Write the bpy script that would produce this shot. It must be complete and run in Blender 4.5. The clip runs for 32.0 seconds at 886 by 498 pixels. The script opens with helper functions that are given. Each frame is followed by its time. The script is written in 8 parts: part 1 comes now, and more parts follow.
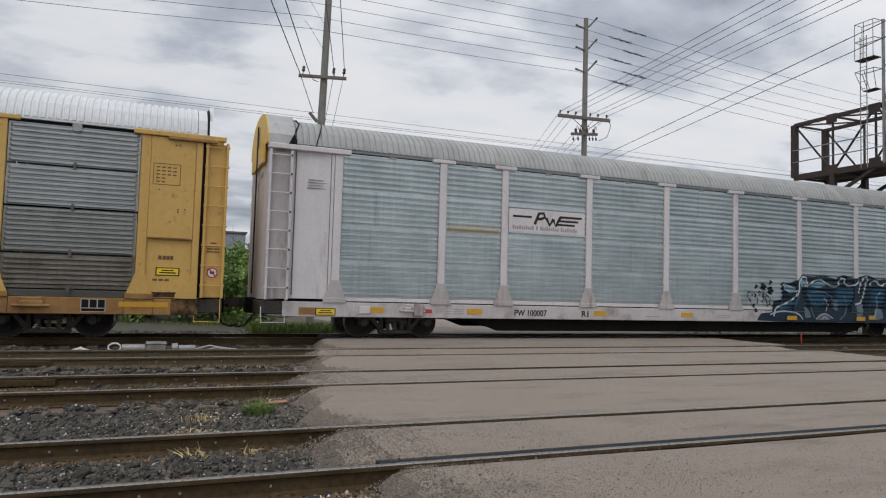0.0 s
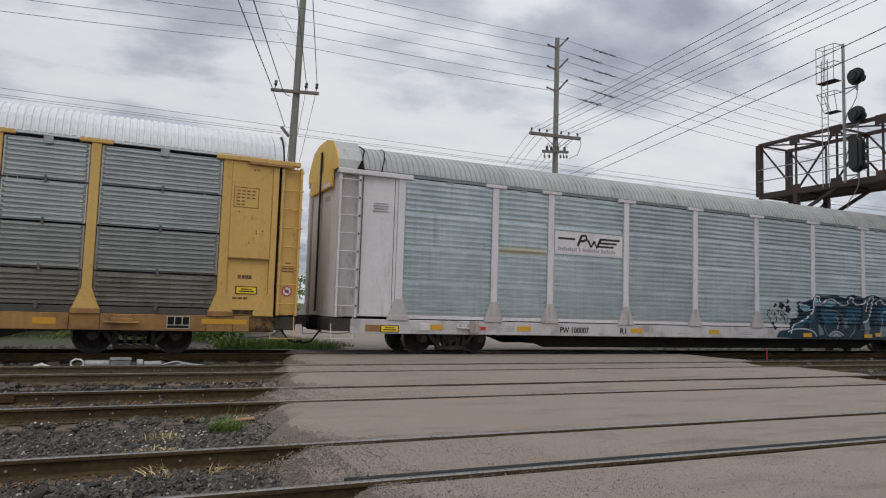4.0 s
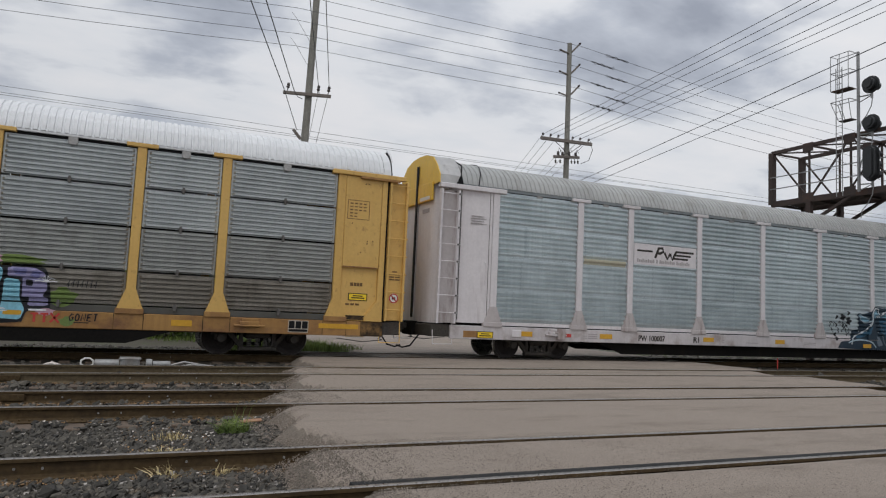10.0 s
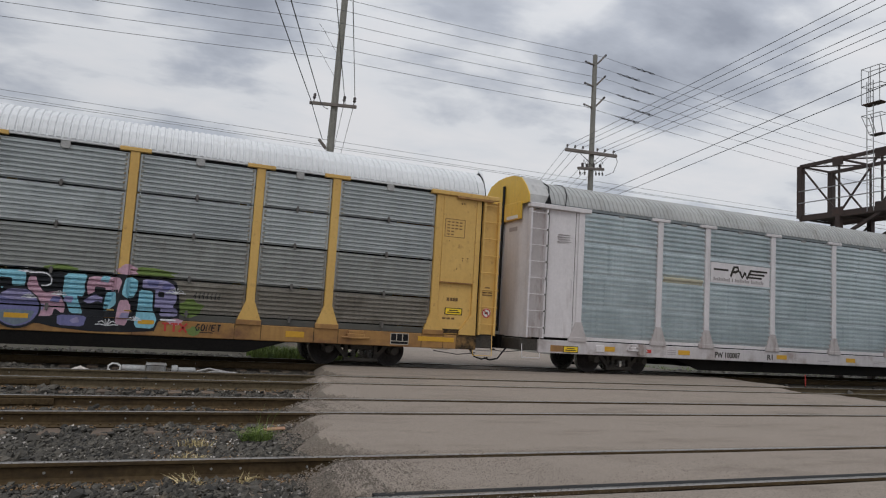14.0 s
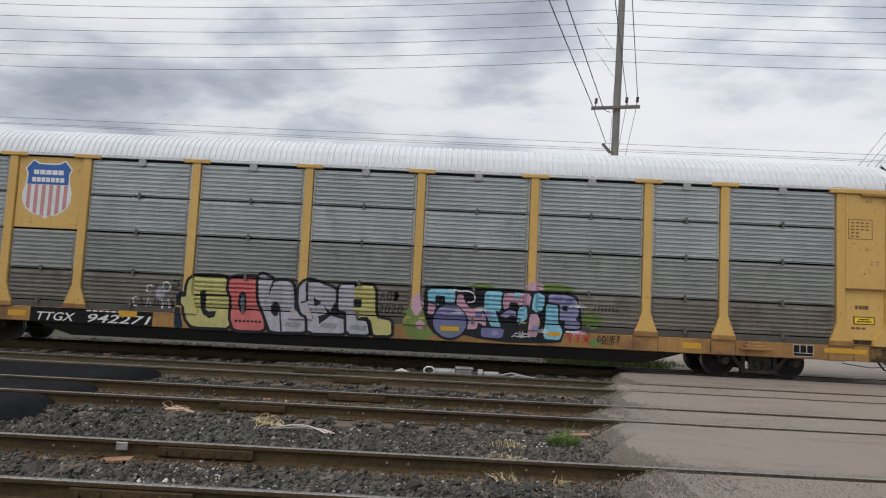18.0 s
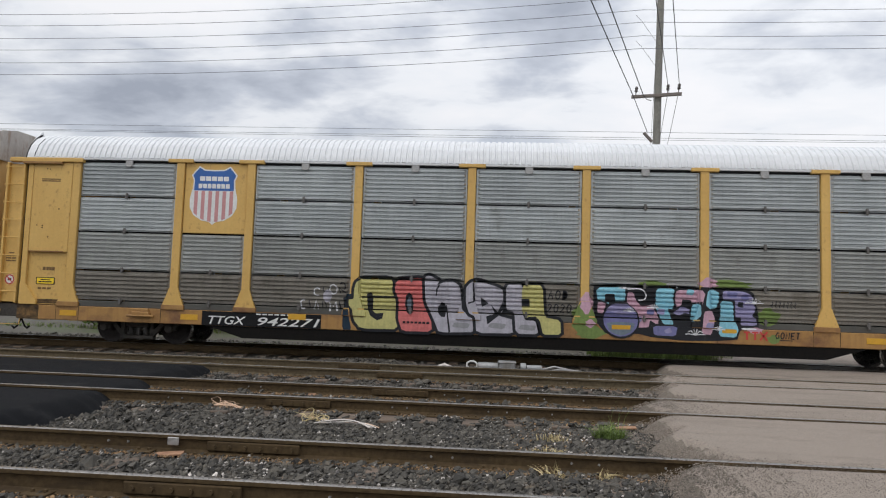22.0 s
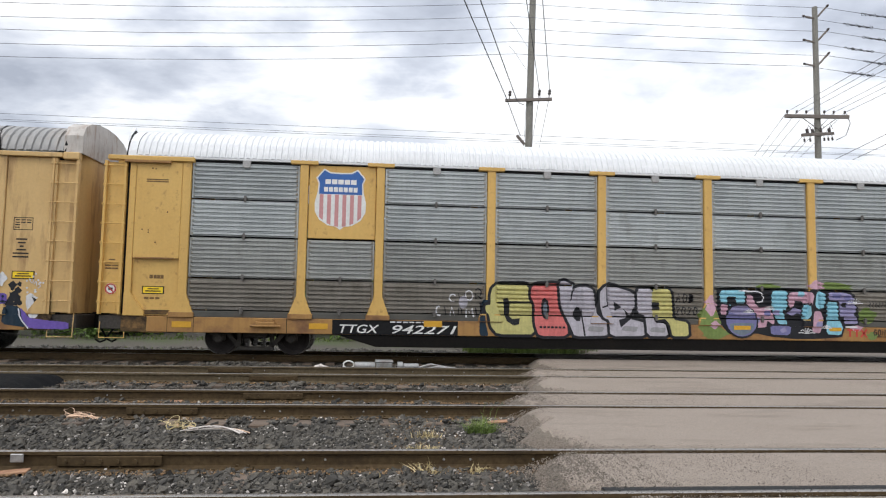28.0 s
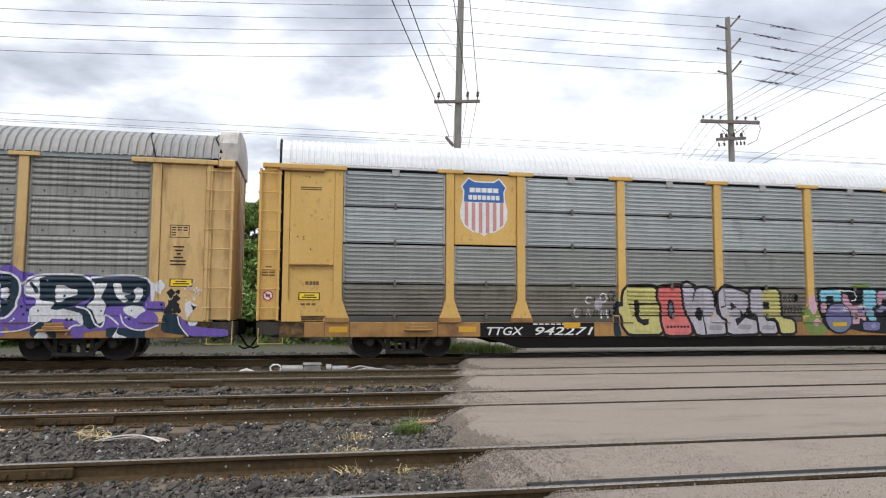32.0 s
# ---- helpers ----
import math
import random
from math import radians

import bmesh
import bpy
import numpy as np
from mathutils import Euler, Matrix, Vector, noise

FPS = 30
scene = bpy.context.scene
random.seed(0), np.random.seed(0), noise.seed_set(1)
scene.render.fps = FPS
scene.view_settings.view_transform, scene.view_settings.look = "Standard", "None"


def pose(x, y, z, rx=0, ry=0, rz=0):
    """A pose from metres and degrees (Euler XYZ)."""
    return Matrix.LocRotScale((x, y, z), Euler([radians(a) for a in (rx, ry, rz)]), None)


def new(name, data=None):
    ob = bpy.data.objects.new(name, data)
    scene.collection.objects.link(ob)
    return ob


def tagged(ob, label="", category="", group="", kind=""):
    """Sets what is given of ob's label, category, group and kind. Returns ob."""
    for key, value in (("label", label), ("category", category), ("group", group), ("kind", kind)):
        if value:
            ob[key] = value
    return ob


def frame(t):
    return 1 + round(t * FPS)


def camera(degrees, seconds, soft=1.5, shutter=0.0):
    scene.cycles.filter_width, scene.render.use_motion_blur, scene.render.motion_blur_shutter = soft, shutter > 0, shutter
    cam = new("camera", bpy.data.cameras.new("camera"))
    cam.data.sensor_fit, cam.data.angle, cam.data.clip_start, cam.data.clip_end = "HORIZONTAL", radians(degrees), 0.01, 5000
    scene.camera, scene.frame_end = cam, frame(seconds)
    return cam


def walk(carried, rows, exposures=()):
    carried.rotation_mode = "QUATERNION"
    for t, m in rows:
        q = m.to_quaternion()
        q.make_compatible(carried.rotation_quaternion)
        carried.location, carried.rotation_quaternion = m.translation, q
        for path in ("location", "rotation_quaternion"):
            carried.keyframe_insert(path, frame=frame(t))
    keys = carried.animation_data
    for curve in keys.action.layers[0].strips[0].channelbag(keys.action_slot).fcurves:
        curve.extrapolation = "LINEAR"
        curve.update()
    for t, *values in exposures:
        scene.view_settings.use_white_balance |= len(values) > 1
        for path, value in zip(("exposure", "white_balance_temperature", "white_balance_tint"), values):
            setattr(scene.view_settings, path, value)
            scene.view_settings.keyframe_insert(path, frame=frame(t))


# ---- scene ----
# x runs along the tracks, y across them away from the eye, z up from the rail heads.
# seconds, place, then turn to the right, upward tilt and lean in degrees
EYES = (
    (0.0, 0.064, 0.019, 1.322, 22.60, 3.41, 1.59), (0.5, 0.054, 0.035, 1.324, 22.86, 3.75, 1.95), (1.0, 0.055, 0.039, 1.309, 23.10, 3.94, 1.96),
    (1.5, 0.053, 0.024, 1.313, 23.51, 4.25, 2.05), (2.0, 0.062, 0.039, 1.314, 23.97, 4.56, 1.99), (2.5, 0.065, 0.022, 1.322, 24.30, 4.69, 1.97),
    (3.0, 0.070, 0.001, 1.327, 24.55, 4.83, 1.96), (3.5, 0.071, 0.017, 1.318, 24.70, 4.90, 1.91), (5.5, 0.093, 0.014, 1.314, 25.37, 4.12, 1.39),
    (6.0, 0.084, 0.029, 1.310, 25.30, 4.03, 1.42), (6.5, 0.074, 0.028, 1.303, 25.13, 4.01, 1.63), (7.0, 0.072, 0.028, 1.308, 24.86, 4.18, 1.85),
    (7.5, 0.077, 0.019, 1.312, 24.79, 4.29, 1.98), (8.0, 0.076, 0.015, 1.311, 25.07, 4.31, 1.84), (8.5, 0.083, 0.021, 1.307, 25.18, 4.44, 1.75),
    (9.0, 0.089, 0.019, 1.313, 25.30, 4.41, 1.87), (9.5, 0.091, -0.000, 1.324, 24.83, 4.71, 2.11), (10.0, 0.087, 0.023, 1.326, 24.05, 5.07, 2.57),
    (10.5, 0.071, 0.017, 1.330, 23.30, 5.42, 3.00), (11.0, 0.067, 0.036, 1.323, 22.64, 5.76, 3.18), (11.5, 0.069, 0.020, 1.330, 22.51, 5.84, 3.22),
    (12.0, 0.070, 0.022, 1.326, 22.49, 5.93, 3.19), (12.5, 0.066, 0.029, 1.326, 22.45, 6.03, 3.31), (13.0, 0.064, 0.029, 1.324, 22.31, 6.08, 3.36),
    (13.5, 0.059, 0.021, 1.333, 22.12, 6.03, 3.50), (15.5, 0.055, -0.017, 1.366, 20.90, 4.54, 1.69), (16.0, 0.049, -0.007, 1.368, 17.73, 4.53, 1.09),
    (16.5, 0.020, 0.004, 1.365, 11.79, 4.64, 0.89), (17.0, -0.059, 0.002, 1.377, 6.43, 4.99, 1.74), (17.5, -0.105, -0.006, 1.367, 1.79, 5.18, 2.50),
    (18.0, -0.085, -0.033, 1.360, -1.20, 4.96, 2.77), (18.5, -0.085, -0.028, 1.347, -1.45, 4.60, 2.99), (19.0, -0.075, -0.025, 1.342, -1.64, 4.73, 3.12),
    (19.5, -0.081, -0.027, 1.346, -2.40, 4.80, 2.81), (20.0, -0.087, -0.034, 1.356, -3.33, 4.99, 2.58), (20.5, -0.070, -0.028, 1.357, -4.24, 5.13, 2.41),
    (21.0, -0.077, -0.023, 1.354, -4.66, 4.93, 1.96), (21.5, -0.070, -0.013, 1.354, -4.70, 4.70, 1.87), (22.0, -0.077, -0.022, 1.352, -4.55, 4.40, 1.88),
    (22.5, -0.075, -0.013, 1.348, -4.09, 4.18, 1.68), (23.0, -0.068, -0.012, 1.333, -3.05, 4.20, 1.54), (23.5, -0.066, -0.011, 1.347, -1.44, 4.20, 1.36),
    (24.0, -0.053, -0.026, 1.356, 0.64, 4.32, 1.21), (24.5, -0.048, -0.022, 1.353, 2.27, 4.49, 1.26), (25.0, -0.046, -0.030, 1.362, 3.22, 4.49, 1.41),
    (25.5, -0.061, -0.026, 1.362, 3.50, 4.58, 1.62), (26.0, -0.066, -0.018, 1.355, 3.40, 4.63, 1.64), (26.5, -0.055, -0.016, 1.358, 3.38, 4.69, 1.52),
    (28.5, -0.015, -0.028, 1.359, 6.74, 4.41, 1.02), (29.0, -0.012, -0.017, 1.352, 8.25, 4.25, 1.18), (29.5, -0.005, -0.021, 1.352, 9.44, 4.24, 1.28),
    (30.0, 0.013, -0.013, 1.358, 9.86, 4.49, 1.02), (30.5, -0.013, -0.013, 1.354, 10.19, 4.69, 1.16), (31.0, -0.014, -0.020, 1.356, 10.36, 4.85, 0.73),
    (31.5, -0.005, -0.012, 1.354, 10.63, 4.83, 0.59), (32.0, 0.019, -0.021, 1.348, 11.16, 4.72, 0.27))
cam = camera(65.12, 32.0, soft=1.15)
walk(cam, [(t, pose(x, y, z, 90 + up, 0, -yaw) @ pose(0, 0, 0, 0, 0, lean)) for t, x, y, z, yaw, up, lean in EYES],
     exposures=((0.0, -0.27), (3.5, -0.31), (9.0, -0.31), (12.0, -0.40), (13.2, -0.41), (16.0, -0.27), (18.0, -0.13), (21.5, 0.0), (26.0, 0.37), (32.0, 0.38)))

# ---- light: a bright overcast sky with broken cloud ----
SUN_UP, SUN_TURN = 52, 222
world = bpy.data.worlds.new("overcast_sky")
world.use_nodes = True
scene.world = world


CLOUDS = ((-3.5, 22, 4.5, 7, 0.07), (13, 15, 9, 4.5, 0.07), (15, 24, 8, 5, 0.14), (47, 12, 6, 4, 0.03), (46, 19, 7, 4, -0.05), (-12, 9, 16, 3, 0.05), (27, 24, 6, 5, 0.07),
          (-17, 19, 9, 4.5, -0.07), (1, 19, 7, 3, -0.06), (40, 22, 9, 5, -0.06), (-28, 15, 6, 4, -0.05), (40, 12, 6, 2.5, -0.05))


def sky_nodes():
    nt = world.node_tree
    n, l = nt.nodes, nt.links
    n.clear()

    def math_node(op, a, b):
        k = n.new("ShaderNodeMath")
        k.operation = op
        for i, v in enumerate((a, b)):
            if isinstance(v, (int, float)):
                k.inputs[i].default_value = v
            else:
                l.new(v, k.inputs[i])
        return k.outputs[0]

    co = n.new("ShaderNodeTexCoord")
    sep = n.new("ShaderNodeSeparateXYZ")
    l.new(co.outputs["Generated"], sep.inputs[0])
    up = math_node("MAXIMUM", sep.outputs["Z"], 0.0)
    flat = math_node("ADD", up, 0.16)
    com = n.new("ShaderNodeCombineXYZ")
    l.new(math_node("DIVIDE", sep.outputs["X"], flat), com.inputs[0])
    l.new(math_node("DIVIDE", sep.outputs["Y"], flat), com.inputs[1])

    def cloud(scale, detail, rough, off, stretch=1.0):
        m = n.new("ShaderNodeMapping")
        m.inputs["Location"].default_value = off
        m.inputs["Rotation"].default_value = (0, 0, 0.35)
        m.inputs["Scale"].default_value = (1, stretch, 1)
        l.new(com.outputs[0], m.inputs[0])
        k = n.new("ShaderNodeTexNoise")
        k.inputs["Scale"].default_value = scale
        k.inputs["Detail"].default_value = detail
        k.inputs["Roughness"].default_value = rough
        k.inputs["Distortion"].default_value = 0.25
        l.new(m.outputs[0], k.inputs["Vector"])
        return k.outputs[0]

    mix = math_node("ADD", math_node("MULTIPLY", cloud(0.9, 7, 0.52, (3.1, 1.7, 0), 1.5), 0.68),
                    math_node("MULTIPLY", cloud(3.0, 8, 0.55, (7.3, 2.2, 0), 1.3), 0.32))
    # the larger masses of cloud: compass bearing and height in degrees, breadth, depth, lighter or darker
    wob = math_node("SUBTRACT", cloud(1.6, 5, 0.55, (1.3, 5.1, 0)), 0.5)
    wob2 = math_node("SUBTRACT", cloud(1.9, 5, 0.55, (8.1, 0.4, 0)), 0.5)
    bearing = math_node("ADD", math_node("ARCTAN2", sep.outputs["X"], sep.outputs["Y"]), math_node("MULTIPLY", wob, 0.42))
    height = math_node("ADD", math_node("ARCSINE", sep.outputs["Z"], 0.0), math_node("MULTIPLY", wob2, 0.22))
    for az, el, wide, deep, amount in CLOUDS:
        u = math_node("DIVIDE", math_node("SUBTRACT", bearing, radians(az)), radians(wide))
        v = math_node("DIVIDE", math_node("SUBTRACT", height, radians(el)), radians(deep))
        far = math_node("ADD", math_node("MULTIPLY", u, u), math_node("MULTIPLY", v, v))
        mix = math_node("ADD", mix, math_node("MULTIPLY", math_node("POWER", 2.718, math_node("MULTIPLY", far, -1.0)), amount))
    ramp = n.new("ShaderNodeValToRGB")
    l.new(mix, ramp.inputs[0])
    e = ramp.color_ramp.elements
    e[0].position, e[0].color = 0.36, (0.36, 0.39, 0.46, 1)
    e[1].position, e[1].color = 0.61, (0.89, 0.89, 0.915, 1)
    a = e.new(0.445)
    a.color = (0.54, 0.575, 0.65, 1)
    b = e.new(0.525)
    b.color = (0.82, 0.84, 0.88, 1)
    # an overcast sky is brighter overhead than at the horizon
    grade = math_node("ADD", math_node("MULTIPLY", math_node("MULTIPLY", up, up), 0.95), math_node("ADD", math_node("MULTIPLY", sep.outputs["X"], 0.10), 0.98))
    shade = n.new("ShaderNodeVectorMath")
    shade.operation = "SCALE"
    l.new(ramp.outputs[0], shade.inputs[0])
    l.new(grade, shade.inputs["Scale"])
    sky = n.new("ShaderNodeTexSky")
    sky.sky_type = "NISHITA"
    sky.sun_disc = False
    sky.sun_elevation, sky.sun_rotation = radians(SUN_UP), radians(SUN_TURN)
    thin = n.new("ShaderNodeVectorMath")
    thin.operation = "SCALE"
    l.new(sky.outputs[0], thin.inputs[0])
    thin.inputs["Scale"].default_value = 0.1
    both = n.new("ShaderNodeMix")
    both.data_type = "RGBA"
    both.inputs["Factor"].default_value = 0.93
    l.new(thin.outputs[0], both.inputs["A"])
    l.new(shade.outputs[0], both.inputs["B"])
    bg = n.new("ShaderNodeBackground")
    bg.inputs["Strength"].default_value = 1.0
    l.new(both.outputs["Result"], bg.inputs["Color"])
    out = n.new("ShaderNodeOutputWorld")
    l.new(bg.outputs[0], out.inputs["Surface"])


sky_nodes()
sun = new("sun", bpy.data.lights.new("sun", "SUN"))
sun.data.energy, sun.data.angle, sun.data.color = 0.85, radians(25), (1.0, 0.97, 0.92)
sun.rotation_euler = Euler((radians(90 - SUN_UP), 0, radians(180 - SUN_TURN)))

# ---- materials ----


def surface(name, c1, c2, rough=0.6, metal=0.0, grain=12.0, blotch=1.2, bump=0.25, bump_scale=60.0, stain=None, stain_amount=0.0,
            stain_scale=(2.0, 2.0, 0.5), per_piece=0.0, island=False, rough_spread=0.12, coat=0.0, space="Object", holes=0.0, streak=0.0, fine=0.5, gloss=0.5):
    """Two base colours mixed at two scales, stains, fine relief, and a spread of tone from piece to piece."""
    m = bpy.data.materials.new(name)
    m.use_nodes = True
    nt = m.node_tree
    n, l = nt.nodes, nt.links
    bsdf = n["Principled BSDF"]
    co = n.new("ShaderNodeTexCoord")
    info = n.new("ShaderNodeObjectInfo")
    shift = n.new("ShaderNodeVectorMath")
    shift.operation = "ADD"
    l.new(co.outputs[space], shift.inputs[0])
    spread = n.new("ShaderNodeVectorMath")
    spread.operation = "SCALE"
    l.new(info.outputs["Random"], spread.inputs[0])
    spread.inputs["Scale"].default_value = 40.0 if per_piece else 0.0
    l.new(spread.outputs[0], shift.inputs[1])
    where = shift.outputs[0]

    def tex(scale, detail=5.0, rough_=0.6, stretch=None):
        k = n.new("ShaderNodeTexNoise")
        k.inputs["Scale"].default_value, k.inputs["Detail"].default_value, k.inputs["Roughness"].default_value = scale, detail, rough_
        src = where
        if stretch:
            mp = n.new("ShaderNodeMapping")
            mp.inputs["Scale"].default_value = stretch
            l.new(src, mp.inputs[0])
            src = mp.outputs[0]
        l.new(src, k.inputs["Vector"])
        return k.outputs[0]

    def fit(v, a, b, c, d):
        k = n.new("ShaderNodeMapRange")
        for i, q in enumerate((a, b, c, d)):
            k.inputs[i + 1].default_value = q
        l.new(v, k.inputs[0])
        return k.outputs[0]

    def blend(f, a, b, mode="MIX"):
        k = n.new("ShaderNodeMix")
        k.data_type, k.blend_type = "RGBA", mode
        for v, s in ((f, "Factor"), (a, "A"), (b, "B")):
            if isinstance(v, (int, float)):
                k.inputs[s].default_value = v
            elif isinstance(v, tuple):
                k.inputs[s].default_value = (*v[:3], 1)
            else:
                l.new(v, k.inputs[s])
        return k.outputs["Result"]

    small, large = tex(grain), tex(blotch, 4.0, 0.65)
    col = blend(fit(large, 0.3, 0.7, 0.0, 1.0), c1, c2)
    col = blend(fine, col, blend(fit(small, 0.35, 0.65, 0.0, 1.0), tuple(0.78 * v for v in c1), tuple(min(1, 1.2 * v) for v in c2)))
    if streak:
        s = tex(1.0, 6.0, 0.6, (13.0, 13.0, 0.35))
        col = blend(fit(s, 0.42, 0.72, 0.0, streak), col, tuple(0.45 * v for v in c1))
    if stain is not None:
        s = tex(1.0, 6.0, 0.65, stain_scale)
        col = blend(fit(s, 0.62 - 0.25 * stain_amount, 0.80 - 0.2 * stain_amount, 0.0, min(1.0, 0.5 + stain_amount)), col, stain)
    if per_piece:
        if island:
            geo = n.new("ShaderNodeNewGeometry")
            v = geo.outputs["Random Per Island"]
        else:
            v = info.outputs["Random"]
        col = blend(1.0, col, blend(v, (1 - per_piece,) * 3, (1 + per_piece,) * 3), "MULTIPLY")
    if holes:
        # a fine punched pattern
        ch = n.new("ShaderNodeTexVoronoi")
        ch.inputs["Scale"].default_value = 30.0
        ch.inputs["Randomness"].default_value = 0.0
        l.new(co.outputs[space], ch.inputs["Vector"])
        col = blend(fit(ch.outputs["Distance"], 0.25, 0.38, holes, 0.0), col, (0.03, 0.03, 0.03))
    l.new(col, bsdf.inputs["Base Color"])
    bsdf.inputs["Metallic"].default_value = metal
    bsdf.inputs["Specular IOR Level"].default_value = gloss
    l.new(fit(small, 0.3, 0.7, max(0.02, rough - rough_spread), min(1, rough + rough_spread)), bsdf.inputs["Roughness"])
    bsdf.inputs["Coat Weight"].default_value = coat
    if bump:
        bp = n.new("ShaderNodeBump")
        bp.inputs["Strength"].default_value = bump
        bp.inputs["Distance"].default_value = 0.01
        l.new(tex(bump_scale, 4.0, 0.6), bp.inputs["Height"])
        l.new(bp.outputs[0], bsdf.inputs["Normal"])
    return m


M_ZINC = surface("galvanised_sheet", (0.426, 0.448, 0.448), (0.548, 0.570, 0.566), 0.35, 0.7, 5, 1.1, 0.0, 90, (0.174, 0.165, 0.144), 0.08, (1.5, 1.5, 0.8), 0.09, holes=0.40, streak=0.16, fine=0.06, rough_spread=0.05)
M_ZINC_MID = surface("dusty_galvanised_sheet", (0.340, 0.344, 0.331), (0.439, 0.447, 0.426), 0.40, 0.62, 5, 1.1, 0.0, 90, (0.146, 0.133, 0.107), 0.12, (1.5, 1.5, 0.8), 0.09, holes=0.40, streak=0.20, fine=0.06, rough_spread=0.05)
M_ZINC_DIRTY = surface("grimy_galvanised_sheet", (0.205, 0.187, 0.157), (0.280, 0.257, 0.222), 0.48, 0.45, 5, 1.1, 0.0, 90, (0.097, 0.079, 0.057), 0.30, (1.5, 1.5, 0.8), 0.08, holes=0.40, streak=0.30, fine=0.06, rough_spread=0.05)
M_ZINC_PALE = surface("pale_galvanised_sheet", (0.485, 0.545, 0.562), (0.650, 0.710, 0.726), 0.34, 0.85, 5, 1.0, 0.0, 90, (0.265, 0.334, 0.360), 0.12, (9.0, 1.0, 0.25), 0.05, streak=0.20, fine=0.06, rough_spread=0.04)
M_ZINC_OLD = surface("old_galvanised_sheet", (0.244, 0.244, 0.221), (0.331, 0.331, 0.304), 0.5, 0.3, 30, 2.0, 0.0, 90, (0.120, 0.115, 0.097), 0.42, (13, 1, 0.06), 0.06, holes=0.25, streak=0.45, fine=0.06, rough_spread=0.05)
M_BEAM = surface("grimy_grey_beam", (0.055, 0.054, 0.048), (0.10, 0.097, 0.085), 0.65, 0.1, 20, 1.0, 0.2, 60, (0.10, 0.08, 0.06), 0.4, fine=0.14)
M_YELLOW = surface("faded_yellow_paint", (0.59, 0.355, 0.095), (0.66, 0.42, 0.125), 0.5, 0.0, 14, 0.8, 0.12, 50, (0.25, 0.12, 0.04), 0.16, (7.0, 7.0, 5.0), 0.04, streak=0.08, fine=0.14)
M_YELLOW_RUST = surface("rust_stained_yellow_paint", (0.30, 0.150, 0.043), (0.40, 0.222, 0.068), 0.6, 0.0, 14, 0.9, 0.2, 50, (0.17, 0.08, 0.035), 0.65, (1.2, 3.0, 1.6), 0.05, streak=0.25, fine=0.14)
M_TAN = surface("aged_tan_paint", (0.56, 0.365, 0.145), (0.64, 0.43, 0.185), 0.55, 0.0, 14, 0.8, 0.15, 50, (0.27, 0.15, 0.06), 0.35, (3.0, 3.0, 0.6), 0.04, streak=0.08, fine=0.14)
M_WHITE_ROOF = surface("white_painted_roof", (0.66, 0.67, 0.68), (0.75, 0.76, 0.77), 0.55, 0.0, 10, 0.6, 0.1, 40, (0.60, 0.59, 0.57), 0.2, (0.6, 2.0, 2.0), fine=0.14)
M_GREY_ROOF = surface("weathered_grey_roof", (0.33, 0.335, 0.33), (0.42, 0.42, 0.41), 0.5, 0.2, 10, 0.6, 0.15, 40, (0.26, 0.25, 0.23), 0.35, (2.0, 0.6, 0.6), fine=0.14)
M_TAN_ROOF = surface("weathered_pale_roof", (0.25, 0.245, 0.24), (0.32, 0.315, 0.305), 0.55, 0.1, 10, 0.6, 0.15, 40, (0.30, 0.26, 0.22), 0.35, (2.0, 0.6, 0.6), fine=0.14)
M_HOOD = surface("dented_grey_sheet", (0.38, 0.375, 0.37), (0.52, 0.51, 0.50), 0.5, 0.2, 10, 1.5, 0.2, 20, (0.25, 0.24, 0.23), 0.3, (3, 3, 1), fine=0.14)
M_HOODYELLOW = surface("bright_yellow_paint", (0.74, 0.45, 0.05), (0.82, 0.54, 0.09), 0.5, 0.0, 14, 0.8, 0.12, 50, (0.30, 0.15, 0.04), 0.14, (5.0, 5.0, 2.0), fine=0.14, streak=0.12)
M_HOODRUST = surface("rust_streaked_pale_sheet", (0.42, 0.385, 0.35), (0.58, 0.545, 0.51), 0.6, 0.1, 12, 1.6, 0.2, 25, (0.24, 0.14, 0.08), 0.38, (5, 5, 1.5), fine=0.2, streak=0.2)
M_EAVE = surface("blue_grey_eave_paint", (0.24, 0.27, 0.28), (0.33, 0.36, 0.37), 0.5, 0.2, 12, 1.2, 0.1, 50, (0.16, 0.16, 0.15), 0.3, (3, 3, 1), fine=0.14)
M_PINK = surface("faded_white_paint", (0.60, 0.565, 0.575), (0.72, 0.685, 0.695), 0.5, 0.0, 12, 0.7, 0.12, 50, (0.42, 0.37, 0.37), 0.25, (3.0, 3.0, 0.5), 0.03, streak=0.08, fine=0.14)
M_PINK_SILL = surface("road_dusted_white_paint", (0.50, 0.465, 0.47), (0.61, 0.575, 0.58), 0.55, 0.0, 12, 0.9, 0.15, 50, (0.30, 0.24, 0.22), 0.4, (1.5, 3.0, 1.5), 0.03, streak=0.15, fine=0.14)
M_PINK_DIRTY = surface("dusty_white_paint", (0.40, 0.36, 0.355), (0.52, 0.48, 0.475), 0.6, 0.0, 12, 0.9, 0.2, 50, (0.22, 0.16, 0.14), 0.45, (3.0, 3.0, 0.8), 0.05, fine=0.14)
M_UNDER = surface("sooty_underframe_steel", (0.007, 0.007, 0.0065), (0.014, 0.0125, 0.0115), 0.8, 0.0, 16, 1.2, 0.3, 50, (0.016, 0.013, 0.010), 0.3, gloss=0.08)
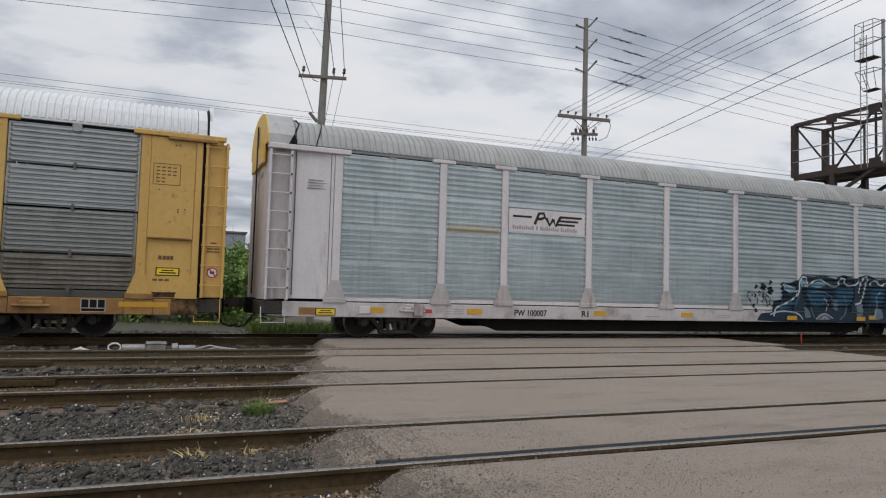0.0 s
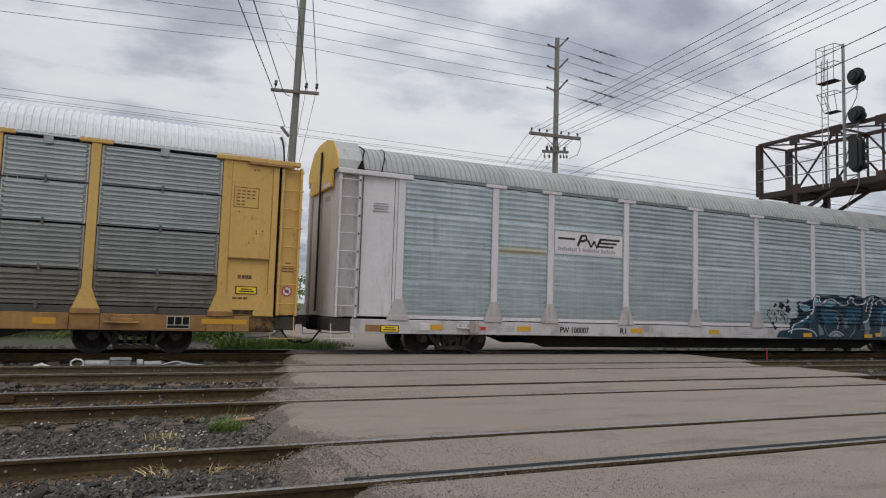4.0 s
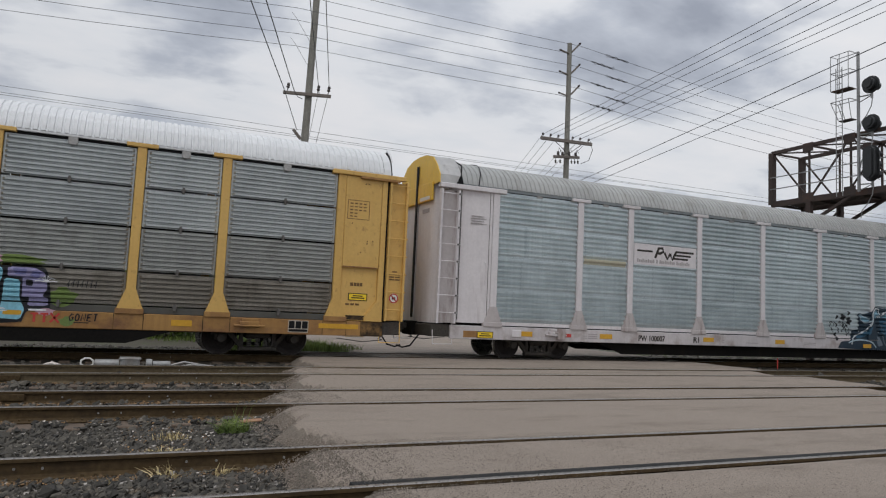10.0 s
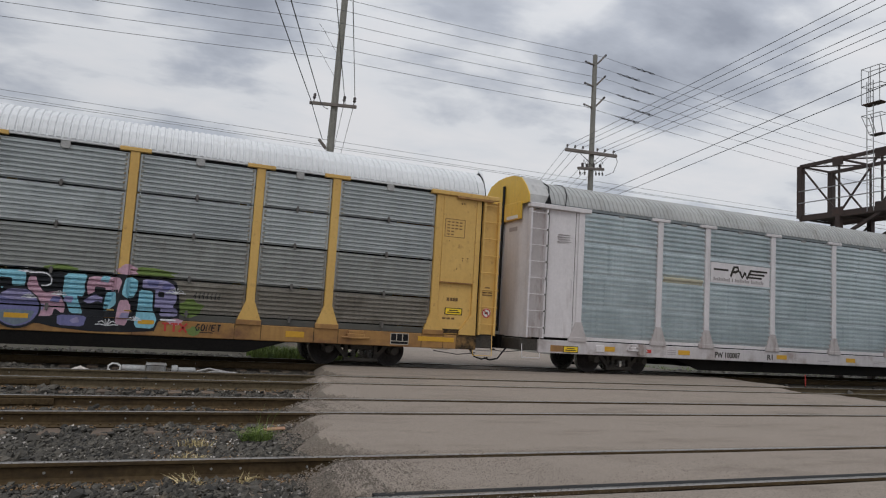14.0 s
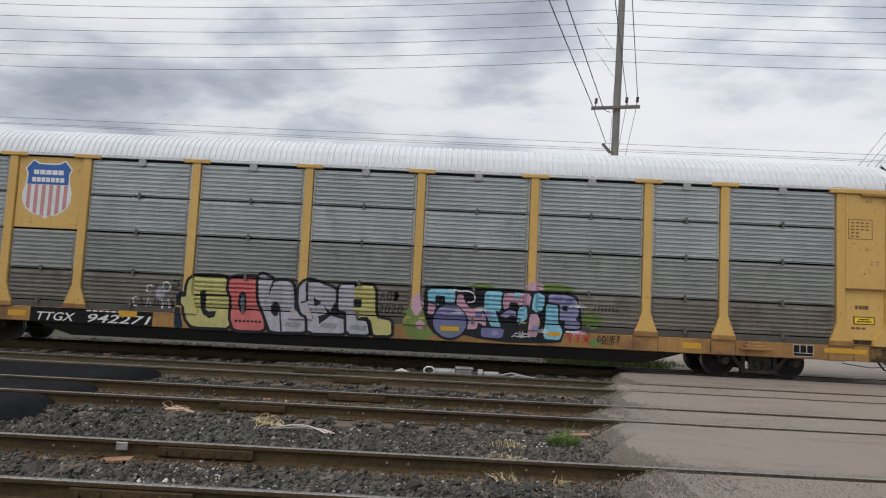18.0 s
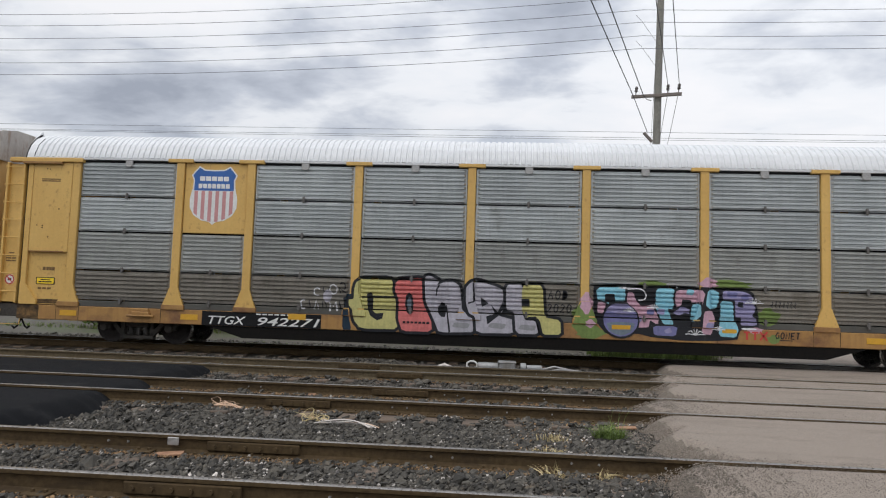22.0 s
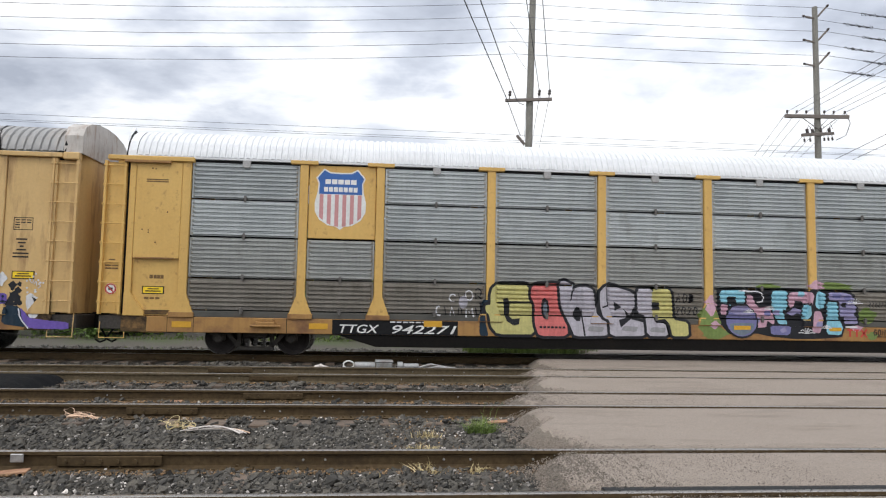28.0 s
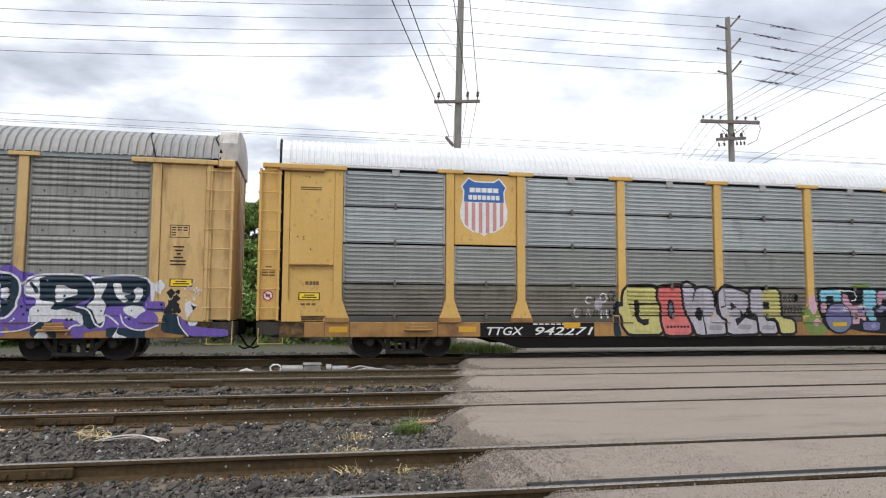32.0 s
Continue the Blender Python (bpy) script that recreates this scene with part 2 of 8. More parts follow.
M_TRUCK = surface("grimy_cast_steel", (0.040, 0.036, 0.032), (0.085, 0.076, 0.067), 0.75, 0.1, 18, 1.5, 0.35, 60, (0.08, 0.06, 0.045), 0.35, gloss=0.2)
M_WHEEL = surface("dark_wheel_steel", (0.024, 0.021, 0.020), (0.050, 0.042, 0.039), 0.6, 0.2, 18, 2.5, 0.2, 60, gloss=0.2)
M_TREAD = surface("worn_tread_steel", (0.30, 0.29, 0.28), (0.42, 0.41, 0.39), 0.3, 0.9, 30, 2.0, 0.05)
M_BLACK = surface("black_paint", (0.008, 0.008, 0.009), (0.015, 0.015, 0.016), 0.6, 0.0, 14, 1.0, 0.08, gloss=0.15)
M_RUBBER = surface("black_rubber", (0.015, 0.015, 0.015), (0.03, 0.03, 0.03), 0.7, 0.0, 20, 2.0, 0.1, gloss=0.15)
M_STEEL = surface("dull_steel", (0.30, 0.29, 0.28), (0.42, 0.41, 0.40), 0.5, 0.6, 25, 2.0, 0.1)
M_DARKSTEEL = surface("dark_fitting_steel", (0.09, 0.085, 0.08), (0.15, 0.14, 0.13), 0.6, 0.3, 25, 2.0, 0.15)


def plain(name, c, rough=0.55, metal=0.0, spread=0.10):
    return surface(name, tuple((1 - spread) * v for v in c), tuple(min(1, (1 + spread) * v) for v in c), rough, metal, 16, 1.5, 0.05, 50, fine=0.2, gloss=0.3)


M_GOLD = plain("amber_reflector", (0.60, 0.33, 0.035), 0.45)
M_LABELYELLOW = plain("yellow_placard", (0.85, 0.58, 0.03), 0.45)
M_INK = plain("dark_lettering", (0.03, 0.025, 0.02), 0.6)
M_FADEDINK = plain("faded_lettering", (0.17, 0.10, 0.04), 0.6)
M_GREYINK = plain("faded_grey_lettering", (0.36, 0.33, 0.33), 0.6)
M_STENCIL = plain("grimy_white_stencil", (0.42, 0.38, 0.32), 0.65)
M_CHALK = plain("white_lettering", (0.72, 0.72, 0.70), 0.6)
M_SHIELDBLUE = plain("shield_blue", (0.045, 0.13, 0.38), 0.45)
M_SHIELDRED = plain("faded_shield_red", (0.55, 0.27, 0.27), 0.5)
M_SIGNRED = plain("sign_red", (0.50, 0.06, 0.05), 0.5)

M_BALLAST = surface("ballast_bed", (0.028, 0.023, 0.017), (0.062, 0.050, 0.037), 0.9, 0.0, 45, 1.3, 1.0, 28, (0.20, 0.16, 0.12), 0.3, (0.8, 0.8, 0.8))
M_STONE = surface("crushed_stone", (0.027, 0.024, 0.019), (0.083, 0.074, 0.060), 0.8, 0.0, 70, 9, 0.4, 120, (0.204, 0.153, 0.102), 0.14, (3, 3, 3), 0.75, True)
M_STONE_PALE = surface("pale_stone", (0.22, 0.20, 0.18), (0.36, 0.33, 0.30), 0.85, 0.0, 70, 9, 0.3, 120, None, 0, (3, 3, 3), 0.5, True)
M_SLAG = surface("whitish_slag", (0.48, 0.43, 0.39), (0.62, 0.57, 0.52), 0.85, 0.0, 40, 9, 0.3, 120, None, 0, (3, 3, 3), 0.3, True)
M_RUBBLE = surface("grey_rubble", (0.07, 0.064, 0.055), (0.17, 0.156, 0.135), 0.9, 0.0, 60, 5, 0.4, 90, None, 0, (3, 3, 3), 0.6, True)
M_RAIL = surface("rusty_rail_steel", (0.055, 0.036, 0.018), (0.101, 0.070, 0.037), 0.8, 0.15, 20, 1.5, 0.3, 70, (0.035, 0.026, 0.018), 0.4, (1.2, 6, 6), gloss=0.15)
M_RAIL_DUSTY = surface("dusty_rail_steel", (0.082, 0.062, 0.037), (0.145, 0.114, 0.071), 0.85, 0.1, 20, 1.5, 0.3, 70, (0.07, 0.05, 0.032), 0.4, (1.2, 6, 6), gloss=0.15)
M_RAILTOP = surface("polished_rail_head", (0.20, 0.185, 0.17), (0.32, 0.30, 0.28), 0.32, 0.85, 30, 1.5, 0.05, 60, (0.18, 0.12, 0.09), 0.25, (2, 20, 1))
M_TIE = surface("weathered_tie_wood", (0.075, 0.052, 0.036), (0.15, 0.11, 0.08), 0.85, 0.0, 30, 3, 0.5, 40, (0.06, 0.045, 0.035), 0.4, (1, 8, 8), 0.25)
M_ASPHALT = surface("worn_pale_asphalt", (0.222, 0.181, 0.147), (0.315, 0.262, 0.216), 0.88, 0.0, 75, 0.7, 1.0, 90, (0.165, 0.134, 0.106), 0.40, (0.45, 1.3, 1), fine=0.75)
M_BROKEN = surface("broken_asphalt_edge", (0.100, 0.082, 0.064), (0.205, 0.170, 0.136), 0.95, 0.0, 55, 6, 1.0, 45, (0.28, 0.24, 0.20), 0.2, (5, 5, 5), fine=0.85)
M_DARKGRIT = surface("dark_asphalt_grit", (0.095, 0.080, 0.064), (0.20, 0.170, 0.140), 0.9, 0.0, 60, 5, 0.0, 90, None, 0, (3, 3, 3), 0.35, True)
M_GRIT = surface("asphalt_grit", (0.20, 0.166, 0.134), (0.34, 0.288, 0.24), 0.9, 0.0, 60, 5, 0.0, 90, None, 0, (3, 3, 3), 0.35, True)
M_DARKASPHALT = surface("fresh_black_asphalt", (0.005, 0.0055, 0.0065), (0.010, 0.0105, 0.012), 0.95, 0.0, 60, 1.2, 0.5, 120, (0.03, 0.03, 0.03), 0.25, gloss=0.12)
M_SOIL = surface("gravelly_soil", (0.066, 0.058, 0.045), (0.11, 0.098, 0.078), 0.95, 0.0, 18, 0.25, 0.8, 20, (0.07, 0.10, 0.03), 0.5, (0.25, 0.25, 1))
M_POLE = surface("weathered_pole_wood", (0.17, 0.165, 0.145), (0.27, 0.26, 0.23), 0.85, 0.0, 20, 1.5, 0.5, 30, (0.13, 0.115, 0.10), 0.4, (12, 12, 0.5))
M_ARM = surface("weathered_crossarm_wood", (0.14, 0.12, 0.105), (0.22, 0.19, 0.17), 0.85, 0.0, 20, 1.5, 0.4, 30)
M_WIRE = surface("dull_line_wire", (0.11, 0.115, 0.125), (0.15, 0.155, 0.165), 0.6, 0.3, 20, 2, 0)
M_CABLE = surface("black_cable", (0.03, 0.03, 0.033), (0.045, 0.045, 0.05), 0.6, 0.0, 20, 2, 0)
M_INSULATOR = surface("dark_porcelain", (0.05, 0.04, 0.04), (0.09, 0.075, 0.07), 0.25, 0.0, 20, 2, 0)
M_BRIDGE = surface("rusty_bridge_steel", (0.035, 0.028, 0.026), (0.07, 0.045, 0.038), 0.75, 0.1, 12, 0.8, 0.3, 40, (0.14, 0.06, 0.035), 0.35, (0.8, 0.8, 0.8))
M_SIGNAL = surface("black_signal_enamel", (0.012, 0.014, 0.015), (0.022, 0.024, 0.026), 0.45, 0.0, 12, 1, 0.05)
M_GALV = surface("galvanised_pipe", (0.22, 0.22, 0.22), (0.32, 0.32, 0.32), 0.5, 0.5, 20, 2, 0.1)
M_MACHINE = surface("aluminium_grey_casing", (0.26, 0.265, 0.265), (0.38, 0.38, 0.375), 0.5, 0.3, 20, 3, 0.15, 60, (0.14, 0.115, 0.09), 0.35)
M_LEAF = surface("green_leaves", (0.085, 0.16, 0.032), (0.19, 0.28, 0.065), 0.7, 0.0, 3, 0.6, 0, 60, None, 0, (1, 1, 1), 0.45, True)
M_DARKLEAF = surface("dark_conifer_needles", (0.018, 0.04, 0.018), (0.035, 0.07, 0.03), 0.75, 0.0, 3, 0.6, 0, 60, None, 0, (1, 1, 1), 0.4, True)
M_GRASS = surface("green_grass_blades", (0.09, 0.15, 0.029), (0.185, 0.245, 0.055), 0.7, 0.0, 4, 1, 0, 60, None, 0, (1, 1, 1), 0.4, True)
M_STRAW = surface("dry_grass_blades", (0.42, 0.33, 0.16), (0.62, 0.51, 0.28), 0.8, 0.0, 6, 1, 0, 60, None, 0, (1, 1, 1), 0.3, True)
M_BARK = surface("grey_bark", (0.06, 0.05, 0.04), (0.11, 0.09, 0.075), 0.9, 0.0, 12, 2, 0.6, 30)
M_RUSTGRIT = surface("rusty_grit", (0.13, 0.075, 0.036), (0.27, 0.17, 0.085), 0.9, 0.0, 60, 5, 0.0, 90, None, 0, (3, 3, 3), 0.6, True)
M_SOOTY = surface("sooty_yellow_paint", (0.05, 0.034, 0.02), (0.24, 0.14, 0.055), 0.7, 0.0, 14, 3.0, 0.2, 50, (0.018, 0.015, 0.012), 0.85, (3.0, 3.0, 4.0), gloss=0.2)
M_COPPER = surface("frayed_copper_wire", (0.60, 0.40, 0.27), (0.72, 0.52, 0.38), 0.5, 0.3, 30, 4, 0)
M_WHITECABLE = surface("pale_insulated_wire", (0.55, 0.50, 0.46), (0.68, 0.62, 0.57), 0.6, 0.0, 30, 4, 0)
M_RUSTPLATE = surface("bright_rust_plate", (0.26, 0.13, 0.07), (0.38, 0.22, 0.13), 0.8, 0.1, 25, 6, 0.4)
# finish of the made-up wall that only shows in reflections
M_WALL = surface("unseen_wall_finish", (0.46, 0.455, 0.44), (0.56, 0.55, 0.53), 0.85, 0.0, 6, 0.2, 0.2, 10, (0.28, 0.27, 0.25), 0.3, (0.3, 0.3, 0.1))
M_CONCRETEBLDG = surface("far_building_cladding", (0.25, 0.28, 0.32), (0.33, 0.36, 0.40), 0.7, 0.0, 2, 0.2, 0)

# ---- mesh helpers ----


class Geo:
    """Gathers vertices and faces of one mesh."""

    def __init__(self):
        self.v, self.f, self.k = [], [], []

    def add(self, verts, faces, slot=0):
        b = len(self.v)
        self.v.extend(tuple(p) for p in verts)
        self.f.extend(tuple(b + i for i in q) for q in faces)
        self.k.extend([slot] * len(faces))
        return self

    def box(self, x0, x1, y0, y1, z0, z1, bevel=0.0, slot=0):
        """A box, its edges chamfered by bevel."""
        if bevel <= 0:
            vs = [(x, y, z) for x in (x0, x1) for y in (y0, y1) for z in (z0, z1)]
            return self.add(vs, [(0, 1, 3, 2), (4, 6, 7, 5), (0, 4, 5, 1), (2, 3, 7, 6), (0, 2, 6, 4), (1, 5, 7, 3)], slot)
        b = min(bevel, 0.45 * (x1 - x0), 0.45 * (y1 - y0), 0.45 * (z1 - z0))
        c, h = Vector(((x0 + x1) / 2, (y0 + y1) / 2, (z0 + z1) / 2)), Vector(((x1 - x0) / 2, (y1 - y0) / 2, (z1 - z0) / 2))
        vs, ids = [], {}
        for sx in (-1, 1):
            for sy in (-1, 1):
                for sz in (-1, 1):
                    for a in range(3):
                        s = (sx, sy, sz)
                        p = [c[i] + s[i] * (h[i] - (0 if i == a else b)) for i in range(3)]
                        ids[s, a] = len(vs)
                        vs.append(p)
        fs = []
        for a in range(3):
            o = [i for i in range(3) if i != a]
            for s in (-1, 1):
                q = []
                for u, w in ((-1, -1), (1, -1), (1, 1), (-1, 1)):
                    k = [0, 0, 0]
                    k[a], k[o[0]], k[o[1]] = s, u, w
                    q.append(ids[tuple(k), a])
                fs.append(q if (s > 0) == (a != 1) else q[::-1])
        for a in range(3):
            o = [i for i in range(3) if i != a]
            for u in (-1, 1):
                for w in (-1, 1):
                    k0, k1 = [0, 0, 0], [0, 0, 0]
                    k0[a], k1[a] = -1, 1
                    k0[o[0]] = k1[o[0]] = u
                    k0[o[1]] = k1[o[1]] = w
                    k0, k1 = tuple(k0), tuple(k1)
                    fs.append([ids[k0, o[0]], ids[k1, o[0]], ids[k1, o[1]], ids[k0, o[1]]])
        for sx in (-1, 1):
            for sy in (-1, 1):
                for sz in (-1, 1):
                    fs.append([ids[(sx, sy, sz), a] for a in range(3)])
        return self.add(vs, fs, slot)

    def prism(self, pts, y0, y1, axis="y", slot=0):
        """A closed outline, extruded from y0 to y1 along an axis. Points are the two other coordinates."""
        n = len(pts)
        put = {"x": lambda a, b, c: (c, a, b), "y": lambda a, b, c: (a, c, b), "z": lambda a, b, c: (a, b, c)}[axis]
        vs = [put(a, b, y0) for a, b in pts] + [put(a, b, y1) for a, b in pts]
        fs = [tuple(range(n)), tuple(range(2 * n - 1, n - 1, -1))] + [(i, i + n, (i + 1) % n + n, (i + 1) % n) for i in range(n)]
        return self.add(vs, fs, slot)

    def tube(self, pts, r, sides=6, slot=0, taper=None, caps=True):
        """A round bar along a line of points."""
        pts = [Vector(p) for p in pts]
        b = len(self.v)
        side = None
        for i, p in enumerate(pts):
            d = (pts[min(i + 1, len(pts) - 1)] - pts[max(i - 1, 0)]).normalized()
            if side is None:
                side = d.orthogonal().normalized()
            side = (side - d * side.dot(d)).normalized()
            up = d.cross(side)
            q = r if taper is None else r + (taper - r) * i / (len(pts) - 1)
            for k in range(sides):
                a = 2 * math.pi * k / sides
                self.v.append(tuple(p + q * (math.cos(a) * side + math.sin(a) * up)))
        for i in range(len(pts) - 1):
            for k in range(sides):
                self.f.append((b + i * sides + k, b + i * sides + (k + 1) % sides, b + (i + 1) * sides + (k + 1) % sides, b + (i + 1) * sides + k))
                self.k.append(slot)
        if caps:
            self.f.append(tuple(b + k for k in reversed(range(sides))))
            e = b + (len(pts) - 1) * sides
            self.f.append(tuple(e + k for k in range(sides)))
            self.k.extend([slot, slot])
        return self

    def lathe(self, prof, centre, axis="y", sides=20, slot=0):
        """A profile (radius, along) turned round an axis."""
        b, n = len(self.v), len(prof)
        for k in range(sides):
            a = 2 * math.pi * k / sides
            for r, h in prof:
                u, w = r * math.cos(a), r * math.sin(a)
                p = {"y": (u, h, w), "x": (h, u, w), "z": (u, w, h)}[axis]
                self.v.append((centre[0] + p[0], centre[1] + p[1], centre[2] + p[2]))
        for k in range(sides):
            for i in range(n - 1):
                j = (k + 1) % sides
                self.f.append((b + k * n + i, b + k * n + i + 1, b + j * n + i + 1, b + j * n + i))
                self.k.append(slot)
        return self

    def sheet(self, rows, slot=0):
        """A grid of points, row by row."""
        b, w = len(self.v), len(rows[0])
        for r in rows:
            self.v.extend(tuple(p) for p in r)
        for i in range(len(rows) - 1):
            for j in range(w - 1):
                self.f.append((b + i * w + j, b + i * w + j + 1, b + (i + 1) * w + j + 1, b + (i + 1) * w + j))
                self.k.append(slot)
        return self

    def mesh(self, name, *mats, smooth=False):
        me = bpy.data.meshes.new(name)
        me.from_pydata(self.v, [], self.f)
        for m in mats:
            me.materials.append(m)
        if any(self.k):
            me.polygons.foreach_set("material_index", self.k)
        bm = bmesh.new()
        bm.from_mesh(me)
        bmesh.ops.recalc_face_normals(bm, faces=bm.faces)
        bm.to_mesh(me)
        bm.free()
        if smooth:
            me.polygons.foreach_set("use_smooth", [True] * len(me.polygons))
            me.set_sharp_from_angle(angle=radians(40))
        me.update()
        return me


def part(name, data, parent, label="", m=None):
    """One mesh object under a thing or a part."""
    ob = new(name, data)
    ob.parent = parent
    if m is not None:
        ob.matrix_basis = m
    if label:
        ob["label"] = label
    return ob


def thing(name, label, category, m=None, data=None, group="", kind=""):
    ob = tagged(new(name, data), label, category, group, kind)
    if m is not None:
        ob.matrix_basis = m
    return ob


def lettering(name, text, height, mat, width=None, slant=0.0, thick=0.003, bold=0.03):
    """Flat letters in the built-in font, upright in x and z, facing -y, from x = 0 and z = 0."""
    cu = bpy.data.curves.new(name, "FONT")
    cu.body, cu.size, cu.extrude, cu.shear = text, height / 0.70, thick, slant
    cu.resolution_u, cu.offset = 3, bold * height
    ob = bpy.data.objects.new(name, cu)
    scene.collection.objects.link(ob)
    bpy.context.view_layer.update()
    me = bpy.data.meshes.new_from_object(ob.evaluated_get(bpy.context.evaluated_depsgraph_get()))
    bpy.data.objects.remove(ob)
    xs = [v.co.x for v in me.vertices]
    k = width / (max(xs) - min(xs)) if width else 1.0
    for v in me.vertices:
        v.co = Vector(((v.co.x - min(xs)) * k, -v.co.z, v.co.y))
    me.materials.clear()
    me.materials.append(mat)
    me.name = name
    return me


# ---- ground, tracks and crossing ----
TRACKS = (5.84, 10.22, 14.19, 18.95)
HALF = 0.7525
rng = np.random.default_rng(5)


def build_ground():
    g = Geo()
    xs = [-1500, -400, -120] + list(np.linspace(-60, 90, 31)) + [150, 400, 1500]
    ys = [-600, -60, -12] + list(np.linspace(-6, 60, 23)) + [110, 300, 1800]
    rows = []
    for y in ys:
        row = []
        for x in xs:
            z = -0.30 + 0.04 * noise.noise((x * 0.2, y * 0.2, 0))
            if y > 24 and x < 4:
                z += min(1.0, (y - 24) / 8) * 0.5
            row.append((x, y, z))
        rows.append(row)
    g.sheet(rows)
    thing("ground", "gravelly soil with patchy grass round the railway tracks", "ground", data=g.mesh("ground", M_SOIL, smooth=True), kind="structure")
    g = Geo()
    xs = np.concatenate([np.linspace(-70, -14, 30), np.linspace(-13.8, 6, 100), np.linspace(6.5, 90, 60)])
    ys = np.linspace(2.6, 22.4, 90)
    rows = []
    for y in ys:
        row = []
        for x in xs:
            z = -0.195 + 0.022 * noise.noise((x * 1.1, y * 1.1, 3)) + 0.012 * noise.noise((x * 4, y * 4, 8))
            between = min(abs(y - t) for t in TRACKS) > 1.15
            z -= 0.03 if between else 0.0
            edge = min(y - 2.6, 22.4 - y)
            z -= 0.16 * max(0.0, 1 - edge / 0.7)
            row.append((float(x), float(y), z))
        rows.append(row)
    g.sheet(rows)
    thing("ballast_bed", "grey crushed stone bed under the tracks", "ballast", data=g.mesh("ballast_bed", M_BALLAST, smooth=True), kind="structure")


def rail_mesh(x0, x1, mat):
    """A flat-bottomed rail along x, its head at z = 0."""
    half = [(0.0, 0.0), (0.026, -0.001), (0.034, -0.006), (0.036, -0.014), (0.035, -0.036), (0.010, -0.048), (0.008, -0.09), (0.010, -0.135),
            (0.030, -0.150), (0.070, -0.160), (0.070, -0.172)]
    prof = [(-a, b) for a, b in reversed(half[1:])] + half
    g = Geo()
    n = len(prof)
    xs = [x0, x1]
    for x in xs:
        g.v.extend((x, a, b) for a, b in prof)
    for i in range(n - 1):
        g.f.append((i, i + 1, n + i + 1, n + i))
        mid = (prof[i][1] + prof[i + 1][1]) / 2
        g.k.append(1 if mid > -0.005 else 0)
    g.f.append((0, n, 2 * n - 1, n - 1))
    g.k.append(0)
    return g.mesh("rail", mat, M_RAILTOP, smooth=True)


def build_tracks():
    rails = [rail_mesh(-70, 90, m) for m in (M_RAIL, M_RAIL, M_RAIL_DUSTY, M_RAIL)]
    tie = Geo().box(-0.115, 0.115, -1.30, 1.30, -0.36, -0.175, 0.012).mesh("tie", M_TIE)
    plate = Geo().box(-0.10, 0.10, -0.17, 0.17, -0.180, -0.166, 0.004)
    for sx in (-0.05, 0.05):
        for sy in (-0.088, 0.088):
            plate.box(sx - 0.012, sx + 0.012, sy - 0.014, sy + 0.014, -0.168, -0.145, 0.003)
    plate = plate.mesh("tie_plate", M_RAIL)
    bar = Geo().box(-0.45, 0.45, -0.050, -0.012, -0.135, -0.045, 0.008)
    for k in range(6):
        bar.lathe([(0.0, -0.075), (0.02, -0.075), (0.02, -0.05)], (-0.375 + 0.15 * k, 0, -0.09), "y", 6)
    bar = bar.mesh("joint_bar", M_RAIL)
    pin = Geo().lathe([(0.0, -0.026), (0.009, -0.026), (0.012, -0.010)], (0, 0, -0.09), "y", 8).mesh("bond_pin", M_STEEL)
    joints = {0: ((-5.9, -2.35, 40), (-2.35, -9.0, 40)), 1: ((-2.75, -30, 40), (-1.55, -28, 40)), 2: ((-1.9, -20, 40), (-3.0, -20, 40)), 3: ((-24, 40, 60), (-30, 40, 60))}
    for i, y in enumerate(TRACKS):
        tr = thing("railway_track", "rusty steel rails with worn bright heads on wooden ties in ballast", "track", pose(0, y, 0), group="parallel tracks", kind="structure")
        for s in (-1, 1):
            r = part("rail", rails[i], tr, m=pose(0, s * HALF, 0))
            for x in joints[i][0 if s < 0 else 1]:
                part("joint_bar", bar, r, m=pose(x, 0, 0))
            for x in ((-4.1, -3.9, -0.95, -0.75, 0.35, 0.6, 1.2) if i < 2 else (-2.2, 0.9, 1.2, 2.0)):
                part("bond_pin", pin, r, m=pose(x + 0.3 * s - 0.2 * i, 0, 0))
        lo, hi = ((-10, 4), (-13, 4), (-16, 5), (-16, 5))[i]
        for k in range(int((hi - lo) / 0.55)):
            x = lo + 0.55 * k + rng.uniform(-0.02, 0.02)
            t = part("tie", tie, tr, m=pose(x, rng.uniform(-0.05, 0.05), rng.uniform(-0.012, 0.012), 0, 0, rng.uniform(-1.2, 1.2)))
            for s in (-1, 1):
                part("tie_plate", plate, t, m=pose(0, s * HALF, 0.012))


# gaps between neighbouring rail heads: from y, to y, left end and right end of the asphalt
RAILS = [t + s * HALF for t in TRACKS for s in (-1, 1)]
STRIPS = [(-14.0, RAILS[0], 1.78, 15.5), (RAILS[0], RAILS[1], 1.60, 15.3), (RAILS[1], RAILS[2], 1.98, 15.4), (RAILS[2], RAILS[3], 2.22, 15.8),
          (RAILS[3], RAILS[4], 2.95, 16.9), (RAILS[4], RAILS[5], 3.25, 16.5), (RAILS[5], RAILS[6], 4.05, 17.6), (RAILS[6], RAILS[7], 4.4, 17.6), (RAILS[7], 70.0, 6.5, 17.8)]


def slab_edge(f, xl, y):
    """Where the ragged open end of a slab lies at y, a share f of the way across it."""
    bulge = 0.12 * math.sin(math.pi * max(0, min(1, f))) - 0.22 * max(0.0, 2 * f - 1) ** 4 - 0.04 * max(0.0, 1 - 2 * f) ** 4
    return xl - bulge + 0.16 * noise.noise((y * 1.6, xl, 1)) + 0.07 * noise.noise((y * 6, xl, 2))


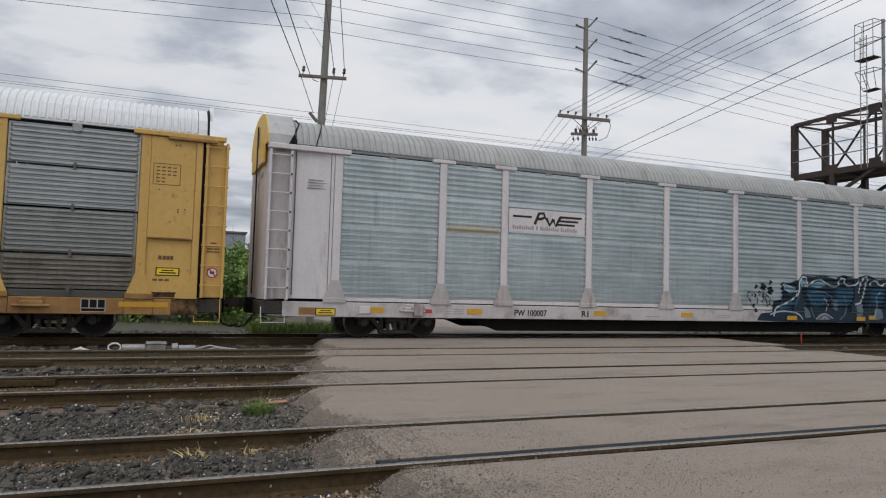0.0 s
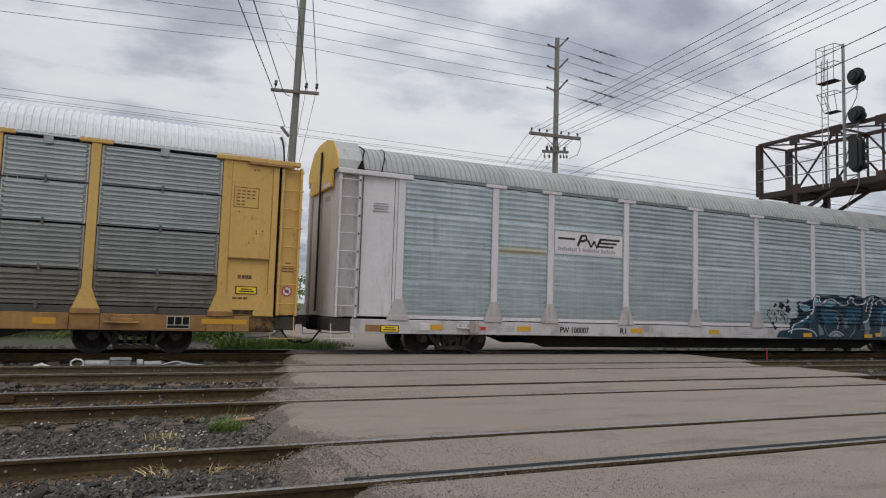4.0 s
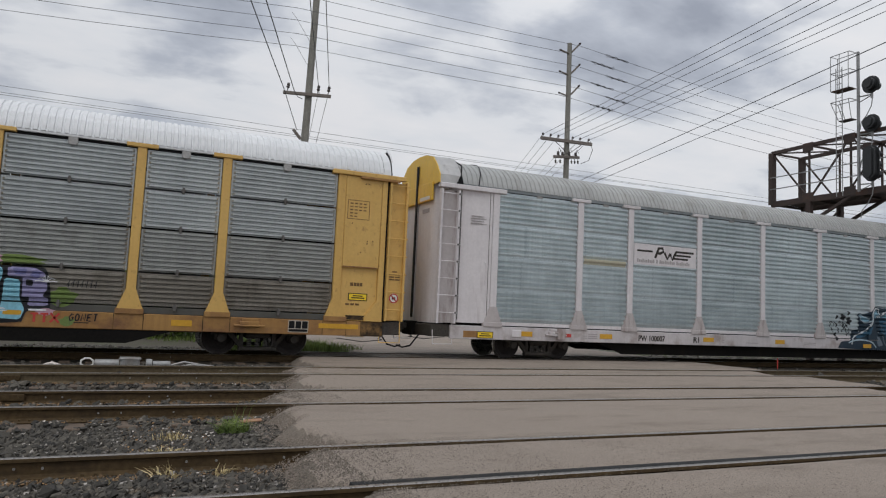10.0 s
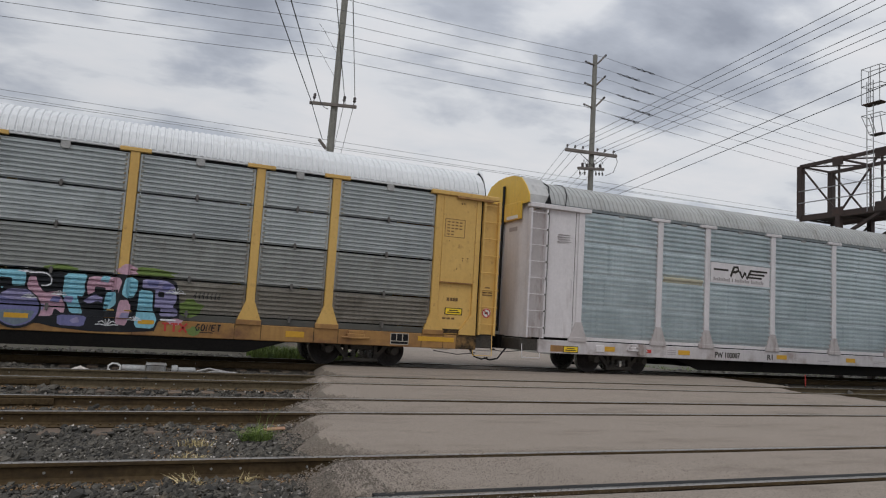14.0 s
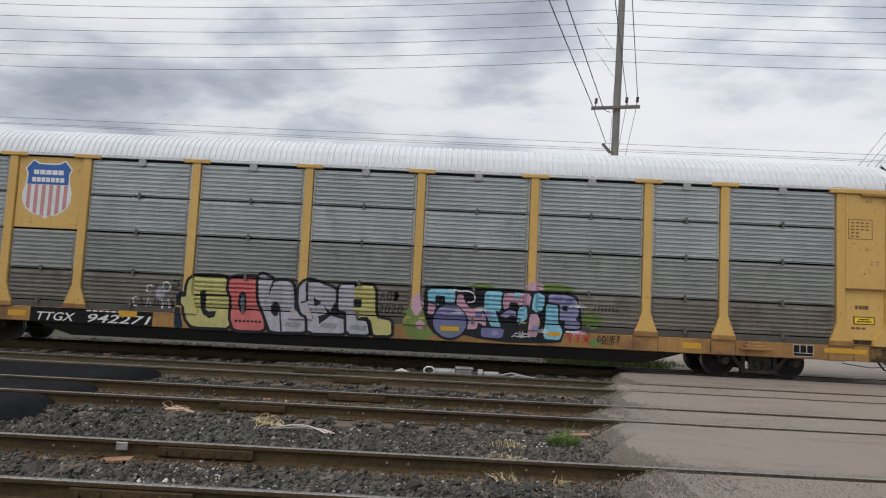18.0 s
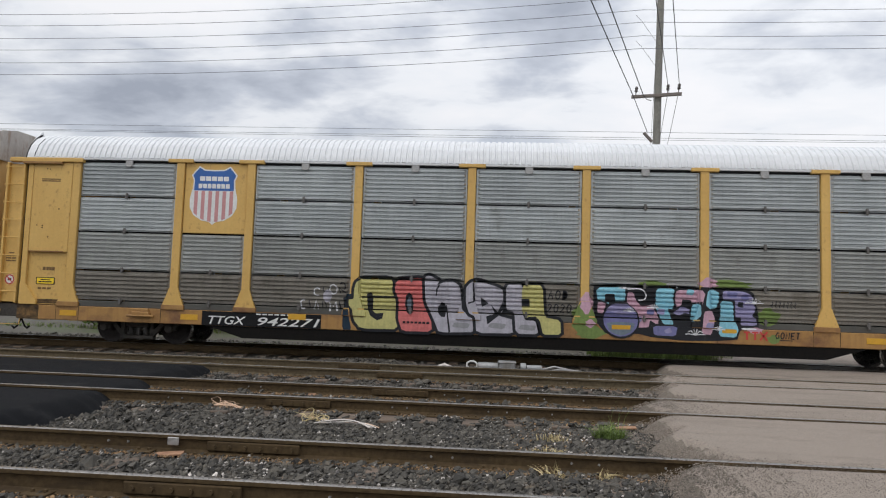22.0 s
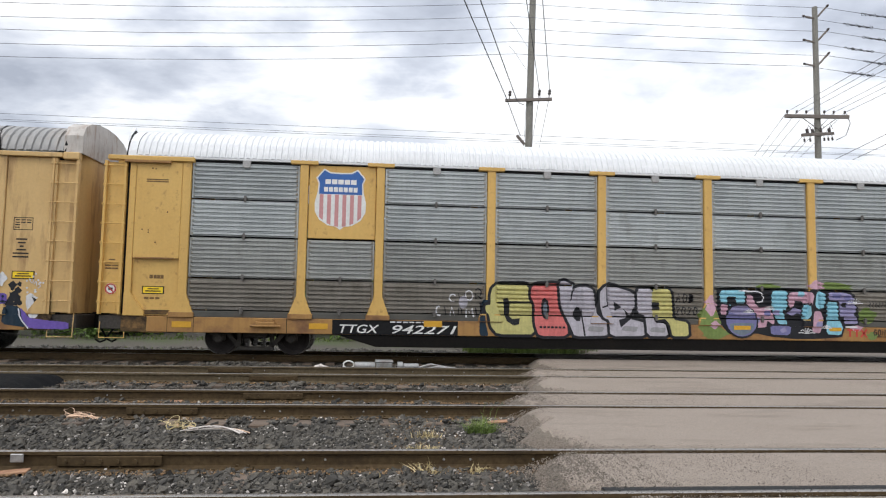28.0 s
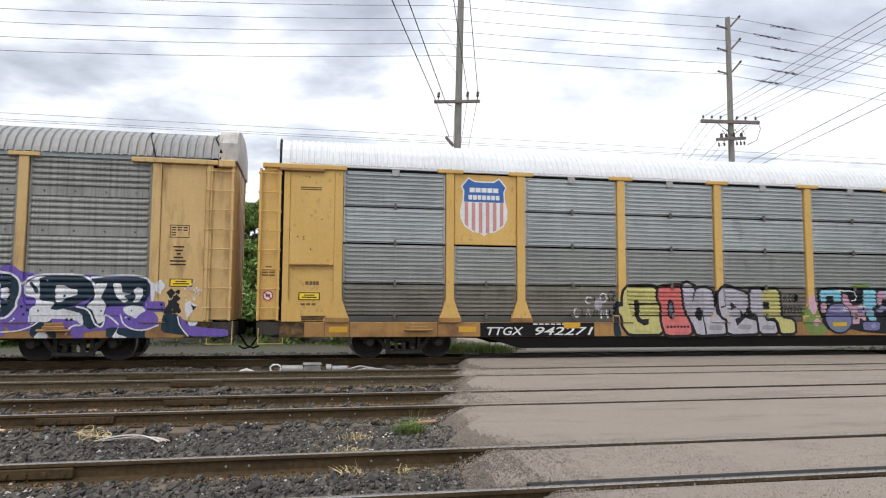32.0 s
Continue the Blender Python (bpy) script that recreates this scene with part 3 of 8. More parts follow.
def asphalt_strip(i, y0, y1, xl, xr, left_open=True, right_open=True, lift=0.0):
    """A slab between two rails. Its open ends break down to the stones in an uneven slope."""
    gauge_lo = i % 2 == 1  # the near rail of this gap belongs to the same track as the far one
    a = y0 + (0.036 if i == 0 or not gauge_lo else 0.036)
    a += (0.120 if i == 1 else 0.075) if gauge_lo else 0.02
    b = y1 - 0.036 - (0.075 if gauge_lo else 0.02)
    if i == 0:
        a = y0
    if i == 8:
        b = y1
    ny = max(8, int((min(b, a + 6) - a) / 0.09))
    ys = list(np.linspace(a, b, ny)) if i not in (0, 8) else (
        [a, a + 5, a + 9, a + 12] + list(np.linspace(2.2, b, 32)) if i == 0 else list(np.linspace(a, a + 3, 16)) + list(np.linspace(a + 4, b, 10)))
    xs = list(xl + np.concatenate([np.linspace(-0.55, 0.9, 30), np.linspace(1.1, 3.0, 14)])) + list(np.linspace(xl + 3.4, xr - 0.8, 24)) + list(xr + np.linspace(-0.6, 0.5, 12))
    rows = []
    for y in ys:
        f = (y - y0) / (y1 - y0) if i not in (0, 8) else 0.5
        el = slab_edge(f, xl, y)
        er = xr + 0.3 * noise.noise((y * 1.1, xr, 4)) + 0.08 * noise.noise((y * 5, xr, 5))
        row = []
        for x in xs:
            z = -0.006 + lift + 0.006 * noise.noise((x * 0.9, y * 0.9, 6)) + 0.003 * noise.noise((x * 5, y * 5, 7))
            if i in (2, 4, 6):
                z += 0.012 * math.sin(math.pi * f)
            if i == 0:
                z -= 0.06 * min(1.0, max(0.0, (y1 - y - 0.6) / 6.0))
            near_far = (b - y) / 0.16 if i != 8 else 9
            if near_far < 1:
                z -= (0.032 if i == 0 else 0.012 if i == 1 else 0.020) * (1 - near_far) ** 0.7
            if i not in (0,) and (y - a) / 0.12 < 1:
                z -= 0.016 * (1 - (y - a) / 0.12)
            rough_ = 0.03 * noise.noise((x * 7, y * 7, 9))
            if left_open:
                d = (el + 0.22 + rough_ - x) / 0.42
                if d > 0:
                    z -= 0.30 * min(1.0, d) ** 1.5 - 0.25 * rough_
            if right_open:
                d = (x - er + 0.2 + rough_) / 0.42
                if d > 0:
                    z -= 0.30 * min(1.0, d) ** 1.5 - 0.25 * rough_
            row.append((x, y, z))
        rows.append(row)
    g = Geo()
    g.sheet(rows)
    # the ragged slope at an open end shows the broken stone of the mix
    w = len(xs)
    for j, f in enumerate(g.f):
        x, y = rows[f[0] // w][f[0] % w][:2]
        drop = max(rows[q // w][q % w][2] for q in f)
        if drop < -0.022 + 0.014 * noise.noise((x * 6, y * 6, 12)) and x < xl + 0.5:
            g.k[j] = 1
    # skirts along the rails give the slab its thickness
    g.sheet([rows[0], [(x, y, -0.26) for x, y, z in rows[0]]])
    g.sheet([rows[-1], [(x, y, -0.26) for x, y, z in rows[-1]]])
    return g


def build_crossing():
    road = thing("road", "worn pale grey asphalt level crossing set between the rails", "road", kind="structure")
    for i, (y0, y1, xl, xr) in enumerate(STRIPS):
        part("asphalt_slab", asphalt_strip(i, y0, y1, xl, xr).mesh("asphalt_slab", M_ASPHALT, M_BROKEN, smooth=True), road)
    seal = Geo().box(1.72, 15.2, RAILS[0] + 0.038, RAILS[0] + 0.150, -0.10, -0.004, 0.006)
    thing("flangeway_seal", "black rubber seal beside the first rail at the crossing", "rubber seal", data=seal.mesh("flangeway_seal", M_RUBBER), kind="structure")
    patch = thing("asphalt_patch", "fresh black asphalt laid between the rails of a second crossing", "asphalt", kind="structure")
    for i, xr in ((2, -5.45), (3, -5.5), (4, -5.7)):
        part("asphalt_slab", asphalt_strip(i, STRIPS[i][0], STRIPS[i][1], -17.0, xr, True, True, -0.012).mesh("dark_slab", M_DARKASPHALT, M_DARKASPHALT, smooth=True), patch)


STONE_SHAPES = []
for _ in range(6):
    c = np.array([(x, y, z) for x in (-1, 1) for y in (-1, 1) for z in (-1, 1)], float) * 0.62
    c += rng.uniform(-0.34, 0.34, (8, 3))
    c[:, 2] *= 0.62
    STONE_SHAPES.append(c)
STONE_FACES = np.array([(0, 1, 3), (0, 3, 2), (4, 6, 7), (4, 7, 5), (0, 4, 5), (0, 5, 1), (2, 3, 7), (2, 7, 6), (0, 2, 6), (0, 6, 4), (1, 5, 7), (1, 7, 3)])


def scatter(n, x0, x1, y0, y1, size, keep, base):
    x, y = rng.uniform(x0, x1, n), rng.uniform(y0, y1, n)
    ok = np.array([keep(a, b) for a, b in zip(x, y)])
    x, y = x[ok], y[ok]
    n = len(x)
    s = size * rng.lognormal(0, 0.32, n)
    z = np.array([base(a, b) for a, b in zip(x, y)]) + rng.uniform(-0.2, 0.6, n) * s
    ang = rng.uniform(0, 2 * np.pi, (n, 3)) * (1, 0.12, 0.12)
    which = rng.integers(0, 6, n)
    v = np.array(STONE_SHAPES)[which] * s[:, None, None] * rng.uniform(0.7, 1.3, (n, 1, 3))
    for a, (i, j) in enumerate(((0, 1), (1, 2), (0, 2))):
        ca, sa = np.cos(ang[:, a])[:, None], np.sin(ang[:, a])[:, None]
        p, q = v[:, :, i].copy(), v[:, :, j].copy()
        v[:, :, i], v[:, :, j] = ca * p - sa * q, sa * p + ca * q
    v += np.stack([x, y, z], -1)[:, None, :]
    f = STONE_FACES[None] + 8 * np.arange(n)[:, None, None]
    return v.reshape(-1, 3), f.reshape(-1, 3)


def fast_mesh(name, parts_, mat):
    vs, fs, o = [], [], 0
    for v, f in parts_:
        vs.append(v)
        fs.append(f + o)
        o += len(v)
    v, f = np.concatenate(vs), np.concatenate(fs)
    me = bpy.data.meshes.new(name)
    me.vertices.add(len(v))
    me.vertices.foreach_set("co", v.astype(np.float32).ravel())
    k = f.shape[1]
    me.loops.add(f.size)
    me.loops.foreach_set("vertex_index", f.astype(np.int32).ravel())
    me.polygons.add(len(f))
    me.polygons.foreach_set("loop_start", np.arange(0, f.size, k, dtype=np.int32))
    me.materials.append(mat)
    me.update(calc_edges=True)
    me.validate()
    me.shade_flat()
    return me


def build_stones():
    def free(x, y):
        if min(abs(y - r) for r in RAILS) < 0.075:
            return False
        if 9.02 < y < 9.42 and -3.6 < x < 0.2 and abs(((x + 13 + 0.275) % 0.55) - 0.275) < 0.10:
            return False
        for i, (y0, y1, xl, xr) in enumerate(STRIPS):
            if y0 <= y < y1:
                if x > xl - 0.05 + 0.12 * math.sin(7 * y) and x < xr + 0.2:
                    return False
                if i in (2, 3, 4) and x < (-5.45, -5.5, -5.7)[i - 2] - 0.15 and x > -17:
                    return False
        return True

    def bed(x, y):
        b = -0.180 + 0.022 * noise.noise((x * 1.1, y * 1.1, 3))
        if min(abs(y - t) for t in TRACKS) > 1.15:
            b -= 0.03
        return b

    lots = [scatter(42000, -9.0, 2.2, 3.4, 6.7, 0.0205, free, bed), scatter(32000, -8.0, 2.4, 6.6, 9.5, 0.0228, free, bed),
            scatter(22000, -11, 4.5, 9.4, 17.4, 0.030, free, bed), scatter(3500, 15, 30, 7, 17.4, 0.045, free, bed),
            scatter(900, -16, 8, 19.8, 20.4, 0.03, free, bed)]
    near_rail = [scatter(3600, -9, 2.0 + 0.12 * k, r - 0.26, r - 0.08, 0.008, free, lambda x, y: -0.165) for k, r in enumerate(RAILS[:6])] + [scatter(1300, 0.1, 1.0, 7.0, 9.2, 0.0075, free, lambda x, y: bed(x, y) + 0.012)]
    thing("rusty_grit", "fine rust-brown grit along the foot of the rails", "grit", data=fast_mesh("rusty_grit", near_rail, M_RUSTGRIT), kind="stuff")
    rubble = [scatter(9000, -18, 5.0, 20.2, 23.6, 0.045, free, lambda x, y: -0.24), scatter(5000, 17.6, 44, 20.2, 24.5, 0.05, free, lambda x, y: -0.26)]
    road_y = lambda x, y: min(abs(y - q) for q in RAILS) > 0.10
    grit = []
    for k, (y0, y1, xl, xr) in enumerate(STRIPS[:6]):
        for far, n in ((0.35, 2600), (1.2, 1700), (3.2, 900)):
            grit.append(scatter(n if k != 1 else n // 2, xl - 0.1, xl + far, max(y0, 3.6), y1, 0.0032 if k < 4 else 0.005, road_y, lambda x, y, e=xl: -0.006 - 0.30 * min(1.0, max(0.0, (e + 0.17 - x) / 0.42)) ** 1.5))
    shoulder = []

    def slab_top(i):
        y0, y1, xl, xr = STRIPS[i]

        def top(x, y):
            d = (slab_edge(0.5 if i == 0 else (y - y0) / (y1 - y0), xl, y) + 0.22 - x) / 0.42
            return -0.004 - 0.30 * min(1.0, max(0.0, d)) ** 1.5
        return top

    for i, (y0, y1, xl, xr) in enumerate(STRIPS[:5]):
        for far, n, size in ((0.30, 3600, 0.0042), (0.8, 2600, 0.0034), (2.2, 3600, 0.0027), (4.5, 3000, 0.0024)):
            shoulder.append(scatter(n if i < 3 else n // 2, xl - 0.38, xl + far, max(y0, 3.4), y1, size, road_y, slab_top(i)))
    thing("dark_grit", "dark crushed grit scattered over the shoulder of the road", "grit", data=fast_mesh("dark_grit", shoulder, M_DARKGRIT), kind="stuff")
    thing("road_grit", "loose pale and dark grit on the asphalt", "grit", data=fast_mesh("road_grit", grit, M_GRIT), kind="stuff")
    thing("rubble_strip", "grey and pale rubble behind the far track", "rubble", data=fast_mesh("rubble_strip", rubble, M_RUBBLE), kind="stuff")
    pale = [scatter(3600, -9.0, 2.2, 3.4, 9.5, 0.0135, free, lambda x, y: bed(x, y) + 0.012), scatter(900, -11, 4.5, 9.4, 17.4, 0.018, free, lambda x, y: bed(x, y) + 0.012)]
    thing("pale_stones", "scattered pale stones among the dark ballast", "gravel", data=fast_mesh("pale_stones", pale, M_STONE_PALE), kind="stuff")
    spots = ((0.5, 1.5, 9.5, 9.7, 60), (0.7, 2.1, 10.9, 11.0, 60), (-0.2, 1.6, 6.62, 6.75, 70), (0.9, 1.6, 4.75, 5.1, 110), (-2.6, -1.9, 5.6, 6.3, 60), (-0.9, -0.1, 5.2, 5.7, 70), (0.6, 1.1, 7.9, 8.7, 60), (-2.6, 0.2, 10.9, 11.0, 24), (-4.6, -2.4, 16.4, 17.2, 160), (-1.6, 1.6, 7.0, 9.3, 60), (1.4, 2.0, 9.2, 9.42, 80), (2.8, 3.5, 12.6, 12.85, 60), (-0.95, -0.55, 9.2, 9.4, 40), (-3.4, -3.0, 9.2, 9.4, 25), (1.9, 2.9, 13.2, 13.8, 60))
    slag = [scatter(n, a, b, c, d, 0.011, free, lambda x, y: bed(x, y) + 0.014) for a, b, c, d, n in spots]
    thing("slag_bits", "small whitish bits of slag lying beside the rails", "slag", data=fast_mesh("slag_bits", slag, M_SLAG), kind="stuff")
    crumbs = [scatter(2600, xl - 0.45, xl + 0.02, max(y0, 2.6), min(y1, 19.0), 0.0042, lambda x, y: min(abs(y - r) for r in RAILS) > 0.09, lambda x, y, e=xl: -0.17 + 0.16 * min(1, max(0, (x - e + 0.3) / 0.42))) for y0, y1, xl, xr in STRIPS[:6]]
    thing("asphalt_crumbs", "loose crumbs of broken asphalt at the ragged road edge", "gravel", data=fast_mesh("asphalt_crumbs", crumbs, M_ASPHALT), kind="stuff")
    heap = scatter(2500, -4.6, -1.6, 15.7, 17.0, 0.03, lambda x, y: abs(y - 16.3) < 0.45, lambda x, y: -0.2 + 0.14 * max(0, 1 - ((x + 3.1) / 1.4) ** 2) * max(0, 1 - ((y - 16.3) / 0.5) ** 2))
    thing("ballast_stones", "loose dark and pale grey crushed stones between rails", "gravel", data=fast_mesh("ballast_stones", lots + [heap], M_STONE), kind="stuff")


def build_unseen_wall():
    """A made-up low wall far behind the eye, unseen; the side sheets reflect it."""
    g = Geo().box(-120, 140, -34.5, -34, -0.4, 3.2)
    thing("wall_south", "made-up plain low wall out of view, reflected in the side sheets", "wall", data=g.mesh("wall_south", M_WALL), kind="structure")


build_ground()
build_unseen_wall()
build_tracks()
build_crossing()
build_stones()

# ---- the freight cars ----
PALE_POSTS = (-12.0, -9.08, -7.17, -4.33, -1.43, 1.43, 4.33, 7.17, 9.08, 12.0)
POSTS = {"grey": (-11.93, -9.08, -7.17, -4.33, -1.42, 1.46, 4.35, 7.22, 9.14, 12.03), "pale": PALE_POSTS, "tan": PALE_POSTS}
PANEL_Z = (1.08, 2.01, 2.94, 3.87, 4.80)
FACE = -1.475
DEPTHS = {"grey": 0.048, "pale": 0.050, "tan": 0.038}
ROWS = {"grey": (1.08, 1.92, 2.94, 3.87, 4.80), "pale": PANEL_Z, "tan": PANEL_Z}
LOWEST = 0.05  # the lowest sheet of the yellow car stands on a taller beam


def ridges(kind, row=1):
    """The height profile of one sheet: (z from its foot, how far it stands out, 0 to 1)."""
    h = ROWS[kind][row + 1] - ROWS[kind][row] - (0.044 if kind == "grey" else 0.004)
    short = kind == "grey" and row == 0
    out = [(LOWEST if short else 0.0, 0.0)]
    n, pitch, start = {"grey": (8, 0.109, 0.012), "pale": (6, 0.147, 0.021), "tan": (5, 0.138, 0.236)}[kind]
    if kind == "grey":
        n = int((h - start + 0.02) / pitch)
    if kind == "tan":
        # a flat raised band along the joint
        out = [(0.0, 0.0), (0.012, 0.7), (0.215, 0.7), (0.228, 0.0)]
    for k in range(1 if short else 0, n):
        z = start + k * pitch
        if kind == "pale":
            out += [(z, 0.0), (z + 0.055, 1.0), (z + 0.100, 1.0), (z + 0.132, 0.0)]
        else:
            out += [(z, 0.0), (z + 0.024, 1.0), (z + 0.062, 1.0), (z + 0.090, 0.0)] if kind == "grey" else [(z, 0.0), (z + 0.035, 1.0), (z + 0.070, 1.0), (z + 0.118, 0.0)]
    out.append((h, 0.0))
    return out


def panel_mesh(width, kind, mat, row=1):
    """A pressed sheet with horizontal ridges that run out before its ends."""
    w = width / 2
    cols = [(-w, 0), (-w + 0.035, 0), (-w + 0.085, 1), (w - 0.085, 1), (w - 0.035, 0), (w, 0)]
    if kind == "pale":
        cols = [(-w, 1), (w, 1)]
    g = Geo()
    deep = DEPTHS[kind]
    rows = [[(x, -deep * a * c, z) for x, c in cols] for z, a in ridges(kind, row)]
    g.sheet(rows)
    g.box(-w, w, 0.004, 0.02, rows[0][0][2], rows[-1][0][2])
    if kind == "pale":
        # two rows of rivets run along the joint
        for k in range(max(3, round(2 * w / 0.45))):
            x = -w + 2 * w * (k + 0.5) / max(3, round(2 * w / 0.45))
            for z in (0.03, 0.16):
                g.box(x - 0.012, x + 0.012, -0.010 - (0.03 if z > 0.1 else 0.0), 0.0, z - 0.012, z + 0.012, 0.004)
    if kind == "tan":
        for k in range(4):
            x = -w + 2 * w * (k + 0.5) / 4
            g.box(x - 0.022, x + 0.022, -deep * 0.7 - 0.014, -deep * 0.7 + 0.004, 0.10, 0.145, 0.006, 1)
    return g.mesh("side_panel", mat, M_DARKSTEEL, smooth=False)


def post_mesh(mat, foot_mat, foot_slot=0):
    """An upright with a wide gusset at its foot."""
    g = Geo()
    g.box(-0.105, 0.105, -1.545, -1.44, 1.45, 4.80, 0.012)
    g.prism([(-0.11, 1.50), (0.11, 1.50), (0.16, 1.36), (0.29, 1.02), (0.29, 0.95), (-0.29, 0.95), (-0.29, 1.02), (-0.16, 1.36)], -1.552, -1.44, "y", foot_slot)
    g.box(-0.30, 0.30, -1.560, -1.44, 0.93, 1.06, 0.01, 1)
    return g.mesh("side_post", mat, foot_mat)


def roof_profile():
    pts = []
    for y, z in ((-1.535, 4.845), (-1.50, 5.0), (-1.38, 5.24), (-1.17, 5.44), (-0.88, 5.59), (-0.45, 5.69), (0.0, 5.715)):
        pts.append((y, z))
    return pts + [(-y, z) for y, z in reversed(pts[:-1])]


def roof_mesh(x0, x1, mat, pitch=0.176, deep=0.022, eave=4.845):
    g = Geo()
    prof = roof_profile()
    prof = [(prof[0][0], eave)] + prof[1:-1] + [(prof[-1][0], eave)]
    n = round((x1 - x0) / pitch)
    pitch = (x1 - x0) / n
    rows = []
    for k in range(n):
        a = x0 + k * pitch
        for dx, s in ((0, 0), (0.22 * pitch, 0), (0.34 * pitch, 1), (0.88 * pitch, 1)) + (((pitch, 0),) if k == n - 1 else ()):
            rows.append([(a + dx, y * (1 + s * deep / 1.6), z + s * deep * (0.35 if i in (0, len(prof) - 1) else 1)) for i, (y, z) in enumerate(prof)])
    g.sheet(rows)
    return g.mesh("roof", mat)


def hood_mesh(x0, x1, face_mat, side_mat, dent=0.0, tall=True, boxy=False):
    """The smooth end piece of a roof, with its end wall."""
    prof = [(y * 1.01, z) for y, z in roof_profile()]
    if tall:
        # flat bent faces meet in blunt edges
        half = [(-1.545, 4.86), (-1.53, 5.10), (-1.30, 5.40), (-1.00, 5.67), (-0.50, 5.80), (0.0, 5.83)]
        if boxy:
            half = [(-1.545, 4.86), (-1.54, 5.30), (-1.40, 5.54), (-1.10, 5.69), (-0.50, 5.80), (0.0, 5.82)]
        prof = half + [(-y, z) for y, z in reversed(half[:-1])]
    g = Geo()
    rows = []
    for k in range(6):
        x = x0 + (x1 - x0) * k / 5
        rows.append([(x, y * 1.005 + dent * noise.noise((x * 4, y * 3, z * 3)), z + 0.01 + dent * noise.noise((x * 3, y * 3, 5))) for y, z in prof])
    g.sheet(rows, 1)
    e = x1
    n = len(prof)
    g.add([(e, y * 1.004, z + 0.01) for y, z in prof] + [(e + 0.03 * (1 if x1 > x0 else -1), y * 1.004, z + 0.01) for y, z in prof],
          [tuple(range(n)), tuple(range(2 * n - 1, n - 1, -1))] + [(i, i + 1, n + i + 1, n + i) for i in range(n - 1)], 0)
    return g.mesh("roof_hood", face_mat, side_mat)


def ladder_parts(parent, x0, x1, mat, plate_mat, turn, z0=0.98, z1=4.72, rungs=8, stand=0.0):
    """A ladder on a back plate at a corner of the car."""
    g = Geo().box(x0 + 0.05, x1 - 0.05, FACE - 0.01, FACE + 0.05, z0 + 0.02, z1 - 0.03, 0.008)
    lad = part("ladder", g.mesh("ladder_plate", plate_mat), parent, m=turn)
    stile = Geo().box(-0.03, 0.03, -1.585 - stand, -1.44, z0, z1, 0.008).mesh("stile", mat)
    for x in (x0 + 0.03, x1 - 0.03):
        part("stile", stile, lad, m=pose(x, 0, 0))
    w = (x1 - x0) / 2
    rung = Geo().tube([(-w, -1.575 - stand, 0), (w, -1.575 - stand, 0)], 0.013, 6)
    for s in (-1, 1):
        rung.box(s * w - 0.022, s * w + 0.022, -1.60 - stand, -1.56 - stand, -0.022, 0.022, 0.005)
    rung = rung.mesh("rung", mat)
    for k in range(rungs):
        part("rung", rung, lad, m=pose((x0 + x1) / 2, 0, z0 + 0.30 + (z1 - z0 - 0.42) * k / (rungs - 1)))
    return lad


def axle_mesh():
    g = Geo()
    for s in (-1, 1):
        prof = [(0.0, 0.075), (0.10, 0.075), (0.12, 0.045), (0.30, 0.030), (0.345, 0.062), (0.415, 0.064)]
        g.lathe([(r, s * (0.71 + h)) for r, h in prof], (0, 0, 0), "y", 28, 0)
        g.lathe([(0.415, s * 0.774), (0.420, s * 0.770), (0.424, s * 0.70), (0.448, s * 0.69), (0.445, s * 0.66), (0.36, s * 0.65), (0.30, s * 0.69), (0.0, s * 0.70)], (0, 0, 0), "y", 28, 1)
    g.lathe([(0.08, -0.7), (0.08, 0.7)], (0, 0, 0), "y", 12, 0)
    return g.mesh("wheelset", M_WHEEL, M_TREAD, smooth=True)


def side_frame_mesh():
    """A cast side frame, arched over the axle boxes, with a spring window."""
    g = Geo()
    top = [(-1.12, 0.50), (-1.10, 0.60), (-0.80, 0.66), (-0.45, 0.73), (0.45, 0.73), (0.80, 0.66), (1.10, 0.60), (1.12, 0.50)]
    g.prism(top + [(0.80, 0.52), (0.42, 0.58), (-0.42, 0.58), (-0.80, 0.52)], -1.13, -0.98, "y")
    for s in (-1, 1):
        g.prism([(s * 0.80, 0.60), (s * 0.66, 0.60), (s * 0.30, 0.20), (s * 0.42, 0.18)], -1.12, -0.99, "y")
        g.box(s * 0.40 - 0.05, s * 0.40 + 0.05, -1.12, -0.99, 0.20, 0.62, 0.01)
        g.box(s * 0.89 - 0.15, s * 0.89 + 0.15, -1.15, -0.97, 0.36, 0.62, 0.03)
        g.lathe([(0.0, -1.22), (0.09, -1.22), (0.105, -1.20), (0.11, -1.14)], (s * 0.89, 0, 0.42), "y", 14)
    g.box(-0.46, 0.46, -1.14, -0.97, 0.12, 0.22, 0.02)
    g.box(-0.30, 0.30, -1.16, -0.9, 0.44, 0.60, 0.02)
    return g.mesh("side_frame", M_TRUCK)


def spring_mesh():
    g = Geo()
    pts = [(0.055 * math.cos(a), 0.055 * math.sin(a), 0.22 + 0.22 * a / (2 * math.pi * 5)) for a in np.linspace(0, 2 * math.pi * 5, 50)]
    g.tube(pts, 0.014, 5)
    return g.mesh("spring", M_DARKSTEEL, smooth=True)


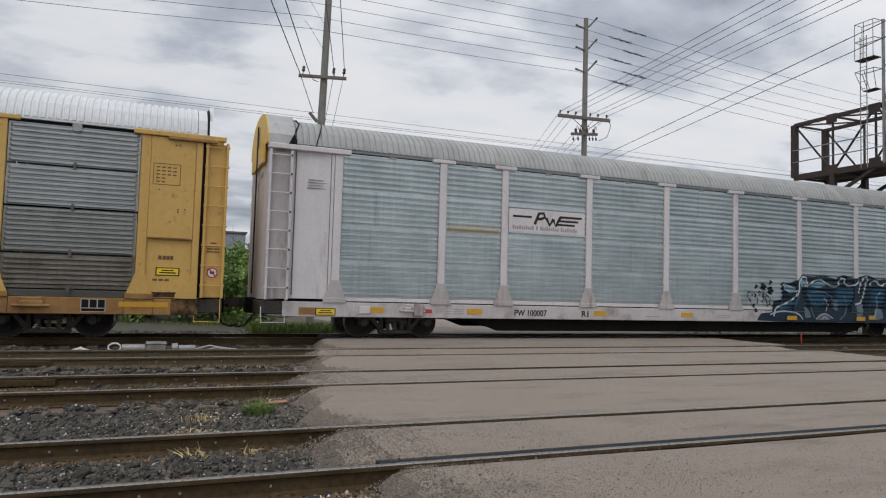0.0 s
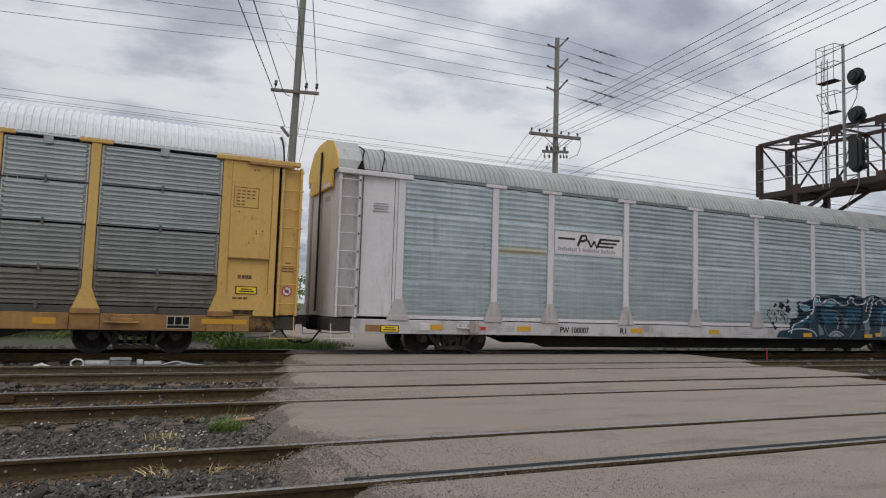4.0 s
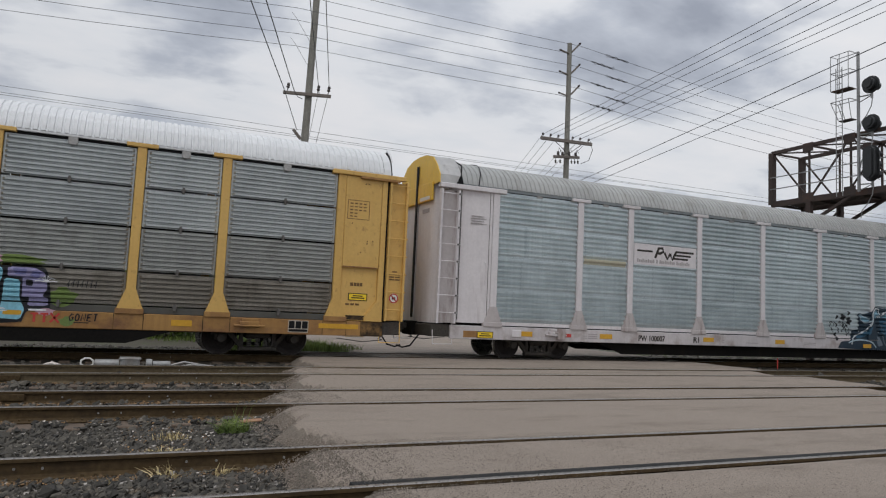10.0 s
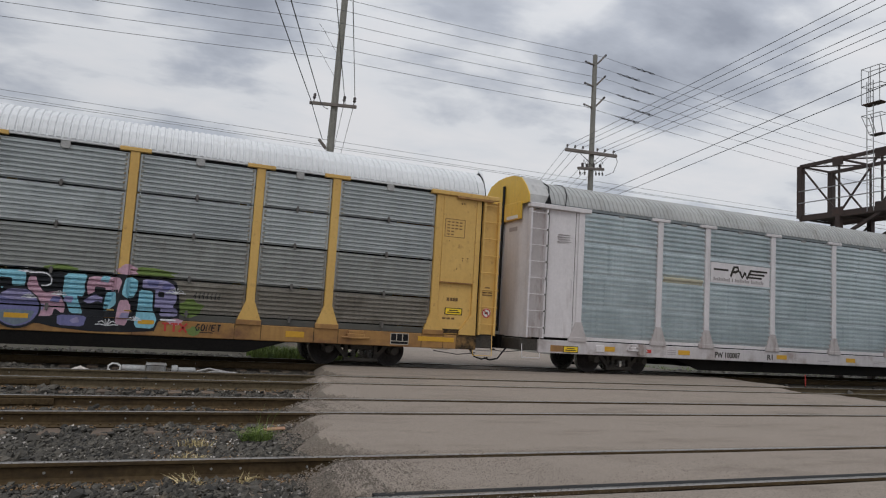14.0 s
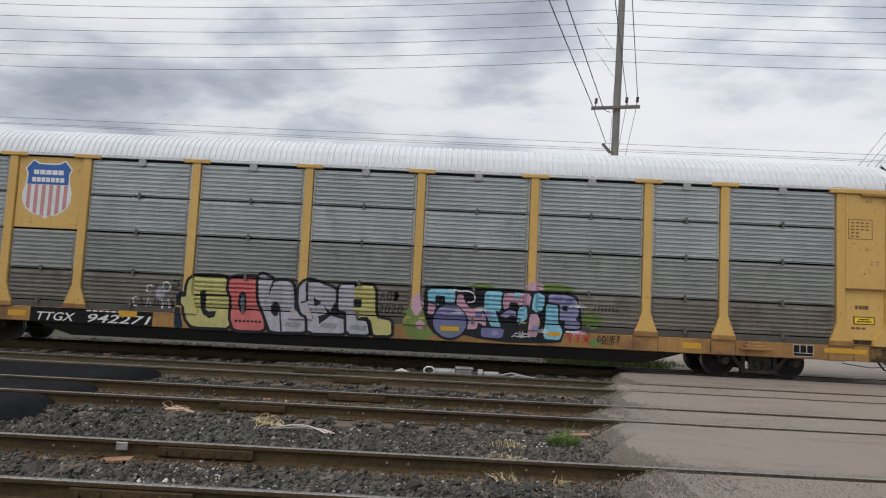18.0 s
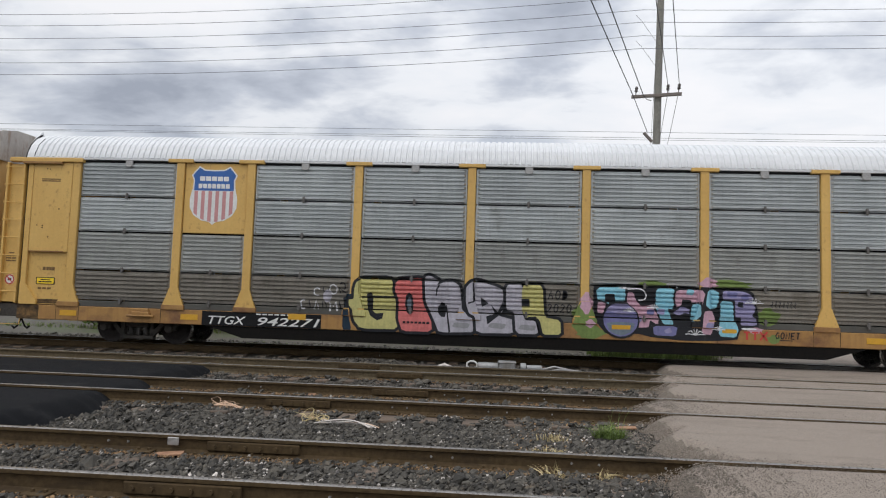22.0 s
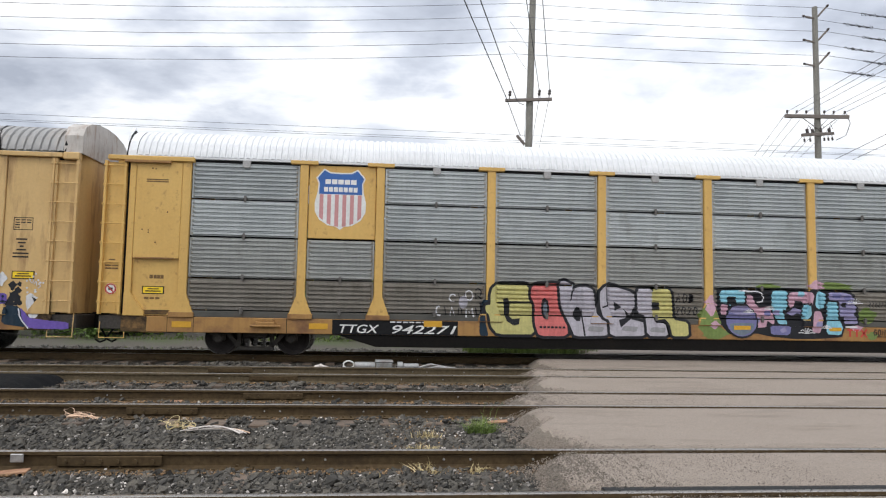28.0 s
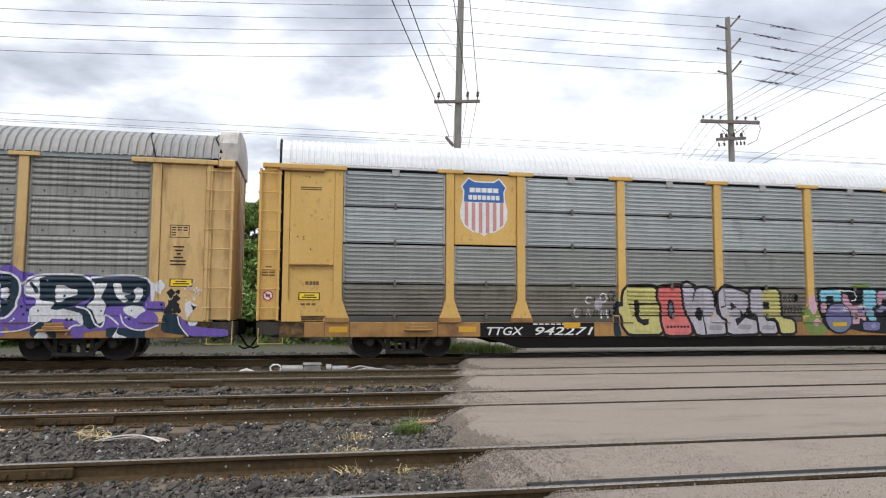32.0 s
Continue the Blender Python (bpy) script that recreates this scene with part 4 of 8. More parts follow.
def truck_parts(car, x, meshes):
    """A two-axle truck. Returns its wheelsets, which turn as the car rolls."""
    frame_me, axle_me, spring_me, bolster_me = meshes
    tk = part("truck", bolster_me, car, "black grimy two-axle truck", pose(x, 0, 0))
    part("side_frame", frame_me, tk)
    part("side_frame", frame_me, tk, m=pose(0, 0, 0, 0, 0, 180))
    for s in (-0.2, 0.0, 0.2):
        part("spring", spring_me, tk, m=pose(s, -1.06, 0))
    return [part("wheelset", axle_me, tk, m=pose(d, 0, 0.425)) for d in (-0.89, 0.89)]


def coupler_parts(car, s):
    g = Geo().box(-0.35, 0.32, -0.07, 0.07, 0.78, 0.93, 0.02)
    g.prism([(0.28, -0.13), (0.48, -0.15), (0.56, -0.02), (0.50, 0.04), (0.42, 0.0), (0.38, 0.10), (0.50, 0.16), (0.30, 0.16)], 0.74, 0.99, "z")
    part("coupler", g.mesh("coupler", M_TRUCK), car, "rusty knuckle coupler", pose(s * 13.95, 0, 0) @ pose(0, 0, 0, 0, 0, 0 if s > 0 else 180))
    h = Geo().tube([(0.0, 0.32, 0.70), (0.15, 0.32, 0.52), (0.30, 0.26, 0.30), (0.48, 0.12, 0.24), (0.62, 0.02, 0.30)], 0.024, 7)
    part("air_hose", h.mesh("air_hose", M_RUBBER, smooth=True), car, "black rubber air hose", pose(s * 13.75, -0.2, 0) @ pose(0, 0, 0, 0, 0, 0 if s > 0 else 180))
    lev = Geo().tube([(-0.35, -1.35, 0.48), (-0.35, -1.0, 0.50), (0.05, -0.5, 0.62), (0.1, 0.0, 0.74)], 0.014, 6)
    lev.tube([(-1.6, -1.36, 0.50), (-0.9, -1.38, 0.42), (-0.35, -1.35, 0.48)], 0.012, 6)
    part("uncoupling_lever", lev.mesh("uncoupling_lever", M_DARKSTEEL, smooth=True), car, "", pose(s * 13.75, 0, 0) @ pose(0, 0, 0, 0, 0, 0 if s > 0 else 180))


STYLES = {
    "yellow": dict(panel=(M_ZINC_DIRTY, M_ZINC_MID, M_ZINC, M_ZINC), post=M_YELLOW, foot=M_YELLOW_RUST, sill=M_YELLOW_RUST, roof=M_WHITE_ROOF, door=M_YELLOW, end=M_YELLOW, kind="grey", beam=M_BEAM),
    "white": dict(panel=(M_ZINC_PALE,) * 4, post=M_PINK, foot=M_PINK_DIRTY, sill=M_PINK_SILL, roof=M_GREY_ROOF, door=M_PINK, end=M_PINK, kind="pale", beam=M_PINK),
    "tan": dict(panel=(M_ZINC_OLD,) * 4, post=M_TAN, foot=M_TAN, sill=M_YELLOW_RUST, roof=M_TAN_ROOF, door=M_TAN, end=M_TAN, kind="tan", beam=M_TAN),
}
WHEELSETS = []
TRUCK_MESHES = (side_frame_mesh(), axle_mesh(), spring_mesh(), Geo().box(-0.22, 0.22, -0.98, 0.98, 0.40, 0.62, 0.03).box(-0.95, 0.95, -0.10, 0.10, 0.44, 0.54, 0.02).mesh("bolster", M_TRUCK))
LATCH = Geo().box(-0.028, 0.028, -0.050, 0.0, -0.085, 0.075, 0.008).box(-0.05, 0.05, -0.040, 0.0, -0.02, 0.02, 0.006).mesh("latch", M_DARKSTEEL)
CLIP = Geo().tube([(-0.03, -0.012, 0.05), (-0.045, -0.04, 0.0), (-0.03, -0.012, -0.05)], 0.010, 5).mesh("clip", M_STEEL)
HANGER = Geo().box(-0.10, 0.10, -0.055, 0.0, -0.12, 0.05, 0.01).box(-0.07, 0.07, -0.075, -0.03, -0.14, -0.10, 0.01).mesh("hanger", M_STEEL)
REFLECTOR = Geo().box(-0.23, 0.23, -0.008, 0.0, -0.072, 0.072, 0.003).mesh("reflector", M_GOLD)
PLACARD = Geo().box(-0.26, 0.26, -0.007, 0, -0.095, 0.095, 0.002, 0).box(-0.235, 0.235, -0.010, -0.006, -0.075, 0.075, 0, 1).box(-0.13, 0.13, -0.0125, -0.009, 0.015, 0.04, 0, 0).box(-0.18, 0.18, -0.0125, -0.009, -0.04, -0.012, 0, 0).mesh("placard", M_INK, M_LABELYELLOW)


def build_car(name, label, style):
    st = STYLES[style]
    car = thing(name, label, "rail car", group="coupled freight cars")
    kind = st["kind"]
    panels = {}
    posts = POSTS[kind]
    edges = [(posts[i] + 0.122, posts[i + 1] - 0.122) for i in range(9)]
    post_me, cap_me = post_mesh(st["post"], st["foot"], 1 if style == "white" else 0), Geo().box(-0.34, 0.34, -1.575, -1.42, 4.79, 4.885, 0.012).mesh("post_cap", st["post"])
    for side, turn in ((0, pose(0, 0, 0)), (1, pose(0, 0, 0, 0, 0, 180))):
        for i, (a, b) in enumerate(edges):
            w = round(b - a, 2)
            for r in range(4):
                logo = style == "yellow" and side == 0 and i == 1 and r >= 2
                if logo:
                    continue
                key = (w, r if style == "yellow" else 0)
                if key not in panels:
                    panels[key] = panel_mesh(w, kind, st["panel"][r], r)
                p = part("side_panel", panels[key], car, m=turn @ pose((a + b) / 2, FACE, ROWS[kind][r] + 0.004))
                if kind == "grey":
                    mid = (0, -DEPTHS[kind], 0.0 if r else LOWEST - 0.02)
                    part("latch", LATCH, p, m=pose(*mid))
                    if side == 0 and r:
                        for s in (-1, 1):
                            part("clip", CLIP, p, m=pose(s * (w / 2 - 0.03), 0, 0.03, 0, 0, 0 if s > 0 else 180))
            if kind == "grey" and not (style == "yellow" and side == 0 and i == 1):
                part("hanger", HANGER, car, m=turn @ pose((a + b) / 2, FACE - 0.01, 4.79))
            elif kind == "pale":
                part("hanger", HANGER, car, m=turn @ pose((a + b) / 2, FACE + 0.03, 4.83))
        for x in posts:
            po = part("side_post", post_me, car, m=turn @ pose(x, 0, 0))
            if abs(x) < 11.9:
                part("post_cap", cap_me, po)
        # long beams above the sill and under the roof
        part("lower_beam", Geo().box(-12.0, 12.0, -1.505, -1.40, 0.945, 1.075 if kind != "grey" else 1.10, 0.012).mesh("lower_beam", st["beam"]), car, m=turn)
        if kind == "pale":
            # solid black strip on the beam, painting the shadow line above the sill
            part("sill_gap", Geo().box(-12.0, 12.0, -1.509, -1.50, 0.946, 0.978).mesh("sill_gap", M_BLACK), car, m=turn)
        # rail coloured black to give the gap below the eave its shade
        part("top_rail", Geo().box(-13.2, 13.2, -1.47, -1.38, 4.76, 4.84, 0.01).mesh("top_rail", M_BLACK), car, m=turn)
        low = {"yellow": 4.83, "white": 4.825, "tan": 4.80}[style]
        part("eave_strip", Geo().box(-13.2, 13.2, -1.548 if style == "yellow" else -1.52, -1.40, low, 4.895 if style == "yellow" else 4.925, 0.006).mesh("eave_strip", st["roof"] if style == "yellow" else M_EAVE), car, m=turn)
        part("side_sill", Geo().box(-13.3, 13.3, -1.525, -1.38, 0.57, 0.945, 0.012).mesh("side_sill", st["sill"]), car, m=turn)
        # ends of the side
        for s in (-1, 1):
            g = Geo()
            if kind == "pale":
                g.prism([(s * 12.12, -1.53), (s * 12.4, -1.50), (s * 13.0, -1.47), (s * 13.35, -1.40), (s * 13.55, -1.25), (s * 13.55, -1.18), (s * 12.12, -1.38)], 1.02, 4.74, "z")
                part("corner_panel", g.mesh("corner_panel", st["door"], smooth=True), car, "smooth white corner sheet", turn)
                part("door_track", Geo().box(s * 12.75 - 1.05, s * 12.75 + 1.05, -1.60, -1.42, 4.74, 4.87, 0.015).mesh("door_track", st["post"]), car, m=turn)
                part("corner_seam", Geo().box(s * 13.09 - 0.012, s * 13.09 + 0.012, -1.468, -1.40, 1.1, 4.73).mesh("corner_seam", M_DARKSTEEL), car, m=turn)
                part("corner_seam", Geo().box(s * 12.20 - 0.008, s * 12.20 + 0.008, -1.527, -1.45, 1.05, 4.73).mesh("corner_seam", M_DARKSTEEL), car, m=turn)
                ladder_parts(car, s * 13.48 - 0.29, s * 13.48 + 0.29, st["post"], M_PINK_DIRTY, turn, 0.98, 4.70, 8, 0.03)
                for k in range(8):
                    part("rung_bolt", Geo().lathe([(0.0, -0.03), (0.026, -0.03), (0.03, 0.0)], (s * 13.48 - s * 0.26, -1.625, 1.28 + 3.30 * k / 7), "y", 8).mesh("rung_bolt", M_DARKSTEEL), car, m=turn)
                part("grab_iron", Geo().tube([(s * 12.30, -1.5, 2.2), (s * 12.30, -1.56, 2.22), (s * 12.30, -1.56, 2.72), (s * 12.30, -1.5, 2.74)], 0.012, 6).mesh("grab_iron", st["post"]), car, m=turn)
            else:
                inner, outer = abs(posts[0 if s < 0 else 9]) + 0.108, 13.125
                g.box(min(s * inner, s * outer), max(s * inner, s * outer), -1.545 if kind == "grey" else -1.502, -1.44, 2.35 if kind == "grey" else 0.97, 4.74, 0.012)
                dr = part("corner_panel", g.mesh("corner_panel", st["door"]), car, "flat painted corner sheet", turn)
                low = Geo()
                low.prism([(s * inner, 2.36), (s * outer, 2.36), (s * outer, 1.24), (s * (outer - 0.06), 1.06), (s * (outer - 0.18), 0.97), (s * (inner + 0.18), 0.97), (s * (inner + 0.06), 1.06), (s * inner, 1.24)], -1.475, -1.43, "y")
                if kind == "grey":
                    part("lower_sheet", low.mesh("lower_sheet", st["door"]), dr)
                    # added lip in darker paint strengthens the shadow line below the upper sheet
                    part("sheet_lip", Geo().box(s * 12.62 - 0.47, s * 12.62 + 0.47, -1.560, -1.545, 2.34, 2.375, 0.004).mesh("sheet_lip", st["foot"]), dr)
                    part("sheet_foot", Geo().prism([(s * 12.62 - 0.42, 1.10), (s * 12.62 + 0.42, 1.10), (s * 12.62 + 0.33, 0.985), (s * 12.62 - 0.33, 0.985)], -1.481, -1.474, "y").mesh("sheet_foot", M_SOOTY), dr, "grime along the foot of the sheet")
                    for x, z in ((12.67, 4.55), (12.75, 4.56), (12.35, 3.49), (12.61, 2.74), (12.78, 2.98), (12.78, 3.04), (12.93, 3.05)):
                        part("bolt", Geo().lathe([(0.0, -0.012), (0.014, -0.012), (0.018, 0.0)], (s * x, -1.545, z), "y", 8).mesh("bolt", M_SOOTY), dr)
                part("edge_post", Geo().box(s * 13.205 - 0.075, s * 13.205 + 0.075, -1.55, -1.42, 0.96, 4.74, 0.01).prism(
                    [(s * 13.13, 1.5), (s * 13.28, 1.5), (s * 13.28, 0.96), (s * 12.80, 0.96), (s * 12.80, 1.05)], -1.555, -1.43, "y").mesh("edge_post", st["door"]), car, m=turn)
                part("back_plate", Geo().box(s * 12.75 - 0.7, s * 12.75 + 0.6, -1.42, -1.37, 0.95, 4.78, 0.01).mesh("back_plate", st["foot"]), car, m=turn)
                # black filler stands in for the shade inside the open slot
                part("door_gap", Geo().box(s * 13.315 - 0.035, s * 13.315 + 0.035, -1.47, -1.40, 0.99, 4.74).mesh("door_gap", M_BLACK), car, m=turn)
                near_end, far_end = (11.75, 13.80) if kind == "grey" else (11.42, 13.40)
                part("door_track", Geo().box(min(s * near_end, s * far_end), max(s * near_end, s * far_end), -1.60, -1.42, 4.745, 4.86, 0.015).mesh("door_track", st["post"]), car, m=turn)
                if kind == "tan":
                    part("track_end", Geo().box(s * 13.60 - 0.19, s * 13.60 + 0.19, -1.62, -1.42, 4.70, 4.88, 0.02).mesh("track_end", st["post"]), car, m=turn)
                if kind == "grey":
                    bar = Geo().box(s * 12.95 - 0.45, s * 12.95 + 0.65, -1.63, -1.56, 4.68, 4.75, 0.012)
                    part("lock_bar", bar.mesh("lock_bar", st["foot"]), car, m=turn)
                ladder_parts(car, s * (13.61 if kind == "grey" else 13.47) - (0.26 if kind == "grey" else 0.31), s * (13.61 if kind == "grey" else 13.47) + (0.26 if kind == "grey" else 0.31), st["post"], st["door"], turn)
                part("placard", PLACARD, car, "yellow warning placard", turn @ pose(s * 12.62, -1.477 if kind == "grey" else -1.503, 1.58 if kind == "grey" else 1.88))
            # step below the corner ladder
            step = Geo().tube([(s * 13.53 - 0.29, -1.48, 0.80), (s * 13.53 - 0.29, -1.52, 0.42), (s * 13.53 + 0.29, -1.52, 0.42), (s * 13.53 + 0.29, -1.48, 0.98)], 0.014, 6)
            part("stirrup_step", step.mesh("stirrup_step", st["post"], smooth=True), car, m=turn)
            if kind != "pale":
                part("sill_end", Geo().box(s * 13.02 - 0.30, s * 13.02 + 0.30, -1.530, -1.50, 0.575, 0.94, 0.004).mesh("sill_end", M_SOOTY), car, "sooty end of the sill", turn)
            part("end_sill", Geo().box(s * 13.55 - 0.32, s * 13.55 + 0.32, -1.45, 0.0, 0.62, 0.95, 0.02).mesh("end_sill", M_TRUCK), car, m=turn)
        # jacking pads and fittings on the sill
        for x in (-9.9, 9.9):
            pad = Geo().box(x - 0.24, x + 0.24, -1.62, -1.50, 0.76, 0.86, 0.02).tube([(x - 0.36, -1.60, 0.75), (x + 0.36, -1.60, 0.75)], 0.03, 8).box(x - 0.20, x + 0.2, -1.60, -1.5, 0.86, 0.93, 0.01)
            part("jacking_pad", pad.mesh("jacking_pad", st["sill"]), car, m=turn)
        if style == "yellow":
            part("reflector", Geo().box(11.62, 12.66, -1.533, -1.526, 0.745, 0.865, 0.003).mesh("reflector", M_GOLD), car, "long faded amber strip", turn)
            for x in posts:
                for q in (x - 0.31, x + 0.31):
                    if 4.5 < q < 12.6 or -12.6 < q < -8.8:
                        part("sill_seam", Geo().box(q - 0.009, q + 0.009, -1.5268, -1.52, 0.58, 0.935).mesh("sill_seam", M_SOOTY), car, "rusty welded seam of the sill", turn)
        for x in (-11.9, -8.62, 8.36) if style == "yellow" else (-11.6, -8.05, -3.0, 2.7) if style == "tan" else (-10.9, -8.05, -3.9, -0.6, 8.05, 11.6):
            part("reflector", REFLECTOR, car, "amber reflector strip", turn @ pose(x, -1.526, 0.76))
    # ends of the car
    for s in (-1, 1):
        e = Geo()
        e.prism([(s * 13.45, -1.36), (s * 13.72, -1.12), (s * 13.80, -0.9), (s * 13.80, -0.035), (s * 13.70, -0.035), (s * 13.70, -0.85), (s * 13.40, -1.25)], 0.98, 4.9, "z")
        for side in (1, -1):
            part("end_door", e.mesh("end_door", st["end"] if style != "yellow" else M_YELLOW, smooth=True), car, m=pose(0, 0, 0) if side > 0 else Matrix.Diagonal((1, -1, 1, 1)))
    if style == "white":
        for s in (-1, 1):
            cap = part("end_cap", Geo().box(s * 13.83 - 0.03, s * 13.83 + 0.03, -1.12, 1.12, 4.42, 4.95, 0.012).mesh("end_cap", M_HOODYELLOW), car, "yellow painted head of the end wall")
            part("end_slot", Geo().box(s * 13.865 - 0.012, s * 13.865 + 0.012, -0.07, 0.07, 1.1, 5.55, 0.004).mesh("end_slot", M_BLACK), cap)
            part("stencil_bar", Geo().box(s * 13.862 - 0.004, s * 13.862 + 0.004, -0.95, -0.25, 4.46, 4.56).mesh("stencil_bar", M_CHALK), cap)
            part("stencil_bar", Geo().box(s * 13.802 - 0.004, s * 13.802 + 0.004, -0.85, -0.35, 4.10, 4.22).mesh("stencil_bar", M_GREYINK), cap)
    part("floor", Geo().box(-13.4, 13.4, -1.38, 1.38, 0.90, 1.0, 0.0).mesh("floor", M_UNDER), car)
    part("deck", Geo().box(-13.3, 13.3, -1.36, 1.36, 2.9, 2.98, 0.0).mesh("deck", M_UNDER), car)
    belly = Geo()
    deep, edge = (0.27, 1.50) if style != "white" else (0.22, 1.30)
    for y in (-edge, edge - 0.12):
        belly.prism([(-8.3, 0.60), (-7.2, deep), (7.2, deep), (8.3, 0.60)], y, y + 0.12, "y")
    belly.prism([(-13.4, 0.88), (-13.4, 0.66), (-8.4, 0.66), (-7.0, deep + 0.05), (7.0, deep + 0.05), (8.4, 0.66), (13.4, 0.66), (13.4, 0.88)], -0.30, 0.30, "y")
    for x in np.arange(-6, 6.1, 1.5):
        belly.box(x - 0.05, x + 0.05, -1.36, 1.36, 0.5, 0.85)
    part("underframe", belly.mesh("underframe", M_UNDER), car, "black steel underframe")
    pipe = Geo().tube([(-13.2, 0.5, 0.6), (-6, 0.5, 0.42), (6, 0.5, 0.42), (13.2, 0.5, 0.6)], 0.025, 6)
    part("brake_pipe", pipe.mesh("brake_pipe", M_DARKSTEEL), car)
    rx = 13.42 if style == "tan" else 13.15
    part("roof", roof_mesh(-rx, rx, st["roof"], {"yellow": 0.152, "white": 0.16, "tan": 0.19}[style], {"yellow": 0.026, "white": 0.024, "tan": 0.034}[style], 4.885 if style == "yellow" else 4.90), car)
    for s in (-1, 1):
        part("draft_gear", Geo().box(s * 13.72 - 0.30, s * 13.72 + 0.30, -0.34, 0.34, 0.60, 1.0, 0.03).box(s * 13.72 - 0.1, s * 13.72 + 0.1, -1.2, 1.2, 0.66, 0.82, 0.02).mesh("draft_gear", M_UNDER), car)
        if style != "yellow":
            edge_pts = [(s * (rx + 0.02 - 0.25 * max(0.0, z - 5.0) + 0.05 * math.sin(9 * z)), y * 1.02, z + 0.035) for y, z in roof_profile()]
            part("torn_edge", Geo().tube(edge_pts, 0.022, 5).prism([(s * (rx - 0.06), 4.87), (s * (rx + 0.16), 4.87), (s * (rx + 0.02), 5.16)], -1.56, -1.50, "y").mesh("torn_edge", M_BLACK), car, "black torn edge of the roof sheet")
        else:
            part("torn_edge", Geo().prism([(-1.50, 4.85), (-1.36, 5.24), (-1.18, 5.46), (-0.95, 5.62), (-1.02, 5.36), (-1.22, 5.12), (-1.26, 4.85)], s * 13.37, s * 13.41, "x").mesh("torn_edge", M_BLACK), car, "black torn edge of the roof sheet")
            part("torn_flap", Geo().prism([(-1.20, 5.30), (-1.02, 5.58), (-0.86, 5.72), (-0.80, 5.55)], s * 13.42, s * 13.50, "x").mesh("torn_flap", M_WHITE_ROOF), car)
        if style != "yellow":
            xs = s * (12.62 if style == "white" else 11.95)
            part("roof_strap", Geo().tube([(xs - s * 0.35 * max(0.0, z - 4.9), y * 1.02, z + 0.03) for y, z in roof_profile()], 0.016, 5).mesh("roof_strap", M_BLACK), car, "black strap over a roof joint")
        coupler_parts(car, s)
        WHEELSETS.extend(truck_parts(car, s * 10.2, TRUCK_MESHES))
    return car


yellow_car = build_car("autorack_car", "yellow autorack with grey ridged side sheets and a white roof", "yellow")
white_car = build_car("autorack_car", "pale galvanised autorack with faded white posts and a grey roof", "white")
tan_car = build_car("autorack_car", "aged tan autorack with dull side sheets and purple graffiti", "tan")
for car_, s_, face_, side_, dent_ in ((white_car, -1, M_HOODYELLOW, M_HOOD, 0.02), (white_car, 1, M_HOODYELLOW, M_HOOD, 0.02), (tan_car, 1, M_HOODRUST, M_HOODRUST, 0.035), (tan_car, -1, M_HOODRUST, M_HOODRUST, 0.035),
                                      (yellow_car, 1, M_BLACK, M_WHITE_ROOF, 0.01), (yellow_car, -1, M_BLACK, M_WHITE_ROOF, 0.01)):
    part("roof_hood", hood_mesh(s_ * (13.15 if car_ is not tan_car else 13.40), s_ * (13.80 if car_ is not yellow_car else 13.35), face_, side_, dent_, car_ is not yellow_car, car_ is tan_car), car_, "dented end piece of the roof")

# ---- writing and painting on the cars, laid over their ridges ----


def side_y(x, z, kind):
    """How far out the near side of a car stands at x, z."""
    if z < 0.945:
        return -1.525
    for p in POSTS[kind]:
        d = abs(x - p)
        if z >= 1.06 and z < 1.5 and d < 0.294 - (z - 1.02) * 0.375:
            return -1.552
        if z < 1.0605 and d < 0.303:
            return -1.560
        if z >= 1.5 and d < 0.1055:
            return -1.545
    if abs(x) > 12.1:
        return -1.545 if kind == "grey" and z > 2.35 else -1.475 if kind == "grey" or abs(x) > 13.28 else -1.55 if abs(x) > 13.13 else -1.502
    if z < (1.075 if kind != "grey" else 1.1):
        return -1.505
    r = max(k for k in range(4) if k == 0 or z >= ROWS[kind][k])
    h = z - ROWS[kind][r] - 0.004
    prof = ridges(kind, r)
    a = 0.0
    for (z0, a0), (z1, a1) in zip(prof, prof[1:]):
        if z0 <= h <= z1:
            a = a0 + (a1 - a0) * (h - z0) / max(1e-6, z1 - z0)
    near = min(abs(x - p) for p in POSTS[kind]) - 0.115 if kind != "pale" else 1.0
    return FACE - DEPTHS[kind] * a * min(1.0, max(0.0, (near - 0.035) / 0.05))


def grown(pts, d):
    """An outline pushed outward by d."""
    n = len(pts)
    area = sum(pts[i][0] * pts[(i + 1) % n][1] - pts[(i + 1) % n][0] * pts[i][1] for i in range(n))
    s = 1 if area > 0 else -1
    out = []
    for i in range(n):
        a, b, c = Vector(pts[i - 1]), Vector(pts[i]), Vector(pts[(i + 1) % n])
        u, v = (b - a).normalized(), (c - b).normalized()
        m = Vector((u.y + v.y, -u.x - v.x)) * s
        m = m.normalized() if m.length > 1e-4 else Vector((u.y, -u.x)) * s
        k = max(0.5, m.dot(Vector((u.y, -u.x)) * s))
        out.append(tuple(b + m * d / k))
    return out


def rounded(pts, times=2):
    for _ in range(times):
        n = len(pts)
        pts = [tuple(Vector(pts[i]).lerp(Vector(pts[(i + 1) % n]), f)) for i in range(n) for f in (0.14, 0.86)]
    return pts


